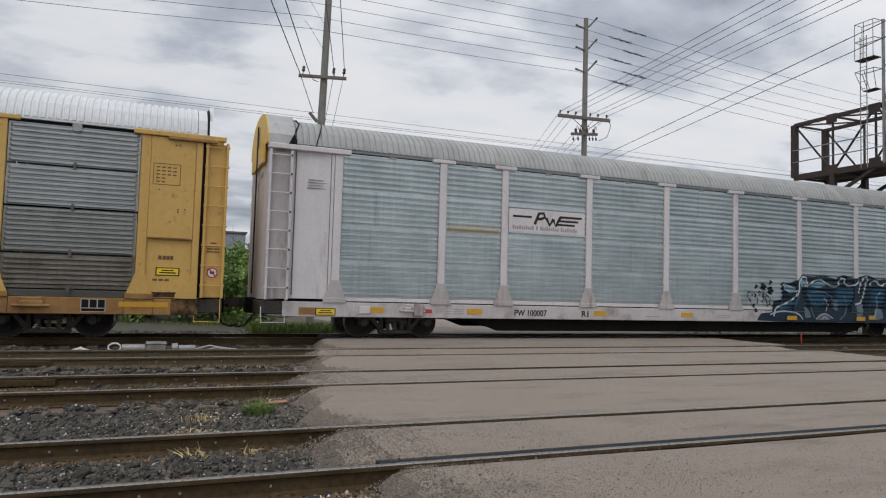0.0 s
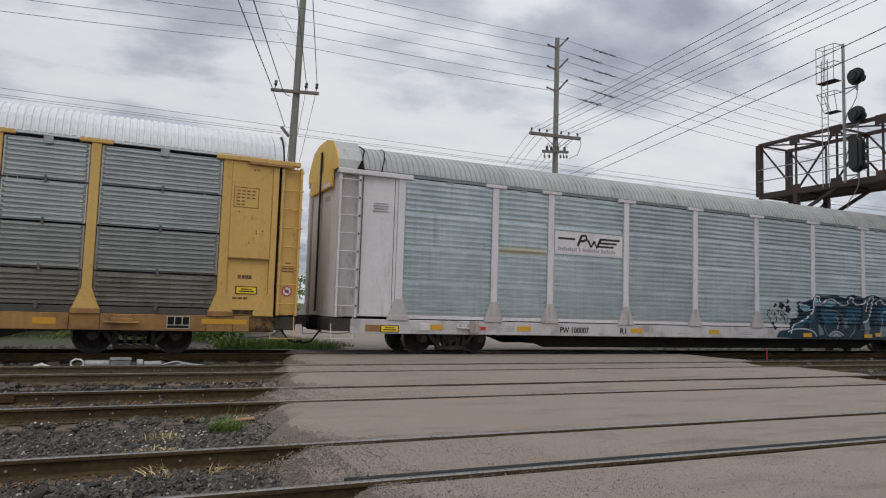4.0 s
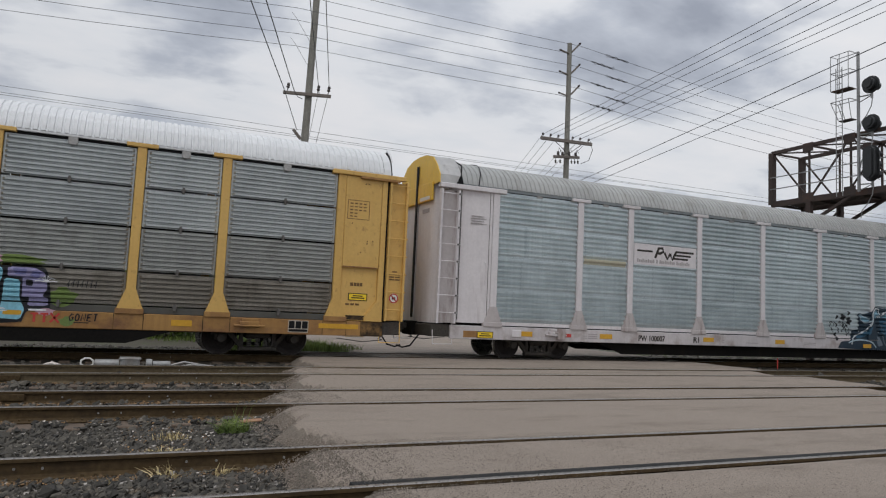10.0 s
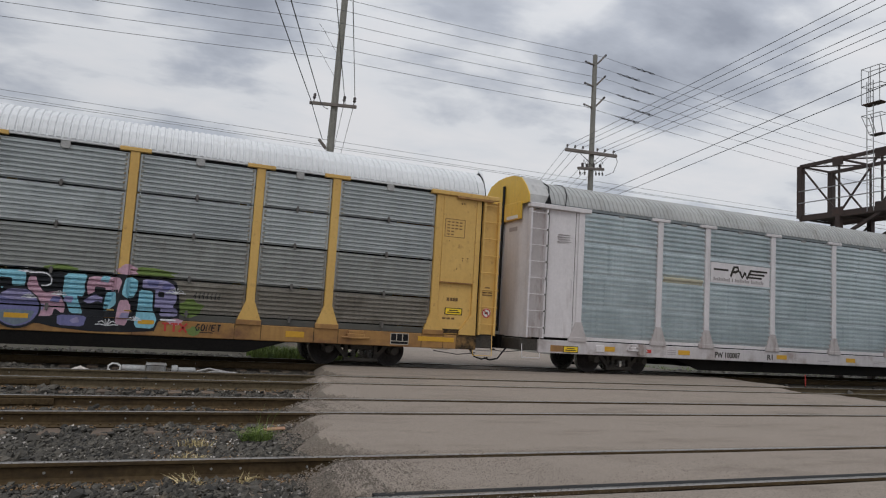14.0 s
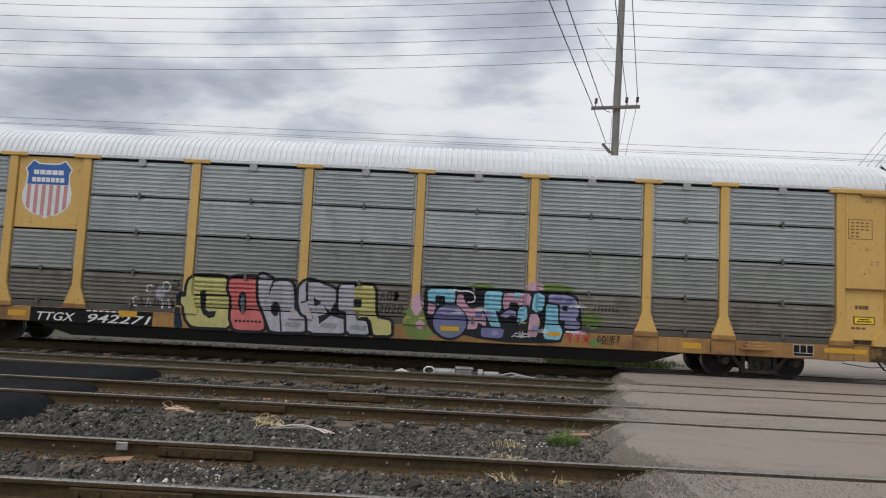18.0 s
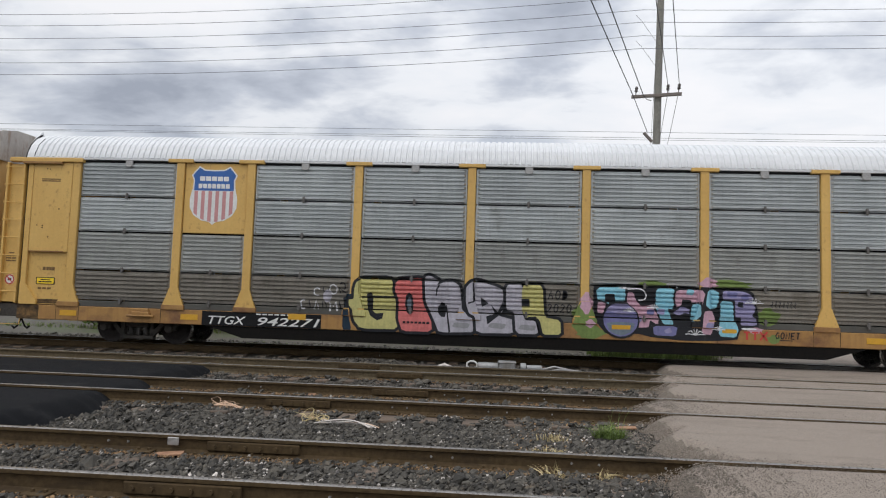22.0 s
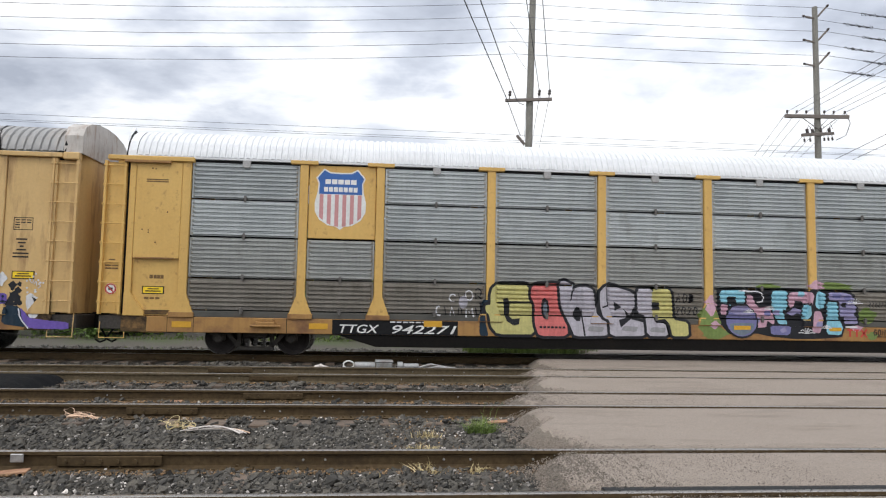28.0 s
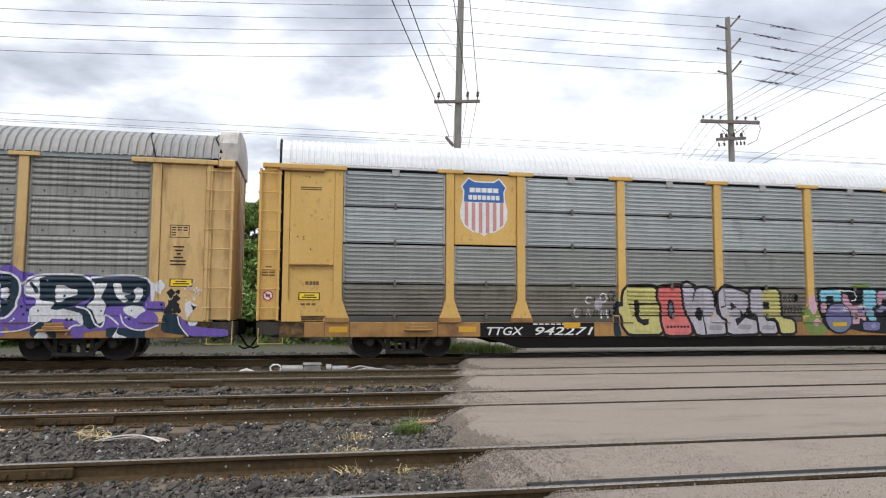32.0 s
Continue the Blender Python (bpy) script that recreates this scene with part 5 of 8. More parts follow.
def paint(name, outlines, mat, car, kind, layer=0, label=""):
    """Flat outlines in x, z laid as a skin of paint over posts, ridges and sill."""
    bm = bmesh.new()
    for pts in outlines:
        vs = [bm.verts.new((x, 0, z)) for x, z in pts]
        bm.faces.new(vs)
    xs, zs = [v.co.x for v in bm.verts], [v.co.z for v in bm.verts]
    x0, x1, z0, z1 = min(xs), max(xs), min(zs), max(zs)

    def cut(co, no):
        bmesh.ops.bisect_plane(bm, geom=bm.verts[:] + bm.edges[:] + bm.faces[:], plane_co=co, plane_no=no, dist=1e-5)

    levels = [0.9445, 0.9455, 1.0595, 1.0605, 1.0745, 1.0755] if kind != "grey" else [0.9445, 0.9455, 1.0595, 1.0605, 1.0995, 1.1005]
    gaps = [] if kind != "grey" else [(1.1005, PANEL_Z[0] + LOWEST + 0.004)]
    for r in range(4):
        prof = ridges(kind, r)
        levels += [ROWS[kind][r] + 0.004 + h for h, a in prof]
        if kind == "grey":
            gaps.append((ROWS[kind][r + 1] - 0.0365, ROWS[kind][r + 1] + 0.004))
    for z in levels:
        if z0 < z < z1:
            cut((0, 0, z), (0, 0, 1))
    for p in POSTS[kind]:
        if x0 - 0.4 < p < x1 + 0.4:
            for d in (0.105, 0.118, 0.15, 0.20, 0.302, 0.314):
                for s in (-1, 1):
                    if x0 < p + s * d < x1:
                        cut((p + s * d, 0, 0), (1, 0, 0))
            if z0 < 1.5:
                for s in (-1, 1):
                    for o in (0.0, 0.012):
                        cut((p + s * (0.29 + o), 0, 1.02), (s * 1.0, 0, 0.375))
    bmesh.ops.delete(bm, geom=[f for f in bm.faces if any(a - 1e-4 < f.calc_center_median().z < b for a, b in gaps) and min(abs(f.calc_center_median().x - p) for p in POSTS[kind]) > 0.11], context="FACES")
    for v in bm.verts:
        v.co.y = side_y(v.co.x, v.co.z, kind) - 0.003 - 0.0022 * layer
    bmesh.ops.recalc_face_normals(bm, faces=bm.faces)
    me = bpy.data.meshes.new(name)
    bm.to_mesh(me)
    bm.free()
    me.materials.append(mat)
    return part(name, me, car, label)


def ring(cx, cz, rx, rz, n=16, a0=0.0):
    return [(cx + rx * math.cos(a0 + 2 * math.pi * k / n), cz + rz * math.sin(a0 + 2 * math.pi * k / n)) for k in range(n)]


def rect(x0, x1, z0, z1):
    return [(x0, z0), (x1, z0), (x1, z1), (x0, z1)]


def stroke(pts, w):
    """A painted line of width w as one outline."""
    a, b = [], []
    for i, p in enumerate(pts):
        p = Vector(p)
        d = (Vector(pts[min(i + 1, len(pts) - 1)]) - Vector(pts[max(i - 1, 0)])).normalized()
        n = Vector((-d.y, d.x)) * w / 2
        a.append(tuple(p + n))
        b.append(tuple(p - n))
    return a + b[::-1]


def curve(pts, times=2):
    """A line of points with its corners rounded off."""
    for _ in range(times):
        q = [pts[0]]
        for a, b in zip(pts, pts[1:]):
            q += [tuple(Vector(a).lerp(Vector(b), 0.25)), tuple(Vector(a).lerp(Vector(b), 0.75))]
        pts = q + [pts[-1]]
    return pts


def in_box(box, pts):
    x0, x1, z0, z1 = box
    return [(x0 + (x1 - x0) * u, z0 + (z1 - z0) * v) for u, v in pts]


def spray(name, c, rough=0.55, metal=0.0):
    """Sprayed paint that lets some of the grime and streaks of the sheet through."""
    return surface(name, tuple(0.84 * v for v in c), tuple(min(1, 1.10 * v) for v in c), rough, metal, 16, 2.5, 0.05, 50, tuple(0.45 * v + 0.04 for v in c), 0.22, (5.0, 5.0, 1.2), fine=0.3, gloss=0.3, streak=0.28)


SPRAY_YELLOW = spray("spray_yellow", (0.52, 0.48, 0.19), 0.55)
SPRAY_RED = spray("spray_red", (0.62, 0.17, 0.16), 0.55)
SPRAY_SILVER = spray("spray_silver", (0.47, 0.45, 0.50), 0.45, 0.2)
SPRAY_BLACK = spray("spray_black", (0.015, 0.016, 0.02), 0.5)
SPRAY_CYAN = spray("spray_light_blue", (0.25, 0.53, 0.64), 0.55)
SPRAY_PINK = spray("spray_pink", (0.55, 0.34, 0.42), 0.55)
SPRAY_LILAC = spray("spray_lilac", (0.29, 0.27, 0.44), 0.55)
SPRAY_GREEN = spray("spray_green", (0.17, 0.24, 0.07), 0.6)
SPRAY_WHITE = spray("spray_white", (0.70, 0.70, 0.72), 0.55)
SPRAY_PURPLE = spray("spray_purple", (0.16, 0.10, 0.40), 0.55)
SPRAY_NAVY = spray("spray_navy", (0.012, 0.03, 0.05), 0.5)
SPRAY_DEEP = spray("spray_deep_blue", (0.03, 0.10, 0.17), 0.55)
SPRAY_SLATE = spray("spray_slate", (0.16, 0.20, 0.24), 0.55)
SPRAY_GREYPAINT = spray("spray_grey", (0.30, 0.30, 0.31), 0.55)
SPRAY_PALEBLUE = spray("spray_ice_blue", (0.42, 0.53, 0.60), 0.55)
SPRAY_ICE = spray("spray_off_white", (0.56, 0.60, 0.63), 0.55)
SPRAY_DEEPLILAC = spray("spray_deep_lilac", (0.17, 0.17, 0.34), 0.55)
SPRAY_SKY = spray("spray_pale_blue", (0.20, 0.36, 0.46), 0.55)


def letter_blocks(car, kind, blocks, label):
    """Fat painted shapes: a black edge, a fill, then dark insides."""
    for i, (outline, mat, holes) in enumerate(blocks):
        paint("graffiti_edge", [grown(outline, 0.075)], SPRAY_BLACK, car, kind, 1 + i, "black spray-painted edge")
        paint("graffiti_fill", [outline], mat, car, kind, 1.4 + i, label)
        for k, h in enumerate(holes):
            paint("graffiti_line", [h], SPRAY_BLACK, car, kind, 1.7 + i + 0.08 * k)


ROUND = [(0.5 + 0.5 * math.cos(a), 0.5 + 0.5 * math.sin(a)) for a in np.linspace(1.2, 7.4, 11)]
STROKES = {"A": ([(0, 0), (0.5, 1), (1, 0)], [(0.2, 0.4), (0.8, 0.4)]), "O": (ROUND,), "0": (ROUND,), "D": ([(0, 0), (0, 1), (0.6, 0.95), (1, 0.5), (0.6, 0.05), (0, 0)],),
           "2": ([(0, 0.8), (0.4, 1), (0.9, 0.8), (0.7, 0.45), (0, 0), (1, 0)],), "G": ([(1, 0.85), (0.5, 1), (0, 0.5), (0.4, 0), (1, 0.1), (1, 0.5), (0.6, 0.5)],),
           "N": ([(0, 0), (0.05, 1), (0.95, 0), (1, 1)],), "E": ([(1, 1), (0, 0.95), (0, 0.05), (1, 0)], [(0, 0.5), (0.8, 0.5)]), "T": ([(0, 1), (1, 1)], [(0.5, 1), (0.5, 0)])}


def paint_yellow_car():
    car, kind = yellow_car, "grey"
    # shield on its own flat plate
    plate = part("logo_plate", Geo().box(-8.96, -7.285, -1.49, -1.44, 2.945, 4.79, 0.01).mesh("logo_plate", M_YELLOW), car, "flat yellow plate")
    cx, w = -8.17, 0.66
    half = [(0.0, 4.62), (0.26, 4.63), (0.42, 4.72), (0.62, 4.48), (0.56, 4.34), (0.57, 4.15), (0.64, 3.85), (0.63, 3.62), (0.52, 3.42), (0.30, 3.28), (0.10, 3.25), (0.0, 3.17)]
    outline = [(cx + a, b) for a, b in half] + [(cx - a, b) for a, b in reversed(half[1:-1])]
    inner = grown(outline, -0.035)

    def flat(name, pts, mat, y, parent=plate):
        g = Geo()
        g.prism(pts, y, y + 0.003, "y")
        return part(name, g.mesh(name, mat), parent)

    flat("shield_rim", outline, M_CHALK, -1.494)
    blue_pts = [p for p in inner if p[1] > 4.12]
    order = sorted(blue_pts, key=lambda p: math.atan2(p[1] - 4.3, p[0] - cx))
    blue_out = [(cx - 0.535, 4.07), (cx + 0.535, 4.07)] + [p for p in order if math.atan2(p[1] - 4.3, p[0] - cx) > -1.5 and p[0] > cx - 0.001] + [p for p in order if p[0] <= cx - 0.001 and p[1] >= 4.3] + [p for p in order if p[0] <= cx - 0.001 and p[1] < 4.3]
    flat("shield_head", blue_out, M_SHIELDBLUE, -1.4975)
    for k in range(6):
        a = cx - 0.52 + 0.19 * k
        b = a + 0.095
        def low(x):
            u = abs(x - cx)
            return 3.22 + 0.30 * (u / 0.58) ** 2.2 + 0.03
        flat("shield_stripe", [(a, low(a)), (b, low(b)), (b, 4.06), (a, 4.06)], M_SHIELDRED, -1.4975)
    for z, ww in ((4.385, 0.80), (4.19, 0.86)):
        n = 5 if z > 4.3 else 7
        for k in range(n):
            a = cx - ww / 2 + ww * k / n
            flat("shield_bar", rect(a + 0.012, a + ww / n - 0.012, z - 0.06, z + 0.06), M_CHALK, -1.5005)
    # black band with the car's reporting mark
    paint("number_band", [rect(-8.28, -5.15, 0.574, 0.935)], M_BLACK, car, kind, 0, "black painted band")
    for text, x, ww in (("TTGX", -8.10, 0.98), ("942271", -6.80, 1.62)):
        part("lettering", lettering("lettering", text, 0.205, M_CHALK, ww, 0.25, bold=0.012), car, "white lettering", pose(x, -1.533, 0.615))
    for k in range(6):
        part("small_bar", Geo().box(-6.85 + 0.16 * k, -6.73 + 0.16 * k, -1.532, -1.527, 0.88, 0.91).mesh("small_bar", M_CHALK), car)
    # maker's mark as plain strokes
    for x in (5.28, 5.47, 5.66):
        paint("mark_bar", [rect(x, x + 0.15, 0.85, 0.89), rect(x + 0.05, x + 0.10, 0.69, 0.85)] if x < 5.6 else [stroke([(x, 0.69), (x + 0.17, 0.89)], 0.045), stroke([(x, 0.89), (x + 0.17, 0.69)], 0.045)], M_SIGNRED, car, kind, 1.6)
    paint("mark_panel", [rect(10.85, 11.36, 0.62, 0.92)], M_STENCIL, car, kind, 0, "white-edged black consolidated stencil")
    for k in range(3):
        paint("mark_cell", [rect(10.87 + 0.165 * k, 11.01 + 0.165 * k, 0.72, 0.90)], M_BLACK, car, kind, 1)
    paint("mark_cell", [rect(10.87, 11.34, 0.64, 0.70)], M_BLACK, car, kind, 1)
    # stencilled notes and bars on the corner sheets
    for s in (-1, 1):
        cx2 = 12.50 if s > 0 else -12.62
        if s > 0:
            for a, b, c, d in ((-0.30, 0.30, 4.09, 4.105), (-0.30, 0.30, 3.60, 3.615), (-0.30, -0.285, 3.6, 4.1), (0.285, 0.30, 3.6, 4.1)):
                part("stencil_frame", Geo().box(cx2 + a, cx2 + b, -1.549, -1.544, c, d).mesh("stencil_frame", M_FADEDINK), car)
            for k in range(5):
                n = 4 if k < 3 else 2
                for j in range(n):
                    part("stencil_bar", Geo().box(cx2 - 0.23 + 0.12 * j, cx2 - 0.15 + 0.12 * j, -1.549, -1.544, 4.0 - 0.085 * k, 4.03 - 0.085 * k).mesh("stencil_bar", M_FADEDINK), car)
        else:
            for k in range(2):
                part("stencil_bar", Geo().box(cx2 - 0.26, cx2 + 0.26, -1.549, -1.544, 4.22 + 0.05 * k, 4.25 + 0.05 * k).mesh("stencil_bar", M_FADEDINK), car)
        for j, (a, b) in enumerate(((-0.10, -0.02), (0.0, 0.07), (0.08, 0.15), (0.16, 0.23))):
            part("stencil_bar", Geo().box(cx2 + a, cx2 + b, -1.481, -1.474, 1.86, 1.95).mesh("stencil_bar", M_FADEDINK), car)
        for j in range(3):
            part("stencil_bar", Geo().box(cx2 - 0.2 + 0.13 * j, cx2 - 0.1 + 0.13 * j, -1.481, -1.474, 1.36, 1.41).mesh("stencil_bar", M_FADEDINK), car)
        lx = s * 13.61
        part("warning_disc", Geo().lathe([(0.0, -0.008), (0.135, -0.008), (0.135, 0.0)], (lx, FACE - 0.012, 1.59), "y", 20, 0).lathe([(0.10, -0.0095), (0.132, -0.0095)], (lx, FACE - 0.012, 1.59), "y", 20, 1).prism(
            [(lx - 0.09, 1.665), (lx - 0.07, 1.685), (lx + 0.09, 1.515), (lx + 0.07, 1.495)], FACE - 0.0235, FACE - 0.0195, "y", 1).box(lx - 0.05, lx + 0.05, FACE - 0.0225, FACE - 0.0195, 1.56, 1.62, 0, 2).mesh("warning_disc", M_CHALK, M_SIGNRED, M_INK), car, "round red and white warning sticker")
        for k in range(4):
            for j in range(2 if k > 1 else 1):
                part("stencil_bar", Geo().box(lx - (0.07 if k == 0 else 0.15) + 0.16 * j, lx + (0.07 if k == 0 else 0.15) - (0.16 if k > 1 and j == 0 else 0.0), FACE - 0.014, FACE - 0.009, 2.28 - 0.07 * k, 2.315 - 0.07 * k).mesh("stencil_bar", M_FADEDINK), car)
    # first piece: fat letter shapes
    blocks = [
        (SPRAY_YELLOW, [(-4.15, 1.9), (-3.41, 1.92), (-3.3, 1.73), (-3.28, 1.47), (-3.18, 1.38), (-3.14, 0.64), (-4.14, 0.63), (-4.31, 0.83), (-4.36, 1.11), (-4.45, 1.2), (-4.46, 1.35), (-4.33, 1.37), (-4.33, 1.61), (-4.29, 1.78)],
         [[(-4, 1.51), (-3.89, 1.56), (-3.83, 1.44), (-3.84, 1.09), (-3.76, 1.02), (-3.56, 1.04), (-3.59, 0.89), (-3.72, 0.85), (-3.9, 0.96), (-3.97, 1.13)], [(-3.85, 1.47), (-3.25, 1.47), (-3.25, 1.44), (-3.85, 1.42)]]),
        (SPRAY_RED, [(-3.27, 1.83), (-3.16, 1.91), (-2.63, 1.95), (-2.56, 1.86), (-2.51, 1.36), (-2.36, 1.06), (-2.31, 0.61), (-3.07, 0.6), (-3.18, 0.9), (-3.18, 1.38), (-3.29, 1.61)],
         [[(-2.93, 1.57), (-2.84, 1.51), (-2.8, 1.3), (-2.82, 1.09), (-2.9, 1.02), (-2.97, 1.08), (-3.02, 1.29), (-3, 1.5)]]),
        (SPRAY_SILVER, [(-2.54, 1.86), (-2.52, 1.99), (-2.41, 2.02), (-2.17, 1.9), (-2.22, 1.78), (-2.04, 1.87), (-1.8, 1.88), (-1.65, 1.78), (-1.59, 1.35), (-1.58, 1.19), (-1.4, 1.05), (-1.26, 1.03), (-1.21, 0.64), (-2.14, 0.6), (-2.25, 0.85), (-2.36, 1.08), (-2.5, 1.36)],
         [[(-2.09, 1.36), (-2.01, 1.33), (-1.96, 1.17), (-2, 0.99), (-2.09, 0.99), (-2.18, 1.09), (-2.18, 1.23)], [(-1.99, 1.29), (-1.96, 1.29), (-1.85, 0.62), (-1.9, 0.62)], [(-2.25, 1.51), (-2.22, 1.52), (-2.2, 1.68), (-2.14, 1.8), (-2.18, 1.8), (-2.24, 1.7)]]),
        (SPRAY_SILVER, [(-1.49, 1.74), (-1.37, 1.88), (-1.21, 1.94), (-0.58, 1.74), (-0.54, 1.54), (-0.55, 1.19), (-0.67, 1.07), (-0.27, 0.97), (-0.24, 0.64), (-1.2, 0.62), (-1.24, 1.03), (-1.4, 1.1), (-1.48, 1.36)],
         [[(-1.33, 1.87), (-1.29, 1.87), (-1.25, 1.39), (-1.42, 1.33), (-1.43, 1.37), (-1.3, 1.41)], [(-1.12, 1.52), (-0.91, 1.37), (-1.08, 1.27)], [(-0.86, 1.34), (-0.68, 1.16), (-0.56, 1.42), (-0.54, 1.24), (-0.66, 1.06), (-0.93, 0.84), (-0.97, 1.04), (-0.75, 1.11)]]),
        (SPRAY_SILVER, [(-0.49, 1.85), (-0.06, 1.86), (-0.08, 1.21), (0, 0.98), (0.26, 0.97), (0.34, 0.64), (-0.22, 0.64), (-0.27, 1.18), (-0.47, 1.21)],
         []),
        (SPRAY_YELLOW, [(-0.05, 1.86), (0.42, 1.86), (0.47, 1.07), (0.87, 1), (0.89, 0.65), (0.43, 0.64), (0.34, 0.99), (0.23, 1.07), (0.07, 1), (-0.08, 1.19), (-0.09, 1.7)],
         [[(-0.1, 1.51), (0.1, 1.51), (0.11, 1.31), (-0.09, 1.31)], [(0, 0.98), (0.09, 1.06), (0.26, 1.08), (0.37, 0.97), (0.45, 0.64), (0.39, 0.64), (0.31, 0.95), (0.23, 1.01), (0.12, 1)]]),
    ]
    letter_blocks(car, kind, [(rounded(o, 1), m, h) for m, o, h in blocks[:4]], "fat spray-painted letter shape")
    for m, o, h in blocks[4:]:
        paint("graffiti_edge", [grown(rounded(o, 1), 0.075)], SPRAY_BLACK, car, kind, 5.0, "black spray-painted edge")
    for k, (m, o, h) in enumerate(blocks[4:]):
        paint("graffiti_fill", [rounded(o, 1)], m, car, kind, 5.3 + 0.2 * k, "fat spray-painted letter shape")
        for q in h:
            paint("graffiti_line", [q], SPRAY_BLACK, car, kind, 5.8)
    paint("graffiti_fill", [ring(-2.91, 1.30, 0.055, 0.17, 12)], SPRAY_SLATE, car, kind, 2.95)
    for k, (x, z) in enumerate(((-3.8, 0.78), (-2.7, 0.74), (-1.6, 0.8), (-0.7, 0.82), (0.05, 0.8))):
        paint("graffiti_fill", [rounded([(x - 0.22, z - 0.05), (x + 0.18, z - 0.08), (x + 0.24, z + 0.05), (x - 0.15, z + 0.07)], 1)], SPRAY_GREYPAINT if k > 1 else SPRAY_YELLOW if k == 0 else SPRAY_RED, car, kind, 6.8 + 0.05 * k, "soft spray-painted shade")
    for k in range(7):
        paint("graffiti_line", [rect(-3.06 + 0.1 * k, -2.99 + 0.1 * k, 0.80, 0.85)], SPRAY_BLACK, car, kind, 7.2)
    paint("graffiti_shade", [rounded(in_box((-4.60, -4.36, 0.58, 1.5), [(0, 0), (1, 0), (0.6, 0.4), (0.6, 0.7), (1, 1), (0.3, 1), (0, 0.6)]), 1)], SPRAY_NAVY, car, kind, 0)
    # small tags beside it
    tags = (
        (SPRAY_WHITE, 0.035, [(-5.22, 1.58), (-5.26, 1.61), (-5.31, 1.62), (-5.35, 1.59), (-5.37, 1.54), (-5.37, 1.49), (-5.34, 1.45), (-5.29, 1.43), (-5.24, 1.44)]),
        (SPRAY_BLACK, 0.025, [(-5.15, 1.64), (-5.1, 1.46), (-5.06, 1.57), (-5.01, 1.46), (-4.98, 1.64)]),
        (SPRAY_WHITE, 0.035, [(-4.77, 1.59), (-4.8, 1.51), (-4.86, 1.47), (-4.93, 1.5), (-4.97, 1.59), (-4.95, 1.68), (-4.88, 1.72), (-4.81, 1.68), (-4.77, 1.6)]),
        (SPRAY_BLACK, 0.03, [(-4.71, 1.73), (-4.66, 1.77), (-4.61, 1.76), (-4.57, 1.71), (-4.57, 1.64), (-4.6, 1.59), (-4.65, 1.58), (-4.7, 1.61), (-4.72, 1.67), (-4.69, 1.5), (-4.66, 1.59), (-4.55, 1.51)]),
        (SPRAY_WHITE, 0.04, [(-5.61, 1.29), (-5.64, 1.31), (-5.68, 1.29), (-5.7, 1.25), (-5.7, 1.19), (-5.69, 1.13), (-5.66, 1.09), (-5.62, 1.08), (-5.59, 1.1)]),
        (SPRAY_BLACK, 0.025, [(-5.49, 1.3), (-5.46, 1.09)]),
        (SPRAY_WHITE, 0.03, [(-5.35, 1.08), (-5.31, 1.31), (-5.24, 1.09)]),
        (SPRAY_BLACK, 0.025, [(-5.14, 1.09), (-5.14, 1.27), (-5.06, 1.25), (-5.04, 1.09)]),
        (SPRAY_WHITE, 0.045, [(-4.94, 1.04), (-4.94, 1.26), (-4.86, 1.16), (-4.8, 1.28), (-4.75, 1.05)]),
        (SPRAY_WHITE, 0.03, [(-5.1, 1.41), (-5, 1.44), (-4.92, 1.4)]),
        (SPRAY_BLACK, 0.05, [(-4.58, 1.41), (-4.55, 1.05)]),
        (SPRAY_BLACK, 0.035, [(-4.71, 1.29), (-4.66, 1.07)]),
    )
    for k, (m, w, pts) in enumerate(tags):
        paint("tag_stroke", [stroke(pts, w)], m, car, kind, 0.05 * k, "thin spray-painted tag")
    paint("tag_spray", [rounded(ring(-5.02, 1.42, 0.12, 0.17, 8), 1)], SPRAY_SILVER, car, kind, 0.7)
    # two rows of thin black writing
    for x, z, h, word in ((0.56, 1.52, 0.22, "AOD"), (0.54, 1.20, 0.20, "2020"), (6.02, 0.74, 0.15, "GONET")):
        for k, ch in enumerate(word):
            for line in STROKES[ch]:
                paint("tag_stroke", [stroke([(x + 0.8 * h * (k + 0.62 * u) + 0.1 * h * v, z + h * v) for u, v in line], 0.028)], SPRAY_BLACK, car, kind, 3, "thin spray-painted tag")
    paint("graffiti_spray", [rounded(ring(0.32, 1.50, 0.14, 0.28, 7), 1)], SPRAY_WHITE, car, kind, 0)
    # second piece: black ground, light blue, pink and lilac shapes, green and pink clouds
    cloud_layer = 0.0
    for x, z, rx, rz, m in ((1.45, 1.05, 0.30, 0.42, SPRAY_GREEN), (1.50, 1.45, 0.16, 0.25, SPRAY_PINK), (3.1, 1.90, 0.45, 0.14, SPRAY_GREEN), (5.85, 1.25, 0.30, 0.2, SPRAY_GREEN), (4.9, 2.0, 0.6, 0.12, SPRAY_GREEN), (4.45, 2.02, 0.22, 0.14, SPRAY_PINK),
                            (1.62, 0.74, 0.35, 0.17, SPRAY_GREEN), (5.98, 0.72, 0.16, 0.1, SPRAY_GREEN), (1.6, 0.95, 0.12, 0.10, SPRAY_PINK), (5.55, 0.92, 0.18, 0.08, SPRAY_PINK)):
        bl = [(x + rx * (1 + 0.25 * math.sin(5 * a + x)) * math.cos(a), max(0.58, z + rz * (1 + 0.2 * math.cos(4 * a)) * math.sin(a))) for a in np.linspace(0, 2 * math.pi, 15)[:-1]]
        cloud_layer += 0.12
        paint("graffiti_cloud", [bl], m, car, kind, cloud_layer - 0.8, "sprayed cloud of colour")
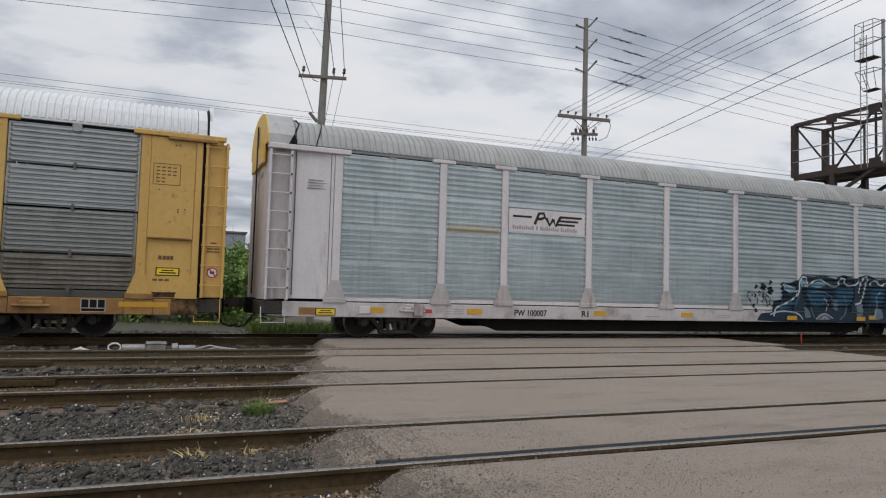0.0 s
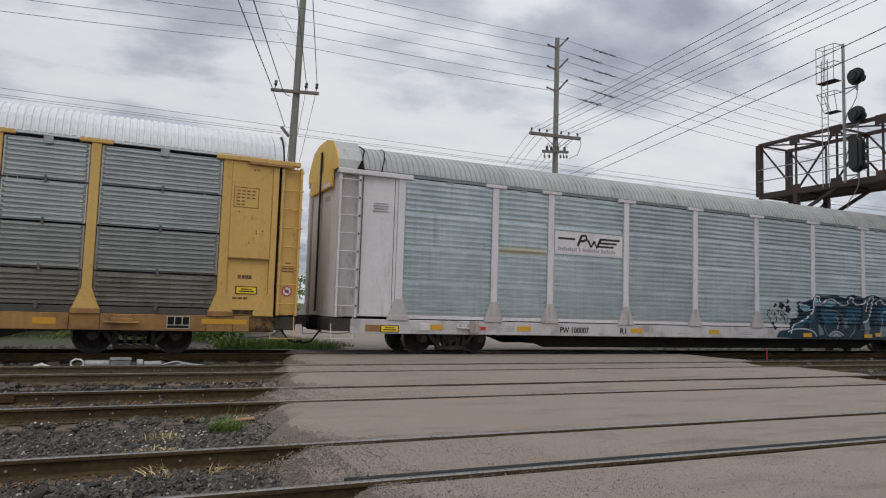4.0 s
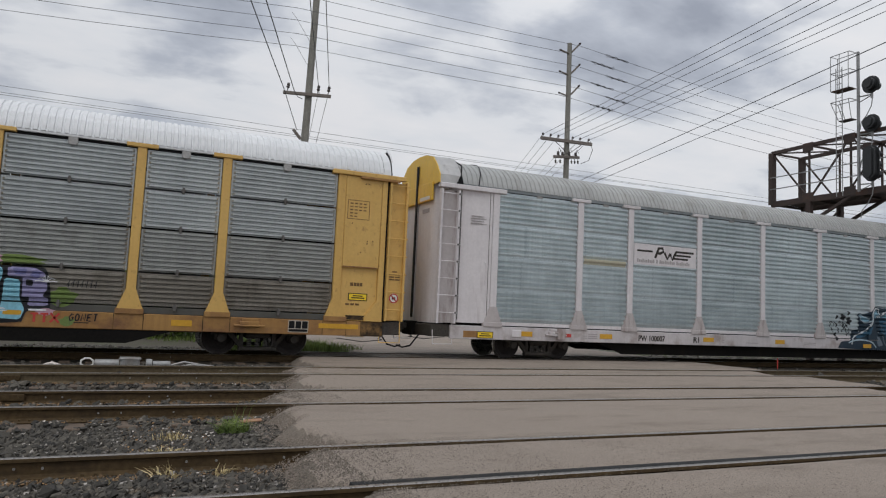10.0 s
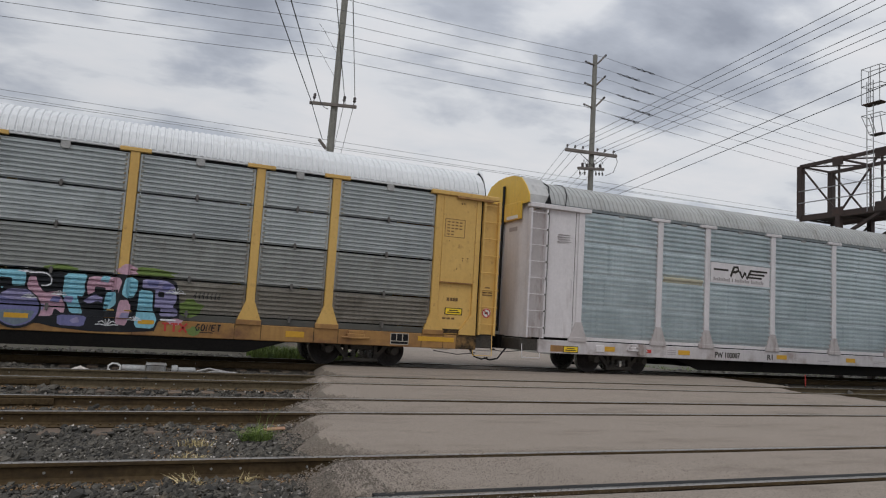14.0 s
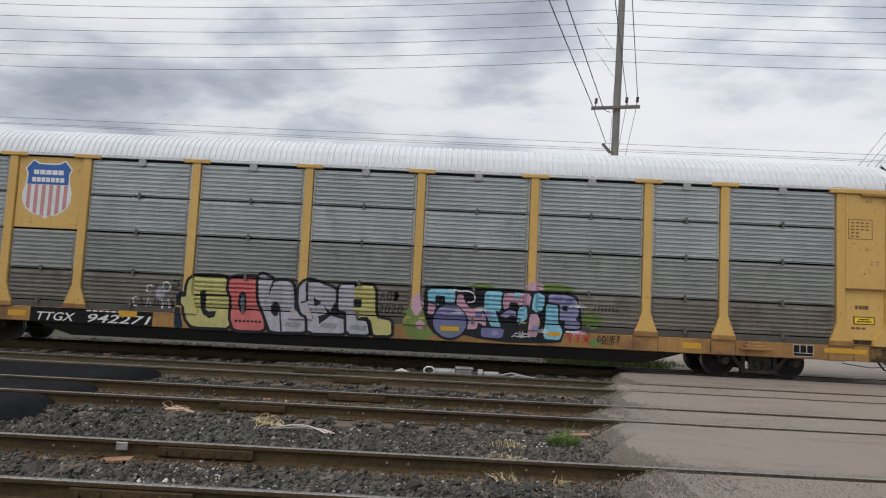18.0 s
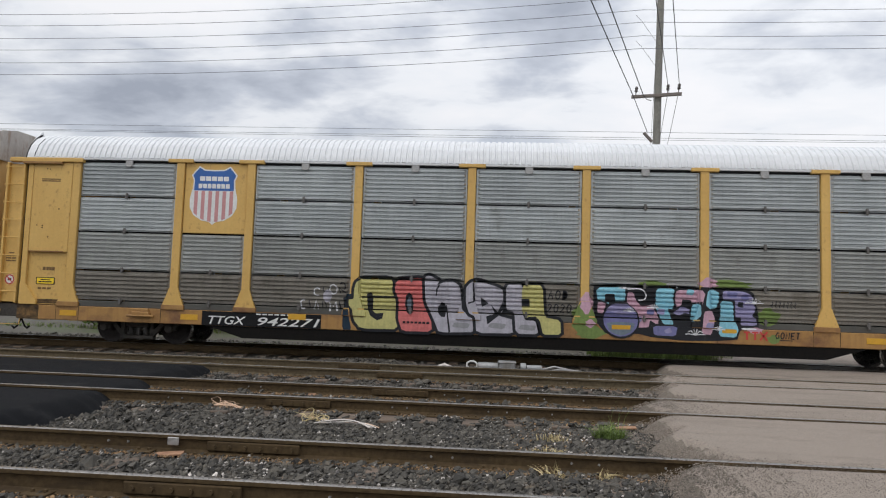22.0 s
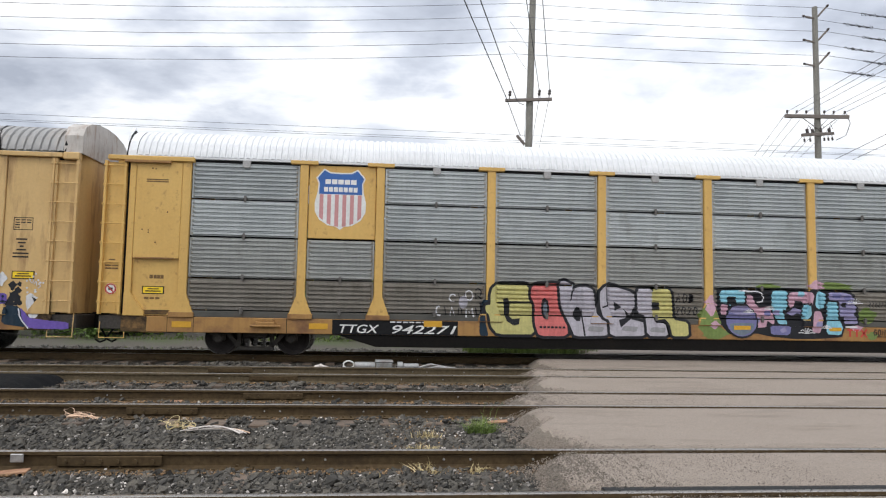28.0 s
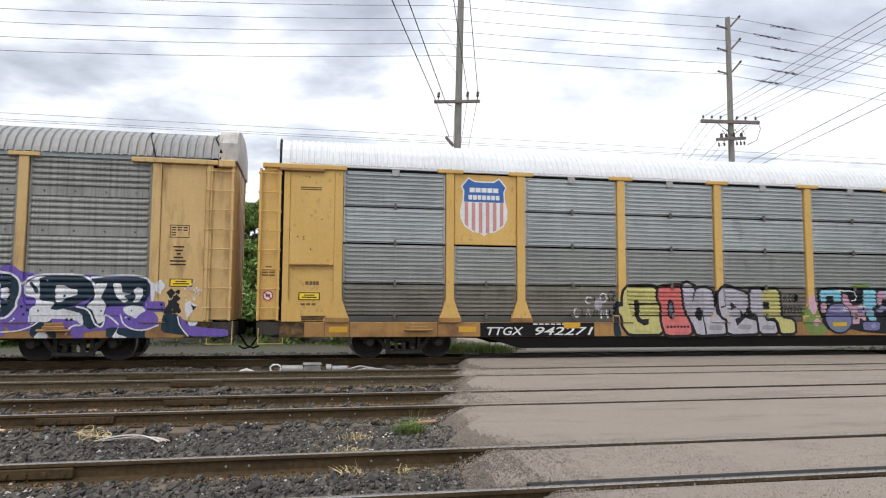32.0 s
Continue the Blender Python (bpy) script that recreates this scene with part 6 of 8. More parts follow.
    paint("graffiti_ground", [rounded([(1.67, 1.92), (2.43, 1.96), (2.97, 1.93), (3.64, 1.95), (4.34, 1.93), (4.82, 1.93), (5.35, 1.94), (5.53, 1.81), (5.63, 1.31), (5.61, 1.01), (5.18, 0.91), (5.13, 0.68), (4.57, 0.63), (3.84, 0.61), (3.1, 0.67), (2.73, 0.75), (2.4, 0.67), (1.98, 0.72), (1.79, 0.94), (1.67, 1.31)], 1)], SPRAY_BLACK, car, kind, 1, "black spray-painted ground")
    shapes = (
        (SPRAY_CYAN, [(1.73, 1.85), (2.43, 1.88), (2.47, 1.53), (2.2, 1.52), (2.19, 1.7), (1.95, 1.7), (1.96, 1.49), (2.06, 1.48), (1.92, 1.32), (1.8, 1.36)]),
        (SPRAY_PINK, [(1.78, 1.5), (1.95, 1.47), (1.98, 1.43), (1.91, 1.21), (1.77, 1.22)]),
        (SPRAY_PINK, [(2.51, 1.76), (2.64, 1.75), (2.71, 1.55), (2.84, 1.41), (3.12, 1.47), (3.27, 1.24), (3.24, 0.96), (3.05, 1.09), (3.02, 0.91), (2.74, 0.89), (2.75, 1.17), (2.61, 1.35), (2.48, 1.53)]),
        (SPRAY_CYAN, [(3.19, 1.87), (3.64, 1.88), (3.65, 1.63), (3.59, 1.37), (3.46, 1.39), (3.63, 0.98), (3.37, 0.99), (3.24, 1.29), (3.18, 1.38)]),
        (SPRAY_PINK, [(3.68, 1.84), (4.29, 1.86), (4.36, 1.76), (4.31, 1.57), (4.26, 1.24), (4.05, 1.26), (4.03, 1.61), (3.81, 1.62), (3.82, 1.46), (3.69, 1.4), (3.64, 1.63)]),
        (SPRAY_LILAC, [(3.59, 1.28), (3.82, 1.45), (4.04, 1.36), (4.05, 1.24), (3.89, 1.3), (3.73, 1.22)]),
        (SPRAY_CYAN, [(4.05, 1.5), (4.25, 1.53), (4.27, 1.24), (4.1, 1.09), (4.01, 1.1)]),
        (SPRAY_DEEPLILAC, [(3.12, 0.95), (3.71, 0.95), (3.66, 0.71), (3.14, 0.72)]),
        (SPRAY_CYAN, [(4.42, 1.84), (4.55, 1.89), (4.69, 1.81), (4.69, 1.61), (4.62, 1.42), (4.49, 1.39), (4.37, 1.48)]),
        (SPRAY_PINK, [(4.33, 1.34), (4.51, 1.36), (4.59, 1.21), (4.52, 0.77), (4.28, 0.8)]),
        (SPRAY_LILAC, [(4.78, 1.86), (5.28, 1.86), (5.49, 1.75), (5.56, 1.42), (5.47, 1.25), (5.59, 1.2), (5.59, 1.04), (5.2, 1.03), (5.23, 1.22), (5.06, 1.22), (5.05, 1.57), (4.79, 1.64)]),
        (SPRAY_CYAN, [(4.73, 1.61), (5.03, 1.59), (5.04, 1.19), (5.16, 0.95), (5.09, 0.73), (4.68, 0.75), (4.73, 1.26)]),
    )
    for k, (m, pts) in enumerate(shapes):
        paint("graffiti_edge", [grown(pts, 0.045)], SPRAY_BLACK, car, kind, 2 + 0.3 * k)
        paint("graffiti_fill", [rounded(pts, 1)], m, car, kind, 2.15 + 0.3 * k, "light spray-painted letter shape")
    small = (
        (SPRAY_BLACK, [(5.14, 1.6), (5.27, 1.59), (5.27, 1.46), (5.14, 1.47)]),
        (SPRAY_BLACK, [(1.95, 1.69), (2.19, 1.69), (2.19, 1.51), (1.96, 1.51)]),
        (SPRAY_BLACK, [(3.81, 1.62), (4.03, 1.61), (4.03, 1.46), (3.82, 1.46)]),
        (SPRAY_BLACK, [(2.69, 1.85), (2.92, 1.84), (2.94, 1.6), (2.72, 1.59)]),
        (SPRAY_WHITE, [(5.23, 0.97), (5.57, 0.97), (5.57, 0.93), (5.23, 0.93)]),
        (M_GOLD, [(4.77, 0.93), (5.11, 0.93), (5.11, 0.83), (4.76, 0.83)]),
        (SPRAY_DEEPLILAC, [(4.87, 1.83), (5.14, 1.83), (5.12, 1.7), (4.92, 1.7)]),
        (SPRAY_LILAC, [(3.37, 0.84), (3.53, 0.93), (3.58, 0.8), (3.44, 0.77)]),
    )
    for k, (m, pts) in enumerate(small):
        paint("graffiti_fill", [rounded(pts, 1)], m, car, kind, 5.9 + 0.04 * k)
    paint("graffiti_line", [stroke(curve([(2.50, 1.83), (2.82, 1.86), (2.95, 1.74), (2.94, 1.58), (2.76, 1.56)]), 0.03)], SPRAY_WHITE, car, kind, 6.3)
    for k, (x, z) in enumerate(((3.30, 1.30), (3.05, 1.28), (4.0, 1.80), (4.46, 1.0), (5.3, 1.72), (4.9, 1.02), (2.75, 1.10))):
        paint("graffiti_fill", [rounded([(x - 0.10, z - 0.05), (x + 0.08, z - 0.08), (x + 0.11, z + 0.06), (x - 0.05, z + 0.07)], 1)], (SPRAY_LILAC, SPRAY_DEEPLILAC, SPRAY_CYAN)[k % 3], car, kind, 6.35 + 0.05 * k, "small patch of sprayed colour")
    paint("graffiti_fill", [ring(2.34, 1.05, 0.46, 0.44, 24)], SPRAY_BLACK, car, kind, 6.8)
    paint("graffiti_fill", [ring(2.34, 1.06, 0.42, 0.40, 24)], SPRAY_DEEPLILAC, car, kind, 7.1, "lilac spray-painted disc")
    paint("graffiti_fill", [rounded([(1.96, 1.30), (2.16, 1.46), (2.52, 1.46), (2.70, 1.26), (2.34, 1.20)], 1)], SPRAY_LILAC, car, kind, 7.2)
    paint("graffiti_fill", [rounded([(1.98, 0.98), (2.30, 1.02), (2.70, 1.0), (2.6, 0.78), (2.34, 0.67), (2.1, 0.76)], 1)], SPRAY_SLATE, car, kind, 7.25)
    paint("graffiti_fill", [[(2.12, 0.94), (2.58, 0.94), (2.57, 0.84), (2.12, 0.83)]], M_GOLD, car, kind, 7.4)
    part("reflector", REFLECTOR, car, "amber reflector strip", pose(-5.78, -1.536, 0.86))
    star = 8
    for x, z, q in ((4.13, 0.76, 0.24), (4.68, 0.90, 0.16), (5.52, 1.56, 0.22), (2.43, 1.84, 0.15), (3.12, 1.38, 0.15), (2.55, 1.28, 0.15)):
        for k in range(6):
            a = math.pi * (0.05 + 0.18 * k)
            paint("graffiti_star", [stroke([(x, z), (x + 0.6 * q * math.cos(a), z + 0.65 * q * math.sin(a)), (x + q * math.cos(a), z + 0.4 * q * math.sin(a))], 0.022)], SPRAY_WHITE, car, kind, star)
            star += 0.1
    for k in range(7):
        x = 5.92 + 0.09 * k
        paint("tag_stroke", [stroke([(x, 1.52 + 0.02 * (k % 3)), (x + 0.05, 1.64), (x + 0.03, 1.48)], 0.02)], SPRAY_BLACK, car, kind, 1, "thin spray-painted tag")
    paint("tag_stroke", [rect(6.12, 6.42, 0.69, 0.71)], SPRAY_BLACK, car, kind, 1)


def paint_white_car():
    car, kind = white_car, "pale"
    board = part("name_board", Geo().box(-7.04, -4.49, -1.530, -1.512, 3.06, 3.72, 0.004).mesh("name_board", M_PINK), car, "white painted board with dark strokes")
    y0, y1 = -1.534, -1.5295
    for pts in (stroke([(-6.92, 3.50), (-6.30, 3.50)], 0.06), stroke([(-6.20, 3.30), (-6.06, 3.62), (-5.90, 3.63), (-5.86, 3.52), (-6.0, 3.46), (-6.10, 3.46)], 0.085),
                stroke([(-5.82, 3.50), (-5.70, 3.30), (-5.58, 3.48)], 0.085), stroke([(-5.58, 3.48), (-5.50, 3.28), (-5.34, 3.55)], 0.085),
                stroke([(-5.36, 3.555), (-4.60, 3.555)], 0.065), stroke([(-5.40, 3.44), (-4.72, 3.44)], 0.06), stroke([(-5.46, 3.33), (-4.84, 3.33)], 0.06)):
        part("board_stroke", Geo().prism(pts, y0, y1, "y").mesh("board_stroke", M_INK), board)
    x = -6.92
    for n in (10, 1, 9, 8):
        for k in range(n):
            part("board_letter", Geo().box(x, x + 0.052, y0, y1, 3.13, 3.13 + (0.085 if k % 3 else 0.115)).mesh("board_letter", M_GREYINK), board)
            x += 0.071
        x += 0.06
    for text, x, ww in (("PW 100007", -6.80, 1.06), ("R1", -4.55, 0.24)):
        part("lettering", lettering("lettering", text, 0.17, M_INK, ww), car, "dark lettering", pose(x, -1.530, 0.66))
    part("placard", PLACARD, car, "yellow warning placard", pose(-12.22, -1.527, 0.70))
    part("sill_box", Geo().box(-11.35, -11.05, -1.56, -1.52, 0.66, 0.86, 0.012).mesh("sill_box", M_PINK), car)
    part("brake_bracket", Geo().box(-9.86, -9.60, -1.66, -1.52, 0.62, 0.95, 0.015).box(-9.95, -9.55, -1.64, -1.54, 0.80, 0.86, 0.01).mesh("brake_bracket", M_PINK_DIRTY), car)
    part("red_tag", Geo().box(-9.55, -9.32, -1.535, -1.526, 0.70, 0.80, 0.002).mesh("red_tag", M_SIGNRED), car, "faded red tag")
    for x0, n, wd in ((-8.7, 3, 0.32), (-8.25, 3, 0.30), (-10.4 + 1.75, 0, 0.2), (-3.3, 2, 0.1), (-2.2, 1, 0.55), (0.6, 2, 0.6), (-8.95, 2, 0.2)):
        for k in range(n):
            part("stencil_bar", Geo().box(x0, x0 + wd, -1.5295, -1.5245, 0.68 + 0.06 * k, 0.705 + 0.06 * k).mesh("stencil_bar", M_GREYINK), car)
    for k in range(4):
        part("stencil_bar", Geo().box(-12.80 + 0.03 * (k % 2), -12.30 - 0.08 * (k % 2), -1.518, -1.48, 3.82 + 0.07 * k, 3.829 + 0.07 * k).mesh("stencil_bar", M_GREYINK), car)
    part("rust_patch", Geo().box(-12.9, -12.45, -1.53, -1.524, 0.62, 0.80).mesh("rust_patch", M_YELLOW_RUST), car)
    paint("old_stripe", [rect(-8.92, -7.34, 2.92, 3.10)], plain("faded_cream_paint", (0.45, 0.42, 0.32), 0.6), car, kind, 0, "faded cream stripe")
    for k, (x, z, q) in enumerate(((2.08, 1.42, 0.3), (2.35, 1.40, 1.4), (2.58, 1.44, 2.2), (2.78, 1.40, 0.9), (2.88, 1.30, 2.9))):
        pts = [(x + 0.11 * math.cos(a + q), z + 0.15 * math.sin(a)) for a in np.linspace(0, 4.9, 8)] + [(x + 0.02, z - 0.24)]
        paint("tag_stroke", [stroke(curve(pts), 0.036)], SPRAY_BLACK, car, kind, 0.1 * k, "thin spray-painted tag")
    for k, (x, z, a, b) in enumerate(((2.35, 1.74, 0.07, 0.08), (2.68, 1.74, 0.14, 0.13), (3.0, 1.62, 0.14, 0.15), (3.0, 1.90, 0.07, 0.09), (2.25, 1.10, 0.07, 0.08), (2.33, 0.95, 0.08, 0.08))):
        paint("tag_spray", [rounded(ring(x, z, a, b, 7), 1)], SPRAY_BLACK, car, kind, 0.1 * k)

    def up(pts, dx=0.0):
        return [(x + dx, 0.57 + (z - 0.57) * 0.74) for x, z in pts]

    ground = [(2.35, 0.58), (2.54, 0.95), (3.07, 1.0), (3.12, 1.5), (3.55, 1.62), (3.48, 2.42), (3.8, 2.36), (4.25, 2.5), (4.44, 2.78), (5.0, 2.72), (5.6, 2.8), (6.12, 2.64), (6.49, 2.88), (7.12, 2.7), (7.7, 2.93), (8.4, 2.7), (9.0, 2.8), (9.6, 2.6), (10.3, 2.75), (10.9, 2.2), (10.8, 0.58)]
    paint("graffiti_ground", [rounded(up(ground), 1)], SPRAY_NAVY, car, kind, 1, "dark blue spray-painted ground")
    lights = ((SPRAY_SKY, [(3.59, 2.32), (3.8, 2.2), (4.23, 2.08), (3.9, 1.93), (3.68, 2.08)]), (SPRAY_SKY, [(4.8, 2.29), (5.33, 2.52), (5.7, 2.32), (5.22, 2.18)]), (SPRAY_SKY, [(4.33, 2.47), (4.59, 2.64), (4.68, 2.34), (4.4, 2.17)]),
              (SPRAY_DEEP, [(3.31, 1.22), (4.09, 1.58), (4.33, 1.81), (4.19, 1.35), (3.51, 1.12)]), (SPRAY_DEEP, [(4.7, 2.1), (5.3, 2.1), (5.8, 1.7), (5.2, 1.2), (4.8, 1.5)]), (SPRAY_DEEP, [(6.1, 2.2), (7.1, 2.2), (6.9, 1.5), (6.2, 1.3)]),
              (SPRAY_SLATE, [(6.0, 1.7), (6.25, 1.6), (6.2, 1.1), (6.0, 1.2)]), (SPRAY_SLATE, [(7.1, 1.4), (7.5, 1.5), (7.5, 0.9), (7.2, 0.8)]), (SPRAY_SLATE, [(5.1, 0.68), (5.35, 0.98), (5.62, 1.0), (5.9, 0.7)]), (SPRAY_DEEP, [(7.9, 2.2), (8.7, 2.3), (8.6, 1.5), (8.0, 1.4)]),
              (SPRAY_SLATE, [(4.5, 1.3), (4.75, 1.2), (4.9, 0.8), (4.6, 0.75)]), (SPRAY_SLATE, [(8.1, 1.2), (8.5, 1.3), (8.6, 0.8), (8.2, 0.7)]), (SPRAY_SKY, [(9.0, 2.4), (9.6, 2.3), (9.5, 2.0), (9.1, 2.1)]))
    for k, (m, pts) in enumerate(lights):
        paint("graffiti_fill", [rounded(up(pts), 1)], m, car, kind, 2 + 0.15 * k, "blue spray-painted light")
    lines = ((0.06, SPRAY_ICE, [(3.12, 0.82), (3.22, 1.21), (3.61, 1.38), (4.09, 1.65), (4.33, 2.01), (4.28, 2.41), (4.44, 2.68), (4.65, 2.7), (4.75, 2.4), (4.59, 2.24)]),
             (0.05, SPRAY_PALEBLUE, [(4.33, 2.06), (3.9, 1.89), (3.65, 2.08), (3.56, 2.37), (3.8, 2.23), (4.19, 2.11)]),
             (0.06, SPRAY_ICE, [(4.7, 2.24), (5.07, 2.53), (5.43, 2.62), (5.75, 2.33), (6.22, 2.26), (6.33, 2.65), (6.54, 2.74), (6.64, 2.3), (7.12, 2.39), (7.29, 2.63)]),
             (0.07, SPRAY_ICE, [(7.06, 1.45), (7.46, 1.58), (7.64, 2.38), (7.82, 2.8), (7.58, 2.81), (7.41, 2.47), (7.23, 2.01)]),
             (0.06, SPRAY_ICE, [(7.88, 2.4), (8.05, 2.65), (8.29, 2.61), (8.52, 2.35), (8.76, 2.6), (9.05, 2.51), (9.3, 2.6), (9.5, 2.2)]),
             (0.04, SPRAY_SLATE, [(4.91, 1.95), (5.43, 2.04), (5.96, 1.81), (5.96, 1.39), (6.28, 1.19)]), (0.05, SPRAY_PALEBLUE, [(2.95, 0.9), (3.31, 1.05), (3.8, 1.07), (4.28, 0.98), (4.49, 0.7)]),
             (0.04, SPRAY_SILVER, [(5.12, 0.72), (5.33, 0.94), (5.64, 1.0), (5.96, 0.75)]), (0.04, SPRAY_SILVER, [(5.40, 0.70), (5.55, 0.86), (5.7, 0.7)]), (0.05, SPRAY_SLATE, [(6.3, 0.7), (6.6, 1.0), (6.7, 1.5), (6.5, 1.9)]),
             (0.04, SPRAY_SLATE, [(4.75, 1.9), (5.0, 1.5), (4.9, 1.1), (5.05, 0.8)]), (0.045, SPRAY_SILVER, [(5.55, 1.75), (5.75, 1.4), (5.62, 1.1)]), (0.04, SPRAY_PALEBLUE, [(8.0, 0.75), (8.3, 1.3), (8.2, 1.9), (8.5, 2.1)]), (0.05, SPRAY_SILVER, [(8.8, 0.8), (9.0, 1.4), (9.4, 1.6), (9.6, 2.2)]))
    for k, (w, m, pts) in enumerate(lines):
        paint("graffiti_line", [stroke(curve(up(pts)), w)], m, car, kind, 4.5 + 0.15 * k, "pale painted outline")
    for x in (3.95, 7.35):
        part("reflector", REFLECTOR, car, "amber reflector strip", pose(x, -1.556, 0.71))


def paint_tan_car():
    car, kind = tan_car, "tan"
    # purple and black letters with white edges, running over the corner sheet
    paint("graffiti_ground", [[(7.0, 0.62), (8.85, 0.62), (8.85, 2.2), (7.0, 2.1)]], SPRAY_PURPLE, car, kind, 0, "purple spray-painted ground")
    for k, (pts, w) in enumerate((([(8.75, 1.92), (8.2, 1.98), (7.9, 1.7), (8.1, 1.2), (8.8, 1.15)], 0.24), ([(7.0, 1.75), (7.4, 1.92), (7.7, 1.6), (7.2, 1.0)], 0.22))):
        paint("graffiti_edge", [stroke(curve(pts), w + 0.14)], SPRAY_WHITE, car, kind, 0.4 + 0.2 * k, "white spray-painted edge")
        paint("graffiti_fill", [stroke(curve(pts), w)], SPRAY_NAVY, car, kind, 0.5 + 0.2 * k, "black spray-painted letter stroke")
    shapes = (
        (SPRAY_PURPLE, [(8.71, 2.24), (8.94, 2.27), (9.14, 2.1), (9.42, 2.06), (10.46, 2.05), (11.78, 2.02), (11.94, 1.87), (11.96, 1.46), (11.84, 1.35), (12.14, 1.08), (12.16, 0.88), (11.91, 0.77), (10.52, 0.73), (10.52, 0.58), (10.29, 0.58), (10.24, 0.73), (8.78, 0.74)]),
        (SPRAY_NAVY, [(11, 0.83), (11.88, 0.78), (11.85, 0.64), (11.89, 0.58), (11.55, 0.58), (11.01, 0.58)]),
        (SPRAY_NAVY, [(9.54, 1.13), (9.79, 1.09), (9.97, 0.58), (9.83, 0.58), (9.66, 0.81), (9.46, 0.58), (9.37, 0.69)]),
        (SPRAY_NAVY, [(12.25, 1.15), (12.58, 1.14), (12.8, 0.63), (12.2, 0.71)]),
        (SPRAY_PURPLE, [(12.59, 1.13), (12.83, 0.86), (13.21, 0.81), (13.73, 0.77), (13.74, 0.6), (12.84, 0.61), (12.68, 0.82)]),
        (SPRAY_PURPLE, [(11.88, 1.43), (12.28, 1.44), (12.29, 1.19), (11.89, 1.18)]),
        (SPRAY_NAVY, [(8.72, 2.05), (8.95, 2.02), (9.11, 1.89), (9.15, 1.65), (9.05, 1.38), (9.07, 1.31), (8.89, 1.08), (8.77, 1.06)]),
        (SPRAY_WHITE, [(8.73, 1.71), (8.87, 1.74), (8.94, 1.59), (8.85, 1.43), (8.75, 1.48)]),
        (SPRAY_WHITE, [(9.19, 1.8), (9.5, 2), (9.86, 1.99), (9.89, 1.4), (10.11, 1.36), (10.05, 1.23), (10.47, 1.14), (10.52, 0.85), (10.33, 0.99), (9.83, 1.03), (9.77, 0.95), (9.36, 0.9), (9.34, 1.23), (9.49, 1.36), (9.45, 1.51), (9.22, 1.55)]),
        (SPRAY_NAVY, [(9.52, 1.99), (10.42, 2.02), (10.63, 1.89), (10.71, 1.69), (10.65, 1.51), (10.27, 1.31), (9.94, 1.22), (9.78, 1.24), (9.89, 1.4), (9.55, 1.44), (9.55, 1.61)]),
        (SPRAY_NAVY, [(10.05, 1.24), (10.33, 1.3), (10.62, 1.23), (10.74, 1.08), (10.84, 0.85), (10.64, 0.77), (10.51, 0.91), (10.46, 1.16)]),
        (SPRAY_WHITE, [(9.87, 1.79), (10.09, 1.79), (10.16, 1.72), (10.36, 1.69), (10.34, 1.57), (10.1, 1.49), (10.01, 1.4), (9.89, 1.41)]),
        (SPRAY_NAVY, [(9.31, 1.85), (9.37, 1.87), (9.54, 1.66), (9.48, 1.58)]),
        (SPRAY_NAVY, [(10.61, 1.96), (11.78, 2), (11.93, 1.83), (11.95, 1.61), (11.8, 1.38), (11.72, 1.25), (11.51, 1.34), (10.98, 1.32), (10.94, 1.08), (10.99, 0.93), (10.88, 0.84), (10.73, 0.98), (10.49, 1.31), (10.65, 1.49), (10.72, 1.73)]),
        (SPRAY_WHITE, [(10.71, 1.84), (11.01, 1.85), (10.85, 1.52), (10.99, 1.34), (10.93, 1.12), (10.93, 0.96), (10.83, 0.9), (10.75, 1.04), (10.69, 1.22), (10.54, 1.3), (10.73, 1.49)]),
        (SPRAY_WHITE, [(11.1, 1.85), (11.29, 1.85), (11.32, 1.64), (11.54, 1.61), (11.35, 1.56), (11.47, 1.45), (11.36, 1.39), (11.18, 1.55)]),
        (SPRAY_WHITE, [(11.56, 1.7), (11.66, 1.77), (11.77, 1.72), (11.78, 1.57), (11.69, 1.41), (11.55, 1.41), (11.63, 1.52)]),
        (SPRAY_WHITE, [(11.35, 1.29), (11.55, 1.34), (11.8, 1.3), (11.87, 1.21), (11.73, 1.13), (11.65, 1.03), (11.52, 1.06), (11.37, 1.18)]),
        (SPRAY_PURPLE, [(11.4, 1.1), (11.56, 1.08), (11.65, 0.95), (11.49, 0.93)]),
        (SPRAY_WHITE, [(9.66, 0.82), (9.8, 0.58), (9.45, 0.58)]),
        (SPRAY_WHITE, [(11.3, 0.91), (11.22, 0.68), (11.5, 0.58), (11.13, 0.58), (11.25, 0.78)]),
        (SPRAY_WHITE, [(11.95, 1.9), (12.07, 1.84), (12.15, 1.97), (12.29, 1.79), (12.19, 1.68), (12.17, 1.58), (12.05, 1.7), (12.03, 1.46), (11.96, 1.52)]),
        (SPRAY_WHITE, [(12.72, 1.39), (12.83, 1.46), (12.94, 1.37), (13.09, 1.33), (13.1, 1.13), (13, 0.86), (12.83, 0.86), (12.73, 1.17)]),
        (SPRAY_BLACK, [(12.85, 1.37), (12.96, 1.31), (13.08, 1.38), (13.03, 1.25), (13.07, 1.15), (12.97, 1.2), (12.92, 1.14), (12.9, 1.28)]),
    )
    for k, (m, pts) in enumerate(shapes):
        paint("graffiti_fill", [rounded(pts, 1)], m, car, kind, 1 + 0.2 * k, "spray-painted letter shape")
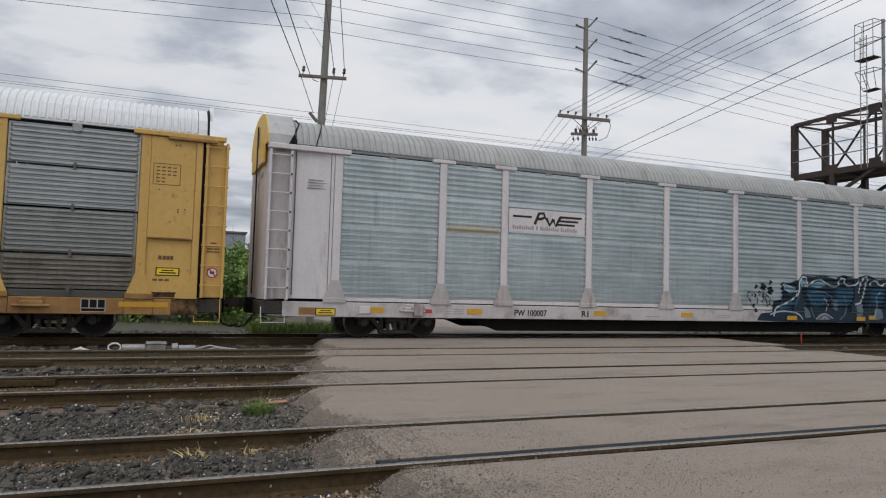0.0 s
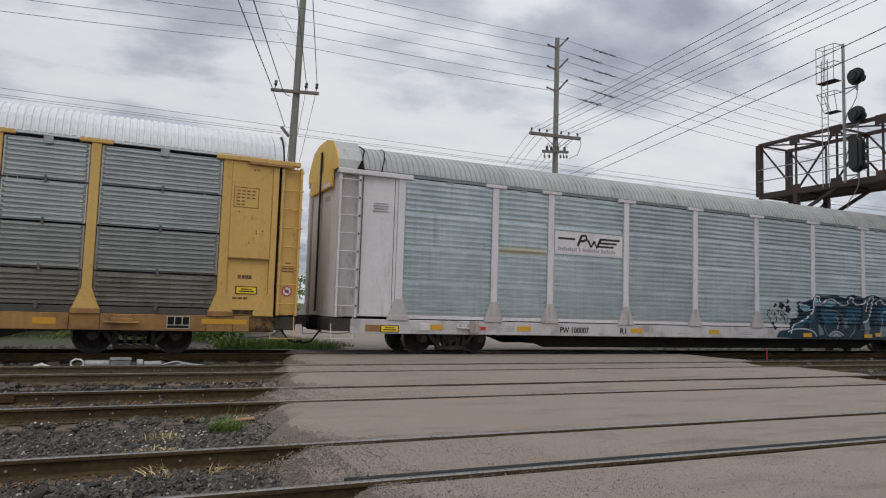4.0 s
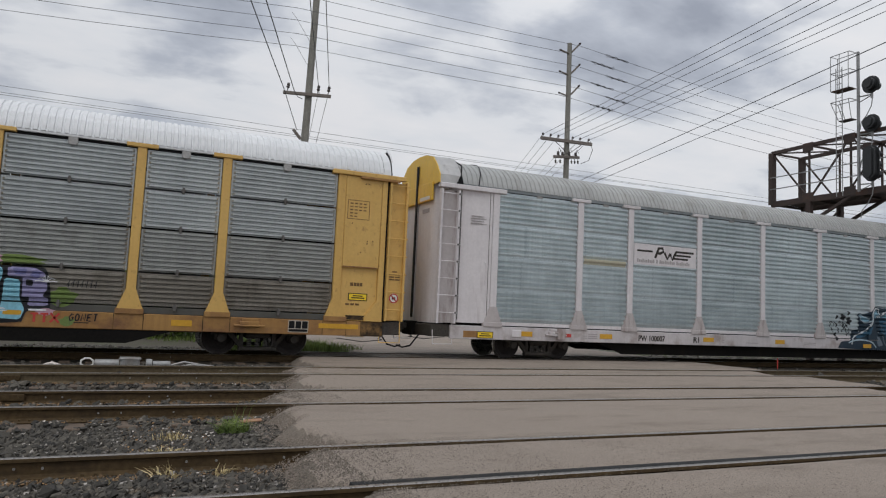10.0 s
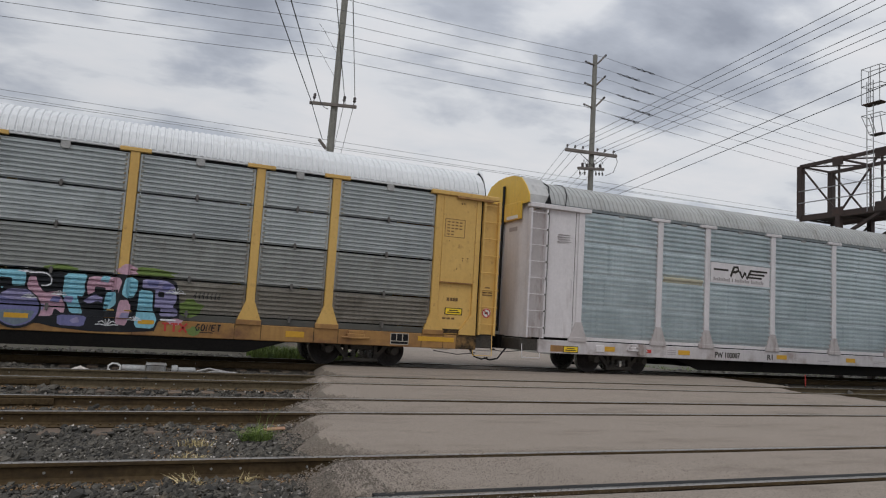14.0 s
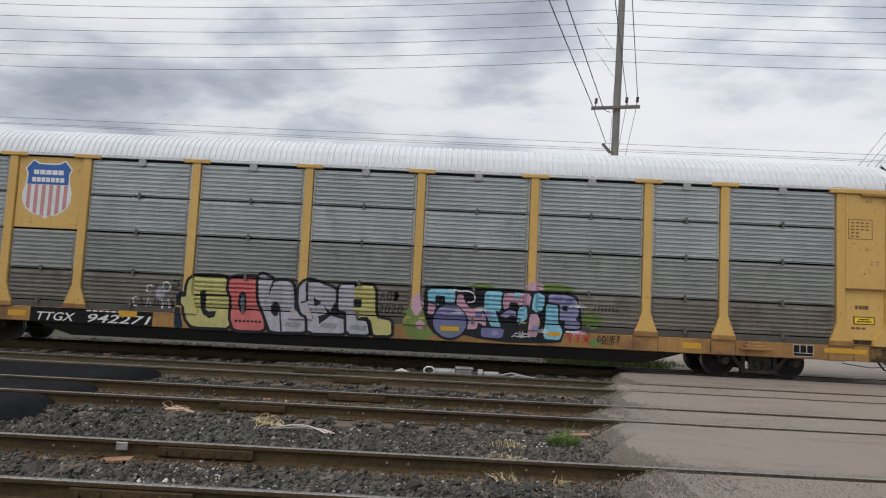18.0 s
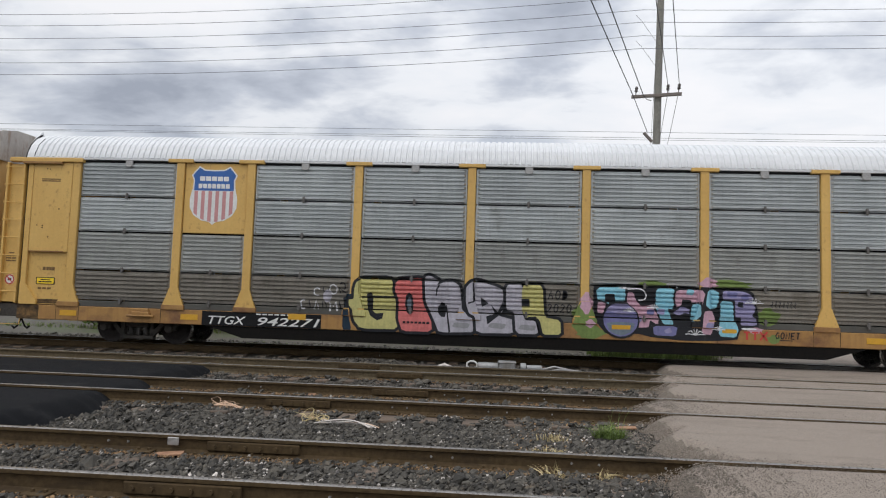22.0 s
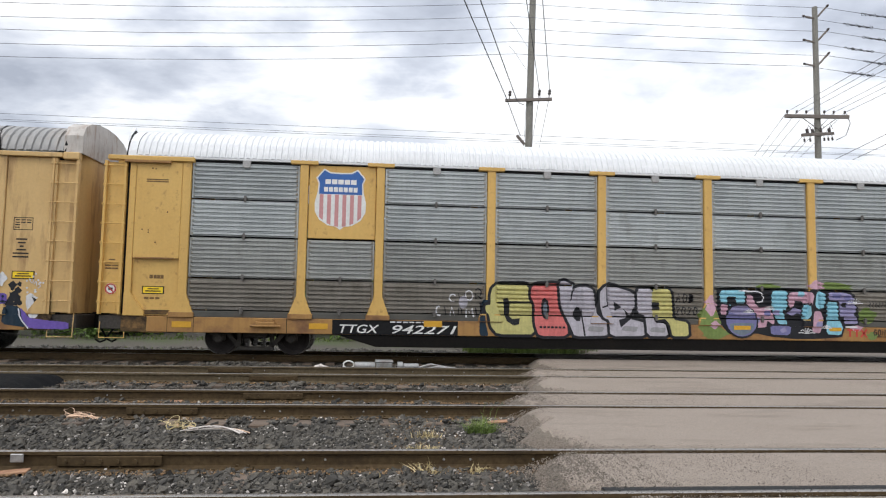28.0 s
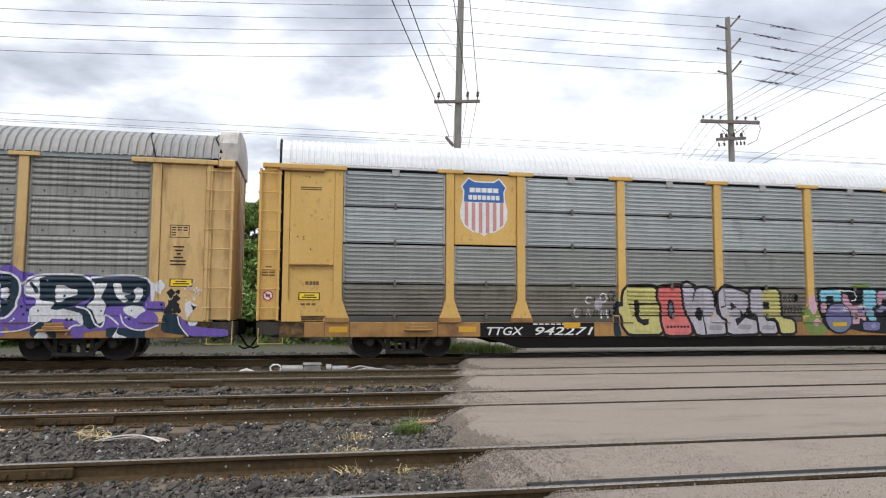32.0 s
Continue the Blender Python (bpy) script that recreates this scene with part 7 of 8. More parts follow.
    lines = (
        (0.05, SPRAY_WHITE, [(9.17, 1.81), (9.31, 1.95), (9.48, 2.04), (10.38, 2.05), (10.58, 1.97), (10.71, 1.82), (10.74, 1.65)]),
        (0.05, SPRAY_WHITE, [(10.62, 1.98), (11.19, 2.04), (11.77, 2.03), (11.95, 1.89), (12.04, 1.66), (12, 1.43)]),
        (0.05, SPRAY_WHITE, [(8.72, 2.08), (8.95, 2.05), (9.13, 1.91), (9.17, 1.63), (9.08, 1.38), (9.11, 1.3), (8.91, 1.04), (8.77, 1.03)]),
        (0.035, SPRAY_WHITE, [(11.3, 1.12), (11.36, 0.91), (11.57, 0.77), (11.87, 0.75), (12.16, 0.88)]),
        (0.04, SPRAY_WHITE, [(10.05, 1.23), (10.42, 1.14), (10.53, 0.86), (10.27, 0.88), (10.14, 0.65)]),
        (0.04, SPRAY_WHITE, [(10.33, 1.3), (10.62, 1.24), (10.73, 0.93), (10.88, 0.81), (10.96, 0.91), (10.94, 1.12), (11.07, 1.08), (11.28, 0.88)]),
        (0.03, SPRAY_WHITE, [(12.57, 1.08), (12.62, 0.86), (12.83, 0.61)]),
        (0.03, SPRAY_WHITE, [(8.79, 0.72), (9.17, 0.74), (9.52, 0.89), (9.61, 1.08)]),
        (0.03, SPRAY_BLACK, [(11.89, 1.25), (12.29, 1.24)]),
        (0.02, SPRAY_WHITE, [(12.77, 1.8), (12.85, 1.66), (12.88, 1.78)]),
        (0.02, SPRAY_WHITE, [(12.89, 1.66), (12.93, 1.76), (12.96, 1.62)]),
        (0.025, SPRAY_WHITE, [(13.05, 1.71), (12.98, 1.67), (13.05, 1.63), (12.99, 1.57)]),
    )
    for k, (w, m, pts) in enumerate(lines):
        paint("graffiti_line", [stroke(curve(pts), w)], m, car, kind, 6.2 + 0.12 * k, "white spray-painted outline")
    for k, (x, z) in enumerate(((9.25, 1.12), (9.32, 1.22), (9.2, 1.3), (10.15, 1.0), (10.25, 1.0), (10.08, 1.55), (12.2, 1.36), (12.22, 1.24), (11.5, 1.02))):
        paint("graffiti_dot", [ring(x, z, 0.032, 0.032, 8)], SPRAY_NAVY, car, kind, 7.7 + 0.02 * k)
    for k, (x, z) in enumerate(((9.02, 0.98), (9.06, 1.02), (8.98, 0.94), (9.7, 1.9), (10.05, 1.66), (11.42, 1.05))):
        paint("graffiti_dot", [ring(x, z, 0.022, 0.022, 7)], SPRAY_WHITE, car, kind, 7.9 + 0.02 * k)
    for k, (x, z, q) in enumerate(((12.40, 1.62, 0.09), (12.52, 1.50, 0.08), (12.44, 1.36, 0.13), (12.54, 1.24, 0.09), (12.36, 1.22, 0.10), (12.56, 1.66, 0.05))):
        paint("tag_spray", [[(x + q * (1 + 0.3 * math.sin(3 * a + k)) * math.cos(a), z + 1.1 * q * (1 + 0.3 * math.cos(4 * a + k)) * math.sin(a)) for a in np.linspace(0, 6.28, 14)[:-1]]], SPRAY_BLACK, car, kind, 0.3 + 0.05 * k)
    r = random.Random(3)
    for k in range(14):
        x, z = r.uniform(12.6, 13.1), r.uniform(1.45, 1.98)
        paint("graffiti_dot", [ring(x, z, 0.025, 0.025, 7)], SPRAY_WHITE, car, kind, 3 + 0.1 * k)
    cx = 12.55
    for a, b, c, d in ((-0.22, 0.22, 3.25, 3.265), (-0.22, 0.22, 2.96, 2.975), (-0.22, -0.208, 2.96, 3.26), (0.208, 0.22, 2.96, 3.26)):
        part("stencil_frame", Geo().box(cx + a, cx + b, -1.507, -1.500, c, d).mesh("stencil_frame", M_INK), car)
    for k in range(4):
        for j in range(3 if k < 2 else 1):
            part("stencil_bar", Geo().box(cx - 0.18 + 0.13 * j, cx - 0.08 + 0.13 * j, -1.507, -1.500, 3.19 - 0.06 * k, 3.215 - 0.06 * k).mesh("stencil_bar", M_INK), car)
    for k, wd in enumerate((0.14, 0.10, 0.05, 0.12, 0.2, 0.2)):
        part("stencil_bar", Geo().box(cx - wd, cx + wd * 0.8, -1.507, -1.500, 2.72 - 0.085 * k, 2.755 - 0.085 * k).mesh("stencil_bar", M_INK), car)



paint_yellow_car()
paint_white_car()
paint_tan_car()


# ---- line poles, wires, signal bridge ----


def sagging(a, b, sag, n=14):
    a, b = Vector(a), Vector(b)
    return [a.lerp(b, k / n) - Vector((0, 0, 4 * sag * (k / n) * (1 - k / n))) for k in range(n + 1)]


def wire(pts, r, mat, label, parent=None):
    me = Geo().tube(pts, r, 5).mesh("overhead_wire", mat)
    return tagged(new("overhead_wire", me), label, "wire", "overhead wires")


def pole_mesh(h, r0, r1, lean=(0, 0)):
    g = Geo()
    g.tube([(lean[0] * k / 8, lean[1] * k / 8, h * k / 8 - 0.6) for k in range(9)], r0, 12, taper=r1)
    return g.mesh("pole_shaft", M_POLE, smooth=True)


INSULATOR = Geo().lathe([(0.0, 0.16), (0.035, 0.155), (0.05, 0.12), (0.035, 0.10), (0.055, 0.07), (0.03, 0.05), (0.014, 0.04), (0.014, -0.02)], (0, 0, 0), "z", 10).mesh("insulator", M_INSULATOR, smooth=True)
P2 = (17.58, 26.0)
P1 = (5.66, 26.6)
ARM_PINS = (-1.18, -0.80, -0.42, 0.30, 0.68, 1.12)


def build_poles():
    pole = thing("utility_pole", "tall weathered grey wooden pole with crossarms and stand-off brackets", "utility pole", pose(P2[0], P2[1], -0.3), group="wooden poles")
    part("pole_shaft", pole_mesh(14.68, 0.155, 0.105), pole)
    slope = 6.0
    arm = Geo().box(-1.28, 1.28, -0.06, 0.06, -0.07, 0.07, 0.01).mesh("crossarm", M_ARM)
    a = part("crossarm", arm, pole, m=pose(-0.13, -0.17, 9.46, 0, 0, -slope))
    for x in ARM_PINS:
        part("insulator", INSULATOR, a, m=pose(x, 0, 0.09))
    part("arm_brace", Geo().tube([(-0.7, -0.1, 9.4), (0, -0.15, 8.9), (0.7, -0.1, 9.4)], 0.018, 5).mesh("arm_brace", M_DARKSTEEL), pole)
    lower = part("crossarm", Geo().box(-0.95, 0.95, -0.055, 0.055, -0.06, 0.06, 0.01).mesh("lower_arm", M_ARM), pole, m=pose(-0.1, -0.16, 8.74, 0, -9, 20))
    for x in (-0.85, -0.5, 0.35, 0.6, 0.85):
        part("insulator", INSULATOR, lower, m=pose(x, 0, -0.10, 180, 0, 0) @ Matrix.Diagonal((0.9, 0.9, 1.2, 1)))
    for x, z in ((-0.62, 0.10), (-0.3, 0.08), (0.2, 0.12), (0.72, 0.09)):
        part("cutout", Geo().box(x - 0.05, x + 0.05, -0.05, 0.05, z - 0.06, z + 0.14, 0.02).tube([(x, 0, z + 0.1), (x + 0.06, -0.05, z + 0.28), (x + 0.16, -0.05, z + 0.1)], 0.012, 5).mesh("cutout", M_INSULATOR), lower, "dark porcelain fuse cutout")
    for z, tilt in ((13.68, 42), (12.68, 42), (11.68, 42)):
        br = part("bracket", Geo().box(-0.035, 0.035, -0.035, 0.035, 0.0, 0.56, 0.008).mesh("bracket", M_ARM), pole, m=pose(0.10, -0.05, z, 0, tilt, 0))
        part("insulator", INSULATOR, br, m=pose(0, 0, 0.54))
        bl = part("bracket", Geo().box(-0.03, 0.03, -0.03, 0.03, 0.0, 0.38, 0.008).mesh("bracket_left", M_ARM), pole, m=pose(-0.06, -0.05, z - 0.10, 0, -80, 0))
        part("insulator", INSULATOR, bl, m=pose(0, 0, 0.36))
    drop = Geo().tube([(1.05, -0.3, 9.6), (1.2, -0.3, 9.2), (1.0, -0.3, 8.7), (0.6, -0.25, 8.5)], 0.014, 5)
    part("jumper_wire", drop.mesh("jumper_wire", M_CABLE), pole)

    pole = thing("utility_pole", "leaning grey wooden pole with one short crossarm", "utility pole", pose(P1[0], P1[1], -0.3), group="wooden poles")
    part("pole_shaft", pole_mesh(16.5, 0.16, 0.125, (0.34, 0)), pole)
    arm = Geo().box(-0.92, 0.92, -0.05, 0.05, -0.06, 0.06, 0.01).mesh("crossarm", M_ARM)
    a = part("crossarm", arm, pole, m=pose(0.12, -0.17, 9.78, 0, 0.5, -16))
    for x in (-0.76, 0.40, 0.80):
        part("insulator", INSULATOR, a, m=pose(x, 0, 0.08, 0, 6, 0) @ Matrix.Diagonal((1.3, 1.3, 2.0, 1)))
    part("bracket", Geo().box(-0.05, 0.05, -0.05, 0.05, -0.02, 0.45, 0.01).mesh("bracket", M_ARM), pole, m=pose(-0.03, -0.15, 8.0, 0, -42, 0))
    # wires of the leaning pole, which cross the tracks overhead
    for x, z, dx, r in ((4.89, 9.50, -0.318, 0.016), (5.28, 9.50, -0.312, 0.016), (6.25, 9.56, -0.282, 0.013), (6.64, 9.72, -0.278, 0.013)):
        wire(sagging((x, 26.4, z), (x + dx * 50, -23.6, z + 0.2), 0.25, 12), r, M_CABLE, "black service wire crossing the tracks overhead")
    wire([(5.28, 26.4, 9.5), (5.42, 26.42, 9.32), (5.60, 26.45, 9.28)], 0.014, M_CABLE, "black wire dead-ended on the leaning pole")
    for x, z in ((-0.05, 12.6), (0.1, 11.2)):
        p = (P1[0] + 0.25 + x, P1[1], z)
        wire(sagging(p, (p[0] + 8, p[1] + 40, z - 1.5), 0.4, 10), 0.010, M_WIRE, "thin grey wire running off from the leaning pole")
    wire([(4.89, P1[1] - 0.2, 9.5), (P1[0] - 0.20, P1[1] - 0.2, 8.02)], 0.014, M_CABLE, "black wire down to a bracket on the leaning pole")
    for x in (0.10, 0.40, 0.80):
        p = (P1[0] + 0.18 + x, P1[1], 9.6)
        wire(sagging(p, (p[0] + 7.5, p[1] + 42, 8.6), 0.5, 10), 0.010, M_CABLE, "black wire running off from the leaning pole")
    for z in (12.45, 11.45):
        tap = Geo().tube([(P1[0] - 0.75, 26.0, z), (P1[0] - 0.5, 26.2, z - 0.15), (P1[0] + 0.16, 26.5, z - 0.9)], 0.007, 5)
        tagged(new("tap_wire", tap.mesh("tap_wire", M_WIRE)), "thin grey tap wire looping to the leaning pole", "wire")


def build_wires():
    # six line wires along the tracks, on the tall pole's brackets
    for z, x in ((13.78, 0.48), (13.31, -0.45), (12.78, 0.48), (12.30, -0.45), (11.77, 0.48), (11.28, -0.45)):
        pts = sagging((-92, 26, z), (-45, 26, z - 0.2), 1.2) + sagging((-45, 26, z - 0.2), (P1[0] - 0.5, 26, z - 0.12), 1.15)[1:] + sagging((P1[0] - 0.5, 26, z - 0.12), (P2[0] + x, 26, z), 0.06)[1:] + sagging((P2[0] + x, 26, z), (72, 26, z), 1.3)[1:]
        wire(pts, 0.0095, M_WIRE, "thin grey line wire strung along the tracks")
        # knotted splices hang in these wires past the tall pole: loops at the ends, dark clamps between them
        g = Geo()
        x0 = P2[0] + (2.05 if x > 0 else 1.22)
        for k in range(8):
            q = x0 + 0.165 * k
            f = (q - P2[0] - x) / (72 - P2[0] - x)
            zz = z - 4 * 1.3 * f * (1 - f)
            up, side = rng.uniform(0.02, 0.07), rng.uniform(-0.05, 0.05)
            if k in (2, 4, 6):
                g.tube([(q, 26, zz), (q + 0.15, 26, zz - 0.012)], 0.030, 6)
            for w in (-1, 1):
                g.tube([(q, 26, zz), (q + 0.05, 26 + side, zz + w * up), (q + 0.11, 26 + side, zz + 0.8 * w * up), (q + 0.17, 26, zz - 0.012)], 0.011, 5)
        tagged(new("wire_splice", g.mesh("wire_splice", M_CABLE)), "dark knotted splice hanging in a line wire", "wire splice", "wire splices")
    for x in (-58.0, 62.0):
        far = thing("utility_pole", "plain weathered wooden pole of the far wire line", "utility pole", pose(x, 30.45, -0.3), group="wooden poles")
        part("pole_shaft", pole_mesh(10.2, 0.15, 0.11), far)
        part("crossarm", Geo().box(-0.06, 0.06, -0.75, 0.75, -0.06, 0.06, 0.01).mesh("crossarm", M_ARM), far, m=pose(0, 0, 9.35))
    for y, z in ((30.0, 9.0), (30.35, 8.75), (31.0, 9.0)):
        wire(sagging((-58, y, 9.05), (62, y, 9.05), 9.1 - z, 24), 0.008, M_WIRE, "thin grey wire far behind the train")
    # six wires over the crossarm of the tall pole
    for k, x in enumerate(ARM_PINS):
        p = (P2[0] - 0.13 + x, P2[1] - 0.17 - x * 0.105, 9.34)
        wire(sagging(p, (p[0] - 0.135 * 46, p[1] - 46, 9.5), 0.25, 14), 0.0095, M_WIRE, "dark wire from the tall pole across the tracks")
        wire(sagging(p, (p[0] + 18, p[1] + 50, 8.9), 0.5, 10), 0.009, M_CABLE, "dark wire running off behind the tall pole")
    for x0, sl in ((20.68, 0.235), (21.62, 0.235)):
        wire(sagging((x0 + sl * 30, 52, 9.2), (x0 - sl * 40, -18, 9.2), 0.06, 20), 0.014, M_CABLE, "thick black cable across the tracks overhead")


def strut(a, b, w, d, mat, name="strut", spin=0.0):
    """A square bar from a to b."""
    a, b = Vector(a), Vector(b)
    L = (b - a).length
    me = Geo().box(-w / 2, w / 2, -d / 2, d / 2, 0, L).mesh(name, mat)
    q = (b - a).to_track_quat("Z", "Y").to_matrix().to_4x4()
    return me, Matrix.Translation(a) @ q


def build_bridge():
    X, Y0, Y1, Z0, Z1, W = 27.2, 23.15, 1.6, 6.95, 9.40, 2.0
    br = thing("signal_bridge", "rusty black steel truss signal bridge spanning the tracks", "signal bridge")

    def bar(a, b, w=0.09, d=0.09, name="strut"):
        me, m = strut(a, b, w, d, M_BRIDGE, name)
        part(name, me, br, m=m)

    n = 11
    step = (Y0 - Y1) / n
    for x in (X, X + W):
        bar((x, Y0, Z0), (x, Y1, Z0), 0.16, 0.26, "bottom_chord")
        bar((x, Y0, Z1), (x, Y1, Z1), 0.13, 0.15, "top_chord")
        for k in range(n + 1):
            y = Y0 - k * step
            bar((x, y, Z0), (x, y, Z1), 0.24 if k == 0 else 0.07, 0.24 if k == 0 else 0.07, "upright")
        for k in range(n):
            y = Y0 - k * step
            if k % 2:
                bar((x, y, Z0), (x, y - step, Z1), 0.065, 0.065, "diagonal")
            else:
                bar((x, y, Z1), (x, y - step, Z0), 0.065, 0.065, "diagonal")
    for k in range(n + 1):
        y = Y0 - k * step
        bar((X, y, Z0), (X + W, y, Z0), 0.09, 0.09, "cross_tie")
        bar((X, y, Z1), (X + W, y, Z1), 0.08, 0.08, "cross_tie")
        if k < n:
            bar((X, y, Z1), (X + W, y - step, Z1), 0.06, 0.06, "lateral")
    for k in (1, 2, 3, 4, 5, 6, 8, 10):
        y = Y0 - k * step
        for z in (Z0 + 0.1, Z1 - 0.1):
            part("gusset_plate", Geo().box(X - 0.10, X - 0.075, y - 0.26, y + 0.26, z - 0.2, z + 0.2, 0.004).mesh("gusset_plate", M_BRIDGE), br)
    part("walkway", Geo().box(X + 0.15, X + W - 0.15, Y1, Y0, Z0 + 0.06, Z0 + 0.10).mesh("walkway", M_BRIDGE), br)
    for z in (0.55, 1.1):
        me, m = strut((X - 0.12, Y0, Z0 + 0.15 + z), (X - 0.12, Y1, Z0 + 0.15 + z), 0.04, 0.04, M_GALV, "handrail")
        part("handrail", me, br, m=m)
    for y in (Y0 - step, Y1 + 0.6):
        for x in (X, X + W):
            bar((x, y, -0.3), (x, y, Z0), 0.22, 0.22, "column")
        for k in range(4):
            z = 0.3 + k * 1.6
            bar((X, y, z), (X + W, y, z + 1.6), 0.07, 0.07, "brace")
    bar((X, Y0 - step, 5.9), (X, Y0 - 2 * step - 0.2, Z0), 0.12, 0.12, "knee_brace")
    bar((X + W, Y0 - step, 5.9), (X + W, Y0 - 2 * step - 0.2, Z0), 0.12, 0.12, "knee_brace")

    mast = thing("signal_mast", "tall steel signal mast with ladder, cages and three round signal heads", "railway signal", pose(27.0, 18.75, 7.0))
    part("mast_pole", Geo().tube([(0, 0, -0.05), (0, 0, 5.85)], 0.062, 10).mesh("mast_pole", M_GALV, smooth=True), mast)
    lad = part("ladder", Geo().tube([(-0.30, 0.50, -0.2), (-0.30, 0.50, 5.3)], 0.02, 5).tube([(-0.30, 0.78, -0.2), (-0.30, 0.78, 5.3)], 0.02, 5).mesh("ladder_rails", M_GALV), mast)
    rung = Geo().tube([(-0.30, 0.50, 0), (-0.30, 0.78, 0)], 0.012, 5).mesh("rung", M_GALV)
    for k in range(18):
        part("rung", rung, lad, m=pose(0, 0, 0.1 + 0.3 * k))
    for z0, z1, nip in ((4.34, 5.85, 1.0), (3.02, 3.83, 0.72)):
        cage = part("cage", Geo().box(-0.40 * nip, 0.05, 0.12, 0.95 * nip, z0 - 0.04, z0, 0.005).mesh("platform", M_BRIDGE), mast)
        for x, y in ((-0.40, 0.15), (-0.40, 0.95), (0.05, 0.95), (-0.40, 0.55)):
            part("cage_bar", Geo().tube([(x * nip, y * nip, z0), (x, y, z1)], 0.016, 5).mesh("cage_bar", M_GALV), cage)
        for z in (z1, (z0 + z1) / 2) if nip == 1.0 else (z1,):
            part("cage_ring", Geo().tube([(-0.40, 0.1, z), (-0.40, 0.95, z), (0.05, 0.95, z), (0.05, 0.1, z), (-0.40, 0.1, z)], 0.018, 5).mesh("cage_ring", M_GALV), cage)
    for z in (4.28, 2.68, 1.02):
        tall = z < 2
        span = 0.42 if tall else 0.0

        def oval(r, n=28):
            return [(-0.58 + r * math.cos(q), r * math.sin(q) + (span if math.sin(q) > 0 else -span)) for q in np.linspace(0, 2 * math.pi, n)[:-1]]

        head = Geo().prism(oval(0.36 if not tall else 0.32), -0.02, 0.02, "x")
        hd = part("signal_head", head.mesh("target_disc", M_SIGNAL), mast, "black round signal head", pose(-0.05, 0, z))
        part("housing", Geo().prism(oval(0.25), -0.22, -0.02, "x").prism(oval(0.17), -0.27, -0.22, "x").mesh("housing", M_SIGNAL), hd)
        for q in ((0.0,) if not tall else (0.42, 0.0, -0.42)):
            part("visor", Geo().lathe([(0.15, 0.02), (0.165, 0.40), (0.155, 0.40), (0.14, 0.02)], (0.0, -0.58, q), "x", 16).mesh("visor", M_SIGNAL, smooth=True), hd)
        part("arm", Geo().tube([(0, 0, z - 0.36 - span), (0, -0.58, z - 0.40 - span)], 0.028, 6).tube([(0, 0, z - 0.62 - span), (0, -0.58, z - 0.42 - span)], 0.02, 6).tube([(0, -0.58, z - 0.55 - span), (0, -0.58, z - 0.25 - span)], 0.05, 8).mesh("arm", M_GALV), mast)
        part("conduit", Geo().tube([(0.0, -0.60, z - 0.55 - span), (0.0, -0.56, z - 0.85 - span), (0.0, -0.36, z - 1.2 - span), (0.0, -0.12, z - 1.45 - span), (0.0, -0.07, z - 1.75 - span)], 0.02, 6).mesh("conduit", M_GALV), mast)


build_poles()
build_wires()
build_bridge()

# ---- plants and far things ----


def leaf_cloud(n, centre, radii, size, seed, lumps=14):
    """Many small leaf blades in uneven clumps."""
    r = np.random.default_rng(seed)
    d = r.normal(size=(lumps, 3))
    d /= np.linalg.norm(d, axis=1)[:, None]
    cs = np.array(centre) + d * np.array(radii) * r.uniform(0.25, 0.85, (lumps, 1))
    k = r.integers(0, lumps, n)
    off = r.normal(size=(n, 3))
    off /= np.linalg.norm(off, axis=1)[:, None]
    p = cs[k] + off * np.array(radii) * 0.36 * r.uniform(0.3, 1, (n, 1)) ** 0.5
    u = r.normal(size=(n, 3))
    u /= np.linalg.norm(u, axis=1)[:, None]
    w = np.cross(u, r.normal(size=(n, 3)))
    w /= np.linalg.norm(w, axis=1)[:, None]
    s = size * r.uniform(0.6, 1.4, (n, 1))
    v = np.stack([p - u * s, p + w * s * 0.45, p + u * s, p - w * s * 0.45], 1)
    return v.reshape(-1, 3), np.arange(4 * n).reshape(-1, 4)


def blades(n, x0, x1, y0, y1, h, seed, z, width=0.012, lean=0.35, keep=None):
    r = np.random.default_rng(seed)
    x, y = r.uniform(x0, x1, n), r.uniform(y0, y1, n)
    if keep is not None:
        ok = np.array([keep(a, b) for a, b in zip(x, y)])
        x, y = x[ok], y[ok]
        n = len(x)
    hh = h * r.uniform(0.4, 1.15, n)
    a = r.uniform(0, 2 * np.pi, n)
    b = r.uniform(0, 2 * np.pi, n)
    l = lean * hh * r.uniform(0.2, 1.6, n)
    w = width * r.uniform(0.6, 1.4, n)
    p0 = np.stack([x - w * np.cos(a), y - w * np.sin(a), np.full(n, z)], -1)
    p1 = np.stack([x + w * np.cos(a), y + w * np.sin(a), np.full(n, z)], -1)
    m = np.stack([x + 0.35 * l * np.cos(b), y + 0.35 * l * np.sin(b), z + 0.6 * hh], -1)
    t = np.stack([x + l * np.cos(b), y + l * np.sin(b), z + hh], -1)
    dw = np.stack([w * np.cos(a), w * np.sin(a), 0 * w], -1) * 0.7
    v = np.stack([p0, p1, m + dw, m - dw, t], 1)
    base = 5 * np.arange(n)[:, None]
    f = np.concatenate([base + np.array([0, 1, 2]), base + np.array([0, 2, 3]), base + np.array([3, 2, 4])])
    return v.reshape(-1, 3), f


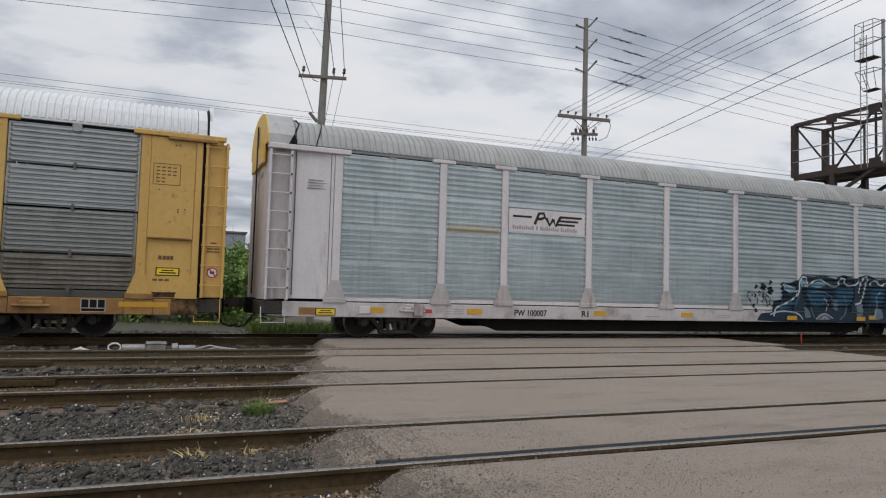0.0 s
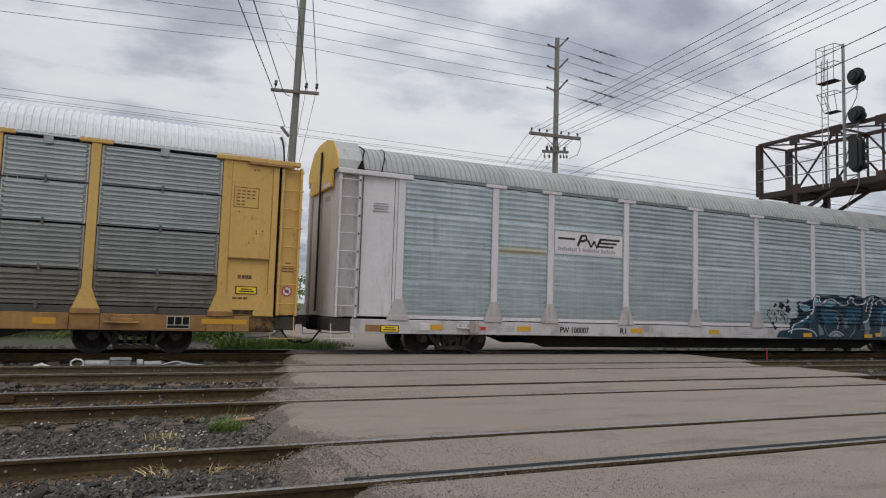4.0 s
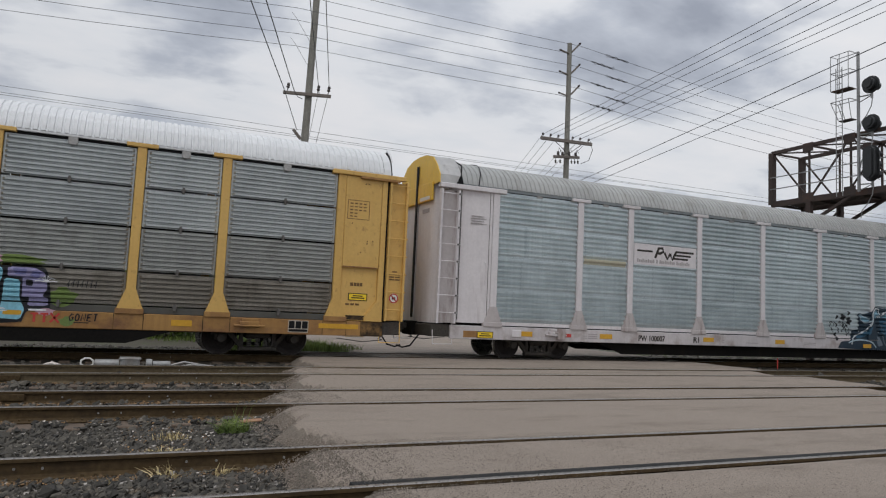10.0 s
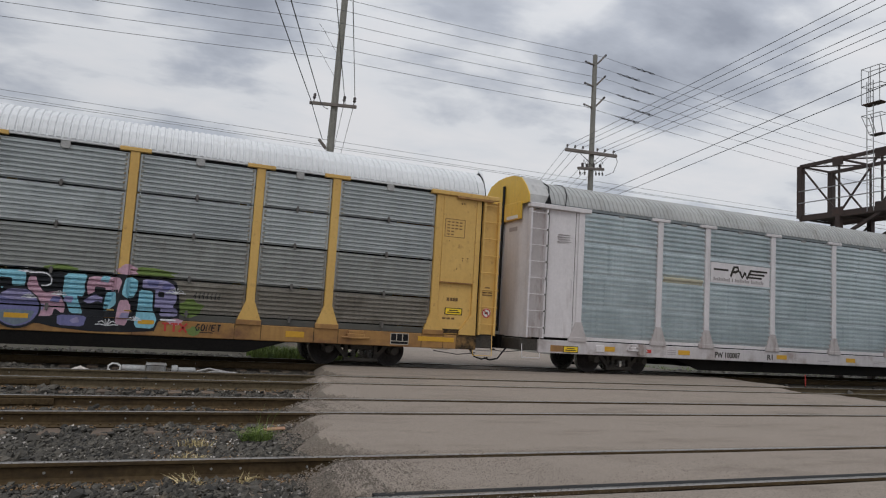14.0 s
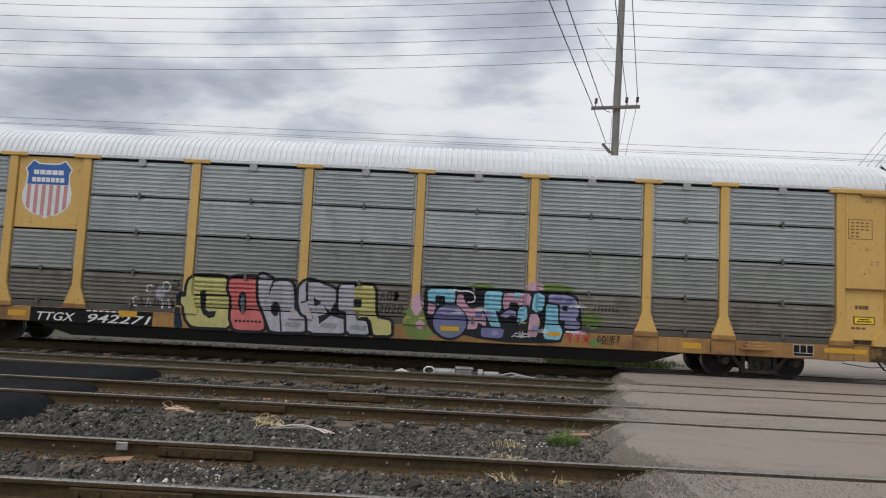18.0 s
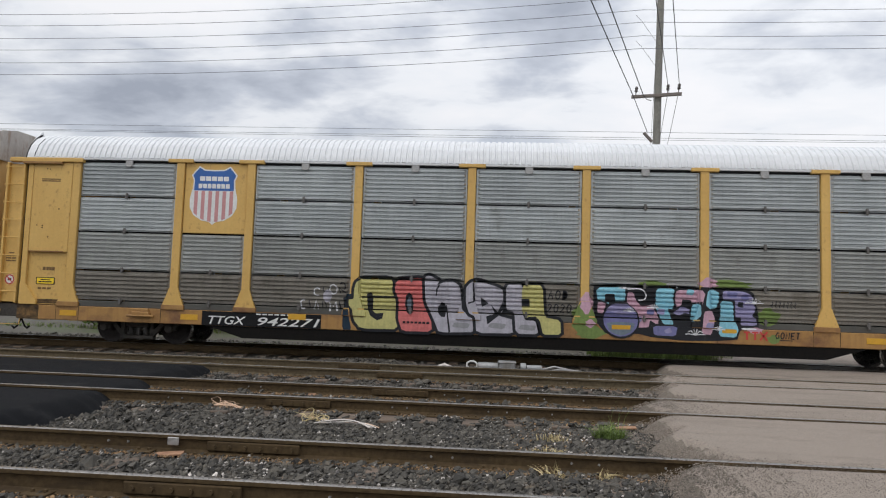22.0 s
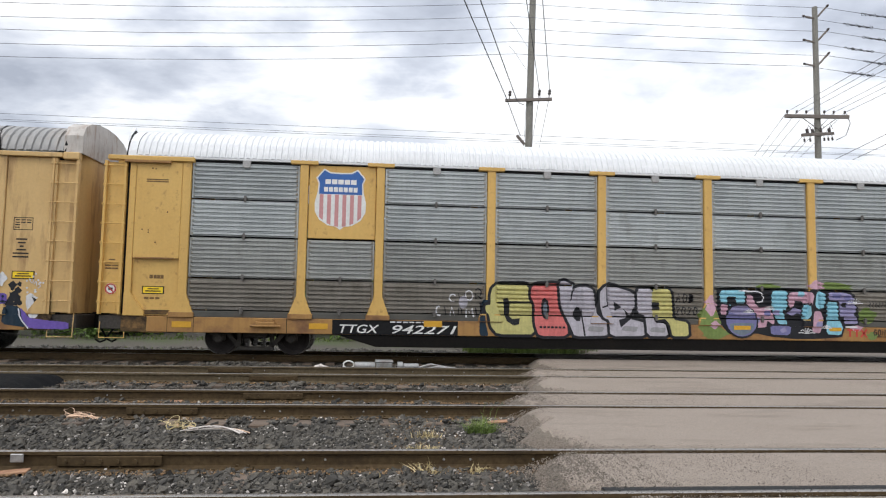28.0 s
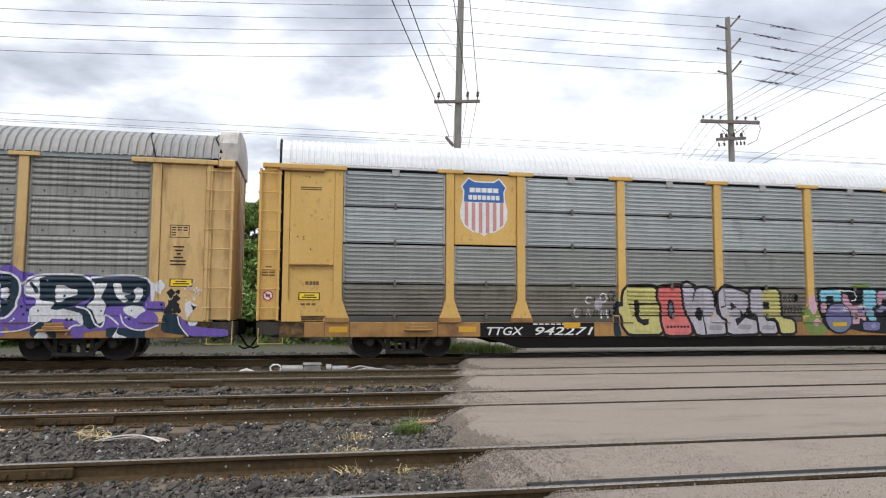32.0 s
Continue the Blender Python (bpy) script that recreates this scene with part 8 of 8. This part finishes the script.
def build_tree(x, y, h, seed, label, mat=None, crown=True, spread=0.28):
    r = random.Random(seed)
    t = thing("tree", label, "tree", pose(x, y, -0.2))
    g = Geo()
    g.tube([(0, 0, -0.2), (0.1, 0, h * 0.25), (-0.05, 0.1, h * 0.5), (0.05, 0, h * 0.85)], 0.035 * h / 2 + 0.05, 8, taper=0.03)
    tips = []
    for k in range(14):
        z = h * (0.25 + 0.6 * k / 14)
        a = r.uniform(0, 6.28)
        L = h * spread * (1.15 - 0.6 * k / 14) * r.uniform(0.7, 1.2)
        e = (L * math.cos(a), L * math.sin(a), z + L * r.uniform(0.3, 0.9))
        g.tube([(0, 0, z), (0.5 * e[0], 0.5 * e[1], z + 0.35 * (e[2] - z)), e], 0.012 * h / 2, 5, taper=0.01)
        tips.append(e)
        for _ in range(3 if not crown else 1):
            q = (e[0] * 0.7 + r.uniform(-.4, .4), e[1] * 0.7 + r.uniform(-.4, .4), e[2] + r.uniform(0.1, 0.9))
            g.tube([(0.6 * e[0], 0.6 * e[1], z + 0.5 * (e[2] - z)), q], 0.012, 4, taper=0.006)
    part("trunk", g.mesh("trunk", M_BARK, smooth=True), t)
    if crown:
        lots = [leaf_cloud(1100, e, (h * 0.15, h * 0.15, h * 0.13), 0.15, seed + i, 6) for i, e in enumerate(tips)]
        lots.append(leaf_cloud(1500, (0, 0, h * 0.82), (h * 0.16, h * 0.16, h * 0.17), 0.13, seed + 99, 10))
        part("crown", fast_mesh("crown", lots, mat or M_LEAF), t)
    return t


def build_conifer(x, y, h, seed):
    r = np.random.default_rng(seed)
    t = thing("conifer_tree", "dark green conifer behind the tracks", "tree", pose(x, y, -0.2))
    part("trunk", Geo().tube([(0, 0, 0), (0, 0, h)], 0.16, 8, taper=0.02).mesh("trunk", M_BARK), t)
    lots = []
    for k in range(26):
        z = h * (0.12 + 0.87 * k / 26)
        rad = h * 0.2 * (1 - k / 26) + 0.15
        for j in range(7):
            a = 6.283 * j / 7 + r.uniform(-.3, .3)
            q = rad * r.uniform(0.5, 0.75)
            lots.append(leaf_cloud(45, (q * math.cos(a), q * math.sin(a), z - 0.12 * rad), (rad * 0.42, rad * 0.42, 0.16), 0.16, 1000 + k * 10 + j, 5))
    part("needles", fast_mesh("needles", lots, M_DARKLEAF), t)


def build_plants():
    road = lambda x, y: x < 6.6 + 0.3 * math.sin(y) or x > 18.2
    lots = [blades(9000, -20, 4.4, 26.5, 31, 0.20, 11, -0.20, 0.018, 0.35, road), blades(1500, 18, 44, 21.5, 27, 0.14, 12, -0.3, 0.014, 0.35, road),
            blades(6000, 3.0, 6.9, 20.9, 24.0, 0.40, 13, -0.24, 0.013, 0.35, road), blades(260, -9, 1.6, 20.6, 23.0, 0.13, 14, -0.24, 0.012, 0.35, road)]
    thing("grass", "rough green grass along the far side of the tracks", "grass", data=fast_mesh("grass", lots, M_GRASS), kind="stuff")
    r = random.Random(4)
    lots = []
    for k in range(120):
        x = -16 + 20.3 * k / 120 + r.uniform(-.4, .4)
        y = 29 + r.uniform(-2.5, 5)
        h = r.uniform(1.9, 3.3)
        lots.append(leaf_cloud(620, (x, y, 0.1 + h * 0.40), (0.9, 0.9, h * 0.62), 0.10, 200 + k, 12))
    for k in range(14):
        h = r.uniform(2.9, 3.5)
        lots.append(leaf_cloud(1500, (2.6 + 0.2 * k, 35 + r.uniform(-1.5, 2), 0.15 + h * 0.42), (0.9, 0.9, h * 0.62), 0.12, 500 + k, 16))
    for k in range(10):
        h = r.uniform(2.2, 3.6)
        lots.append(leaf_cloud(800, (6.6 + 0.3 * k, 40 + r.uniform(-1, 2), h * 0.4), (0.9, 0.9, h * 0.6), 0.11, 400 + k, 12))
    thing("weed_thicket", "tall green weeds and shrubs growing behind the tracks", "bushes", data=fast_mesh("weed_thicket", lots, M_LEAF), kind="stuff")
    build_tree(-3.3, 46, 8.9, 21, "leafy green tree behind the tracks")
    build_tree(-2.5, 40, 5.6, 27, "leafy green tree behind the tracks", spread=0.22)
    build_tree(-4.6, 42, 5.8, 28, "leafy green tree behind the tracks", spread=0.22)
    build_tree(-9.5, 50, 10.0, 22, "leafy green tree behind the tracks")
    build_tree(-1.6, 52, 7.5, 24, "leafy green tree behind the tracks")
    build_tree(5.6, 52, 5.6, 23, "small bare tree with thin grey branches", crown=False)
    build_conifer(11.9, 66, 12.0, 31)
    # weeds among the stones
    tufts = (("weed_tuft", "fresh green weed growing in the ballast", M_GRASS, 1.29, 8.48, 420, 0.26, 0.18), ("dry_grass_tuft", "dry straw-coloured grass tuft in the ballast", M_STRAW, 0.47, 6.38, 70, 0.19, 0.11),
             ("dry_grass_tuft", "dry straw-coloured grass tuft in the ballast", M_STRAW, 0.03, 6.30, 22, 0.08, 0.13), ("dry_grass_tuft", "dry straw-coloured grass tuft in the ballast", M_STRAW, 0.92, 6.36, 46, 0.15, 0.09),
             ("dry_grass_tuft", "yellow dry grass tuft in the ballast", M_STRAW, 0.60, 8.20, 90, 0.11, 0.18), ("dry_grass_tuft", "yellow dry grass tuft in the ballast", M_STRAW, 0.50, 7.45, 80, 0.10, 0.17),
             ("dry_grass_tuft", "dry grass tuft beside a rail", M_STRAW, -2.4, 8.85, 26, 0.18, 0.10), ("dry_grass_tuft", "dry grass tuft beside a rail", M_STRAW, -2.05, 6.60, 14, 0.10, 0.08))
    for i, (nm, lab, mt, x, y, n, h, rad) in enumerate(tufts):
        v, f = blades(n, -rad, rad, -rad * 0.6, rad * 0.6, h, 60 + i, 0, 0.0042 if i == 0 else 0.006, 0.85, lambda a, b, q=rad: a * a + (b / 0.6) ** 2 < q * q)
        v = v.copy()
        v[:, 2] *= 1.0 - 0.45 * np.minimum(1.0, (v[:, 0] ** 2 + (v[:, 1] / 0.6) ** 2) / rad ** 2)
        if i == 0:
            v2, f2 = blades(9, -0.02, 0.16, -0.08, 0.08, 0.44, 90, 0, 0.004, 0.5)
            v, f = np.concatenate([v, v2]), np.concatenate([f, f2 + len(v)])
        thing(nm, lab, "weed", pose(x, y, -0.2), fast_mesh(nm, [(v, f)], mt), group="weeds in the ballast")
    # far low building
    b = thing("far_building", "low grey-blue industrial building far off", "building", pose(15, 150, -0.3))
    part("wall", Geo().box(-8, 2.6, 0, 20, 0, 12.2, 0.1).mesh("wall", M_CONCRETEBLDG), b)
    part("roof", Geo().box(-8.3, 2.9, -0.3, 20.3, 12.2, 12.7, 0.1).mesh("flat_roof", M_DARKSTEEL), b)
    for k in range(3):
        part("window", Geo().box(-6 + 3 * k, -4.2 + 3 * k, -0.06, 0.05, 7.5, 9.2, 0.02).mesh("window", M_SIGNAL), b)


build_plants()


def build_lineside():
    # the switch machine beside the third track
    m = thing("switch_machine", "grey metal switch machine with a pale loop handle beside a rail", "switch machine", pose(-0.47, 16.2, -0.2))
    ring = Geo().tube([(-0.14 + 0.125 * math.cos(a), 0, 0.135 + 0.09 * math.sin(a)) for a in np.linspace(math.pi / 8, 2 * math.pi + math.pi / 8, 9)], 0.02, 6)
    part("loop_handle", ring.mesh("loop_handle", plain("white_paint", (0.75, 0.74, 0.71), 0.5)), m, "white loop handle")
    part("motor", Geo().lathe([(0.0, 0.0), (0.09, 0.0), (0.095, 0.02), (0.095, 0.46), (0.0, 0.47)], (0.0, 0, 0.11), "x", 16).mesh("motor", M_MACHINE, smooth=True), m)
    part("gear_case", Geo().box(0.48, 0.86, -0.18, 0.18, 0.0, 0.22, 0.03).box(0.46, 0.88, -0.19, 0.19, 0.20, 0.25, 0.02).mesh("gear_case", M_MACHINE), m)
    part("clamp", Geo().lathe([(0.0, 0.0), (0.10, 0.0), (0.10, 0.12), (0.0, 0.12)], (0.98, 0, 0.12), "x", 12).mesh("clamp", M_MACHINE, smooth=True), m)
    part("lock_box", Geo().lathe([(0.0, 0.0), (0.07, 0.0), (0.075, 0.34), (0.0, 0.36)], (1.12, 0, 0.11), "x", 14).mesh("lock_box", M_MACHINE, smooth=True), m)
    part("throw_rod", Geo().tube([(1.45, 0, 0.08), (1.75, 0.02, 0.16), (2.1, -0.02, 0.10), (2.5, -0.1, 0.06)], 0.025, 6).tube([(1.6, -0.1, 0.06), (1.9, -0.1, 0.12), (2.3, -0.15, 0.05)], 0.02, 6).mesh("throw_rod", M_STEEL), m)
    part("base_timber", Geo().box(-0.35, 2.3, -0.25, 0.25, -0.06, 0.02, 0.01).mesh("base_timber", M_TIE), m)
    thing("rag", "crumpled pale rag lying by a rail", "litter", pose(-1.24, 16.15, -0.155), Geo().tube([(-.17, 0, 0), (-.1, .05, .04), (0, 0, .07), (.1, -.04, .04), (.17, 0, .01)], 0.04, 7).tube([(-.1, -.03, .02), (0, .04, .09), (.06, 0, .03)], 0.03, 6).mesh("rag", M_WHITECABLE, smooth=True))
    # frayed bond wires lying on the stones: a loose bend with a curled, frayed end
    for i, (x, y, w, turn, mt) in enumerate(((-3.66, 9.28, 0.24, -10, M_COPPER), (-1.83, 8.40, 0.36, -4, M_WHITECABLE), (-2.30, 8.72, 0.10, 70, M_STRAW), (-2.12, 8.62, 0.09, 100, M_STRAW))):
        bw = thing("bond_wire", "loose frayed bond wire lying on the ballast", "wire", pose(x, y, -0.185, 0, 0, turn), group="bond wires")
        r = random.Random(7 + i)
        for k in range(5 if i < 2 else 3):
            b, c, e = r.uniform(-.03, .03), r.uniform(0.02, 0.07), r.uniform(-.1, .1)
            pts = [(-w + e + 2 * w * u, 0.06 + b - 0.30 * w * u ** 4 - 0.04 * math.sin(6 * u + e), 0.012 + c * math.sin(3.14 * u)) for u in np.linspace(0, 1, 14)]
            part("strand", Geo().tube(pts, 0.0075, 5).mesh("strand", M_COPPER if k % 3 == 2 else mt, smooth=True), bw)
        for k in range(8 if i < 1 else 4 if i > 1 else 1):
            q, h, sp = r.uniform(-1.1, 0.1) * w, r.uniform(0.05, 0.15), r.uniform(0.05, 0.14)
            pts = [(q + sp * math.cos(a + k), 0.10 + 0.4 * sp * math.sin(a), 0.0 + h * math.sin(a * 0.55)) for a in np.linspace(0, 4.6, 10)]
            part("strand", Geo().tube(pts, 0.0035, 4).mesh("strand", mt, smooth=True), bw)
    for x, y, z, a in ((-3.12, 6.44, -0.165, 8), (-3.0, 10.8, -0.17, 5), (-4.3, 4.72, -0.18, 15), (-2.45, 4.75, -0.18, 0), (1.6, 9.1, -0.17, 0)):
        thing("rusty_plate", "bright rusty steel plate lying beside a rail", "steel plate", pose(x, y, z, 3, -4, a), Geo().box(-0.13, 0.13, -0.06, 0.06, 0, 0.018, 0.004).mesh("rusty_plate", M_RUSTPLATE), group="rusty plates")
    box = thing("bond_box", "small grey junction plate fixed to a rail", "junction box", pose(-3.13, RAILS[1] - 0.05, -0.06))
    box.data = None
    part("plate", Geo().box(-0.055, 0.055, -0.02, 0.0, -0.035, 0.04, 0.006).mesh("plate", M_STEEL), box)
    st = thing("marker_stake", "thin red marker stake by the tracks", "stake", pose(20.5, 17.2, -0.2))
    part("rod", Geo().tube([(0, 0, 0), (0, 0, 0.42)], 0.02, 6).mesh("rod", M_SIGNRED), st)


build_lineside()

# ---- what moves: the train rolls to the right, its wheels turn ----
TRAIN = (
    (0.0, -13.838), (0.5, -13.588), (1.0, -13.316), (1.5, -13.033), (2.0, -12.733), (2.5, -12.398), (3.0, -12.046), (3.5, -11.683),
    (5.5, -10.361), (6.0, -10.143), (6.5, -9.979), (7.0, -9.808), (7.5, -9.641), (8.0, -9.462), (8.5, -9.290), (9.0, -9.102),
    (9.5, -8.907), (10.0, -8.711), (10.5, -8.490), (11.0, -8.284), (11.5, -8.048), (12.0, -7.813), (12.5, -7.530), (13.0, -7.240),
    (13.5, -6.933), (15.5, -5.744), (16.0, -5.436), (16.5, -5.111), (17.0, -4.792), (17.5, -4.452), (18.0, -4.124), (18.5, -3.782),
    (19.0, -3.426), (19.5, -3.051), (20.0, -2.665), (20.5, -2.278), (21.0, -1.847), (21.5, -1.412), (22.0, -0.953), (22.5, -0.485),
    (23.0, 0.000), (23.5, 0.497), (24.0, 1.013), (24.5, 1.540), (25.0, 2.072), (25.5, 2.627), (26.0, 3.210), (26.5, 3.794),
    (28.5, 6.242), (29.0, 6.897), (29.5, 7.557), (30.0, 8.230), (30.5, 8.926), (31.0, 9.628), (31.5, 10.368), (32.0, 11.136))
CARS = ((yellow_car, 1.59), (white_car, 30.19), (tan_car, -26.66))


def way(t):
    """How far the train has gone at t seconds."""
    for (a, p), (b, q) in zip(TRAIN, TRAIN[1:]):
        if a <= t <= b:
            return p + (q - p) * (t - a) / (b - a)
    return TRAIN[-1][1]


def motions():
    for car_, x in CARS:
        walk(car_, [(t, pose(x + d, TRACKS[3], 0)) for t, d in TRAIN])
    for ws in WHEELSETS:
        home = ws.matrix_basis.copy()
        walk(ws, [(k / 4, home @ pose(0, 0, 0, 0, math.degrees((way(k / 4) - TRAIN[0][1]) / 0.425), 0)) for k in range(129)])


motions()
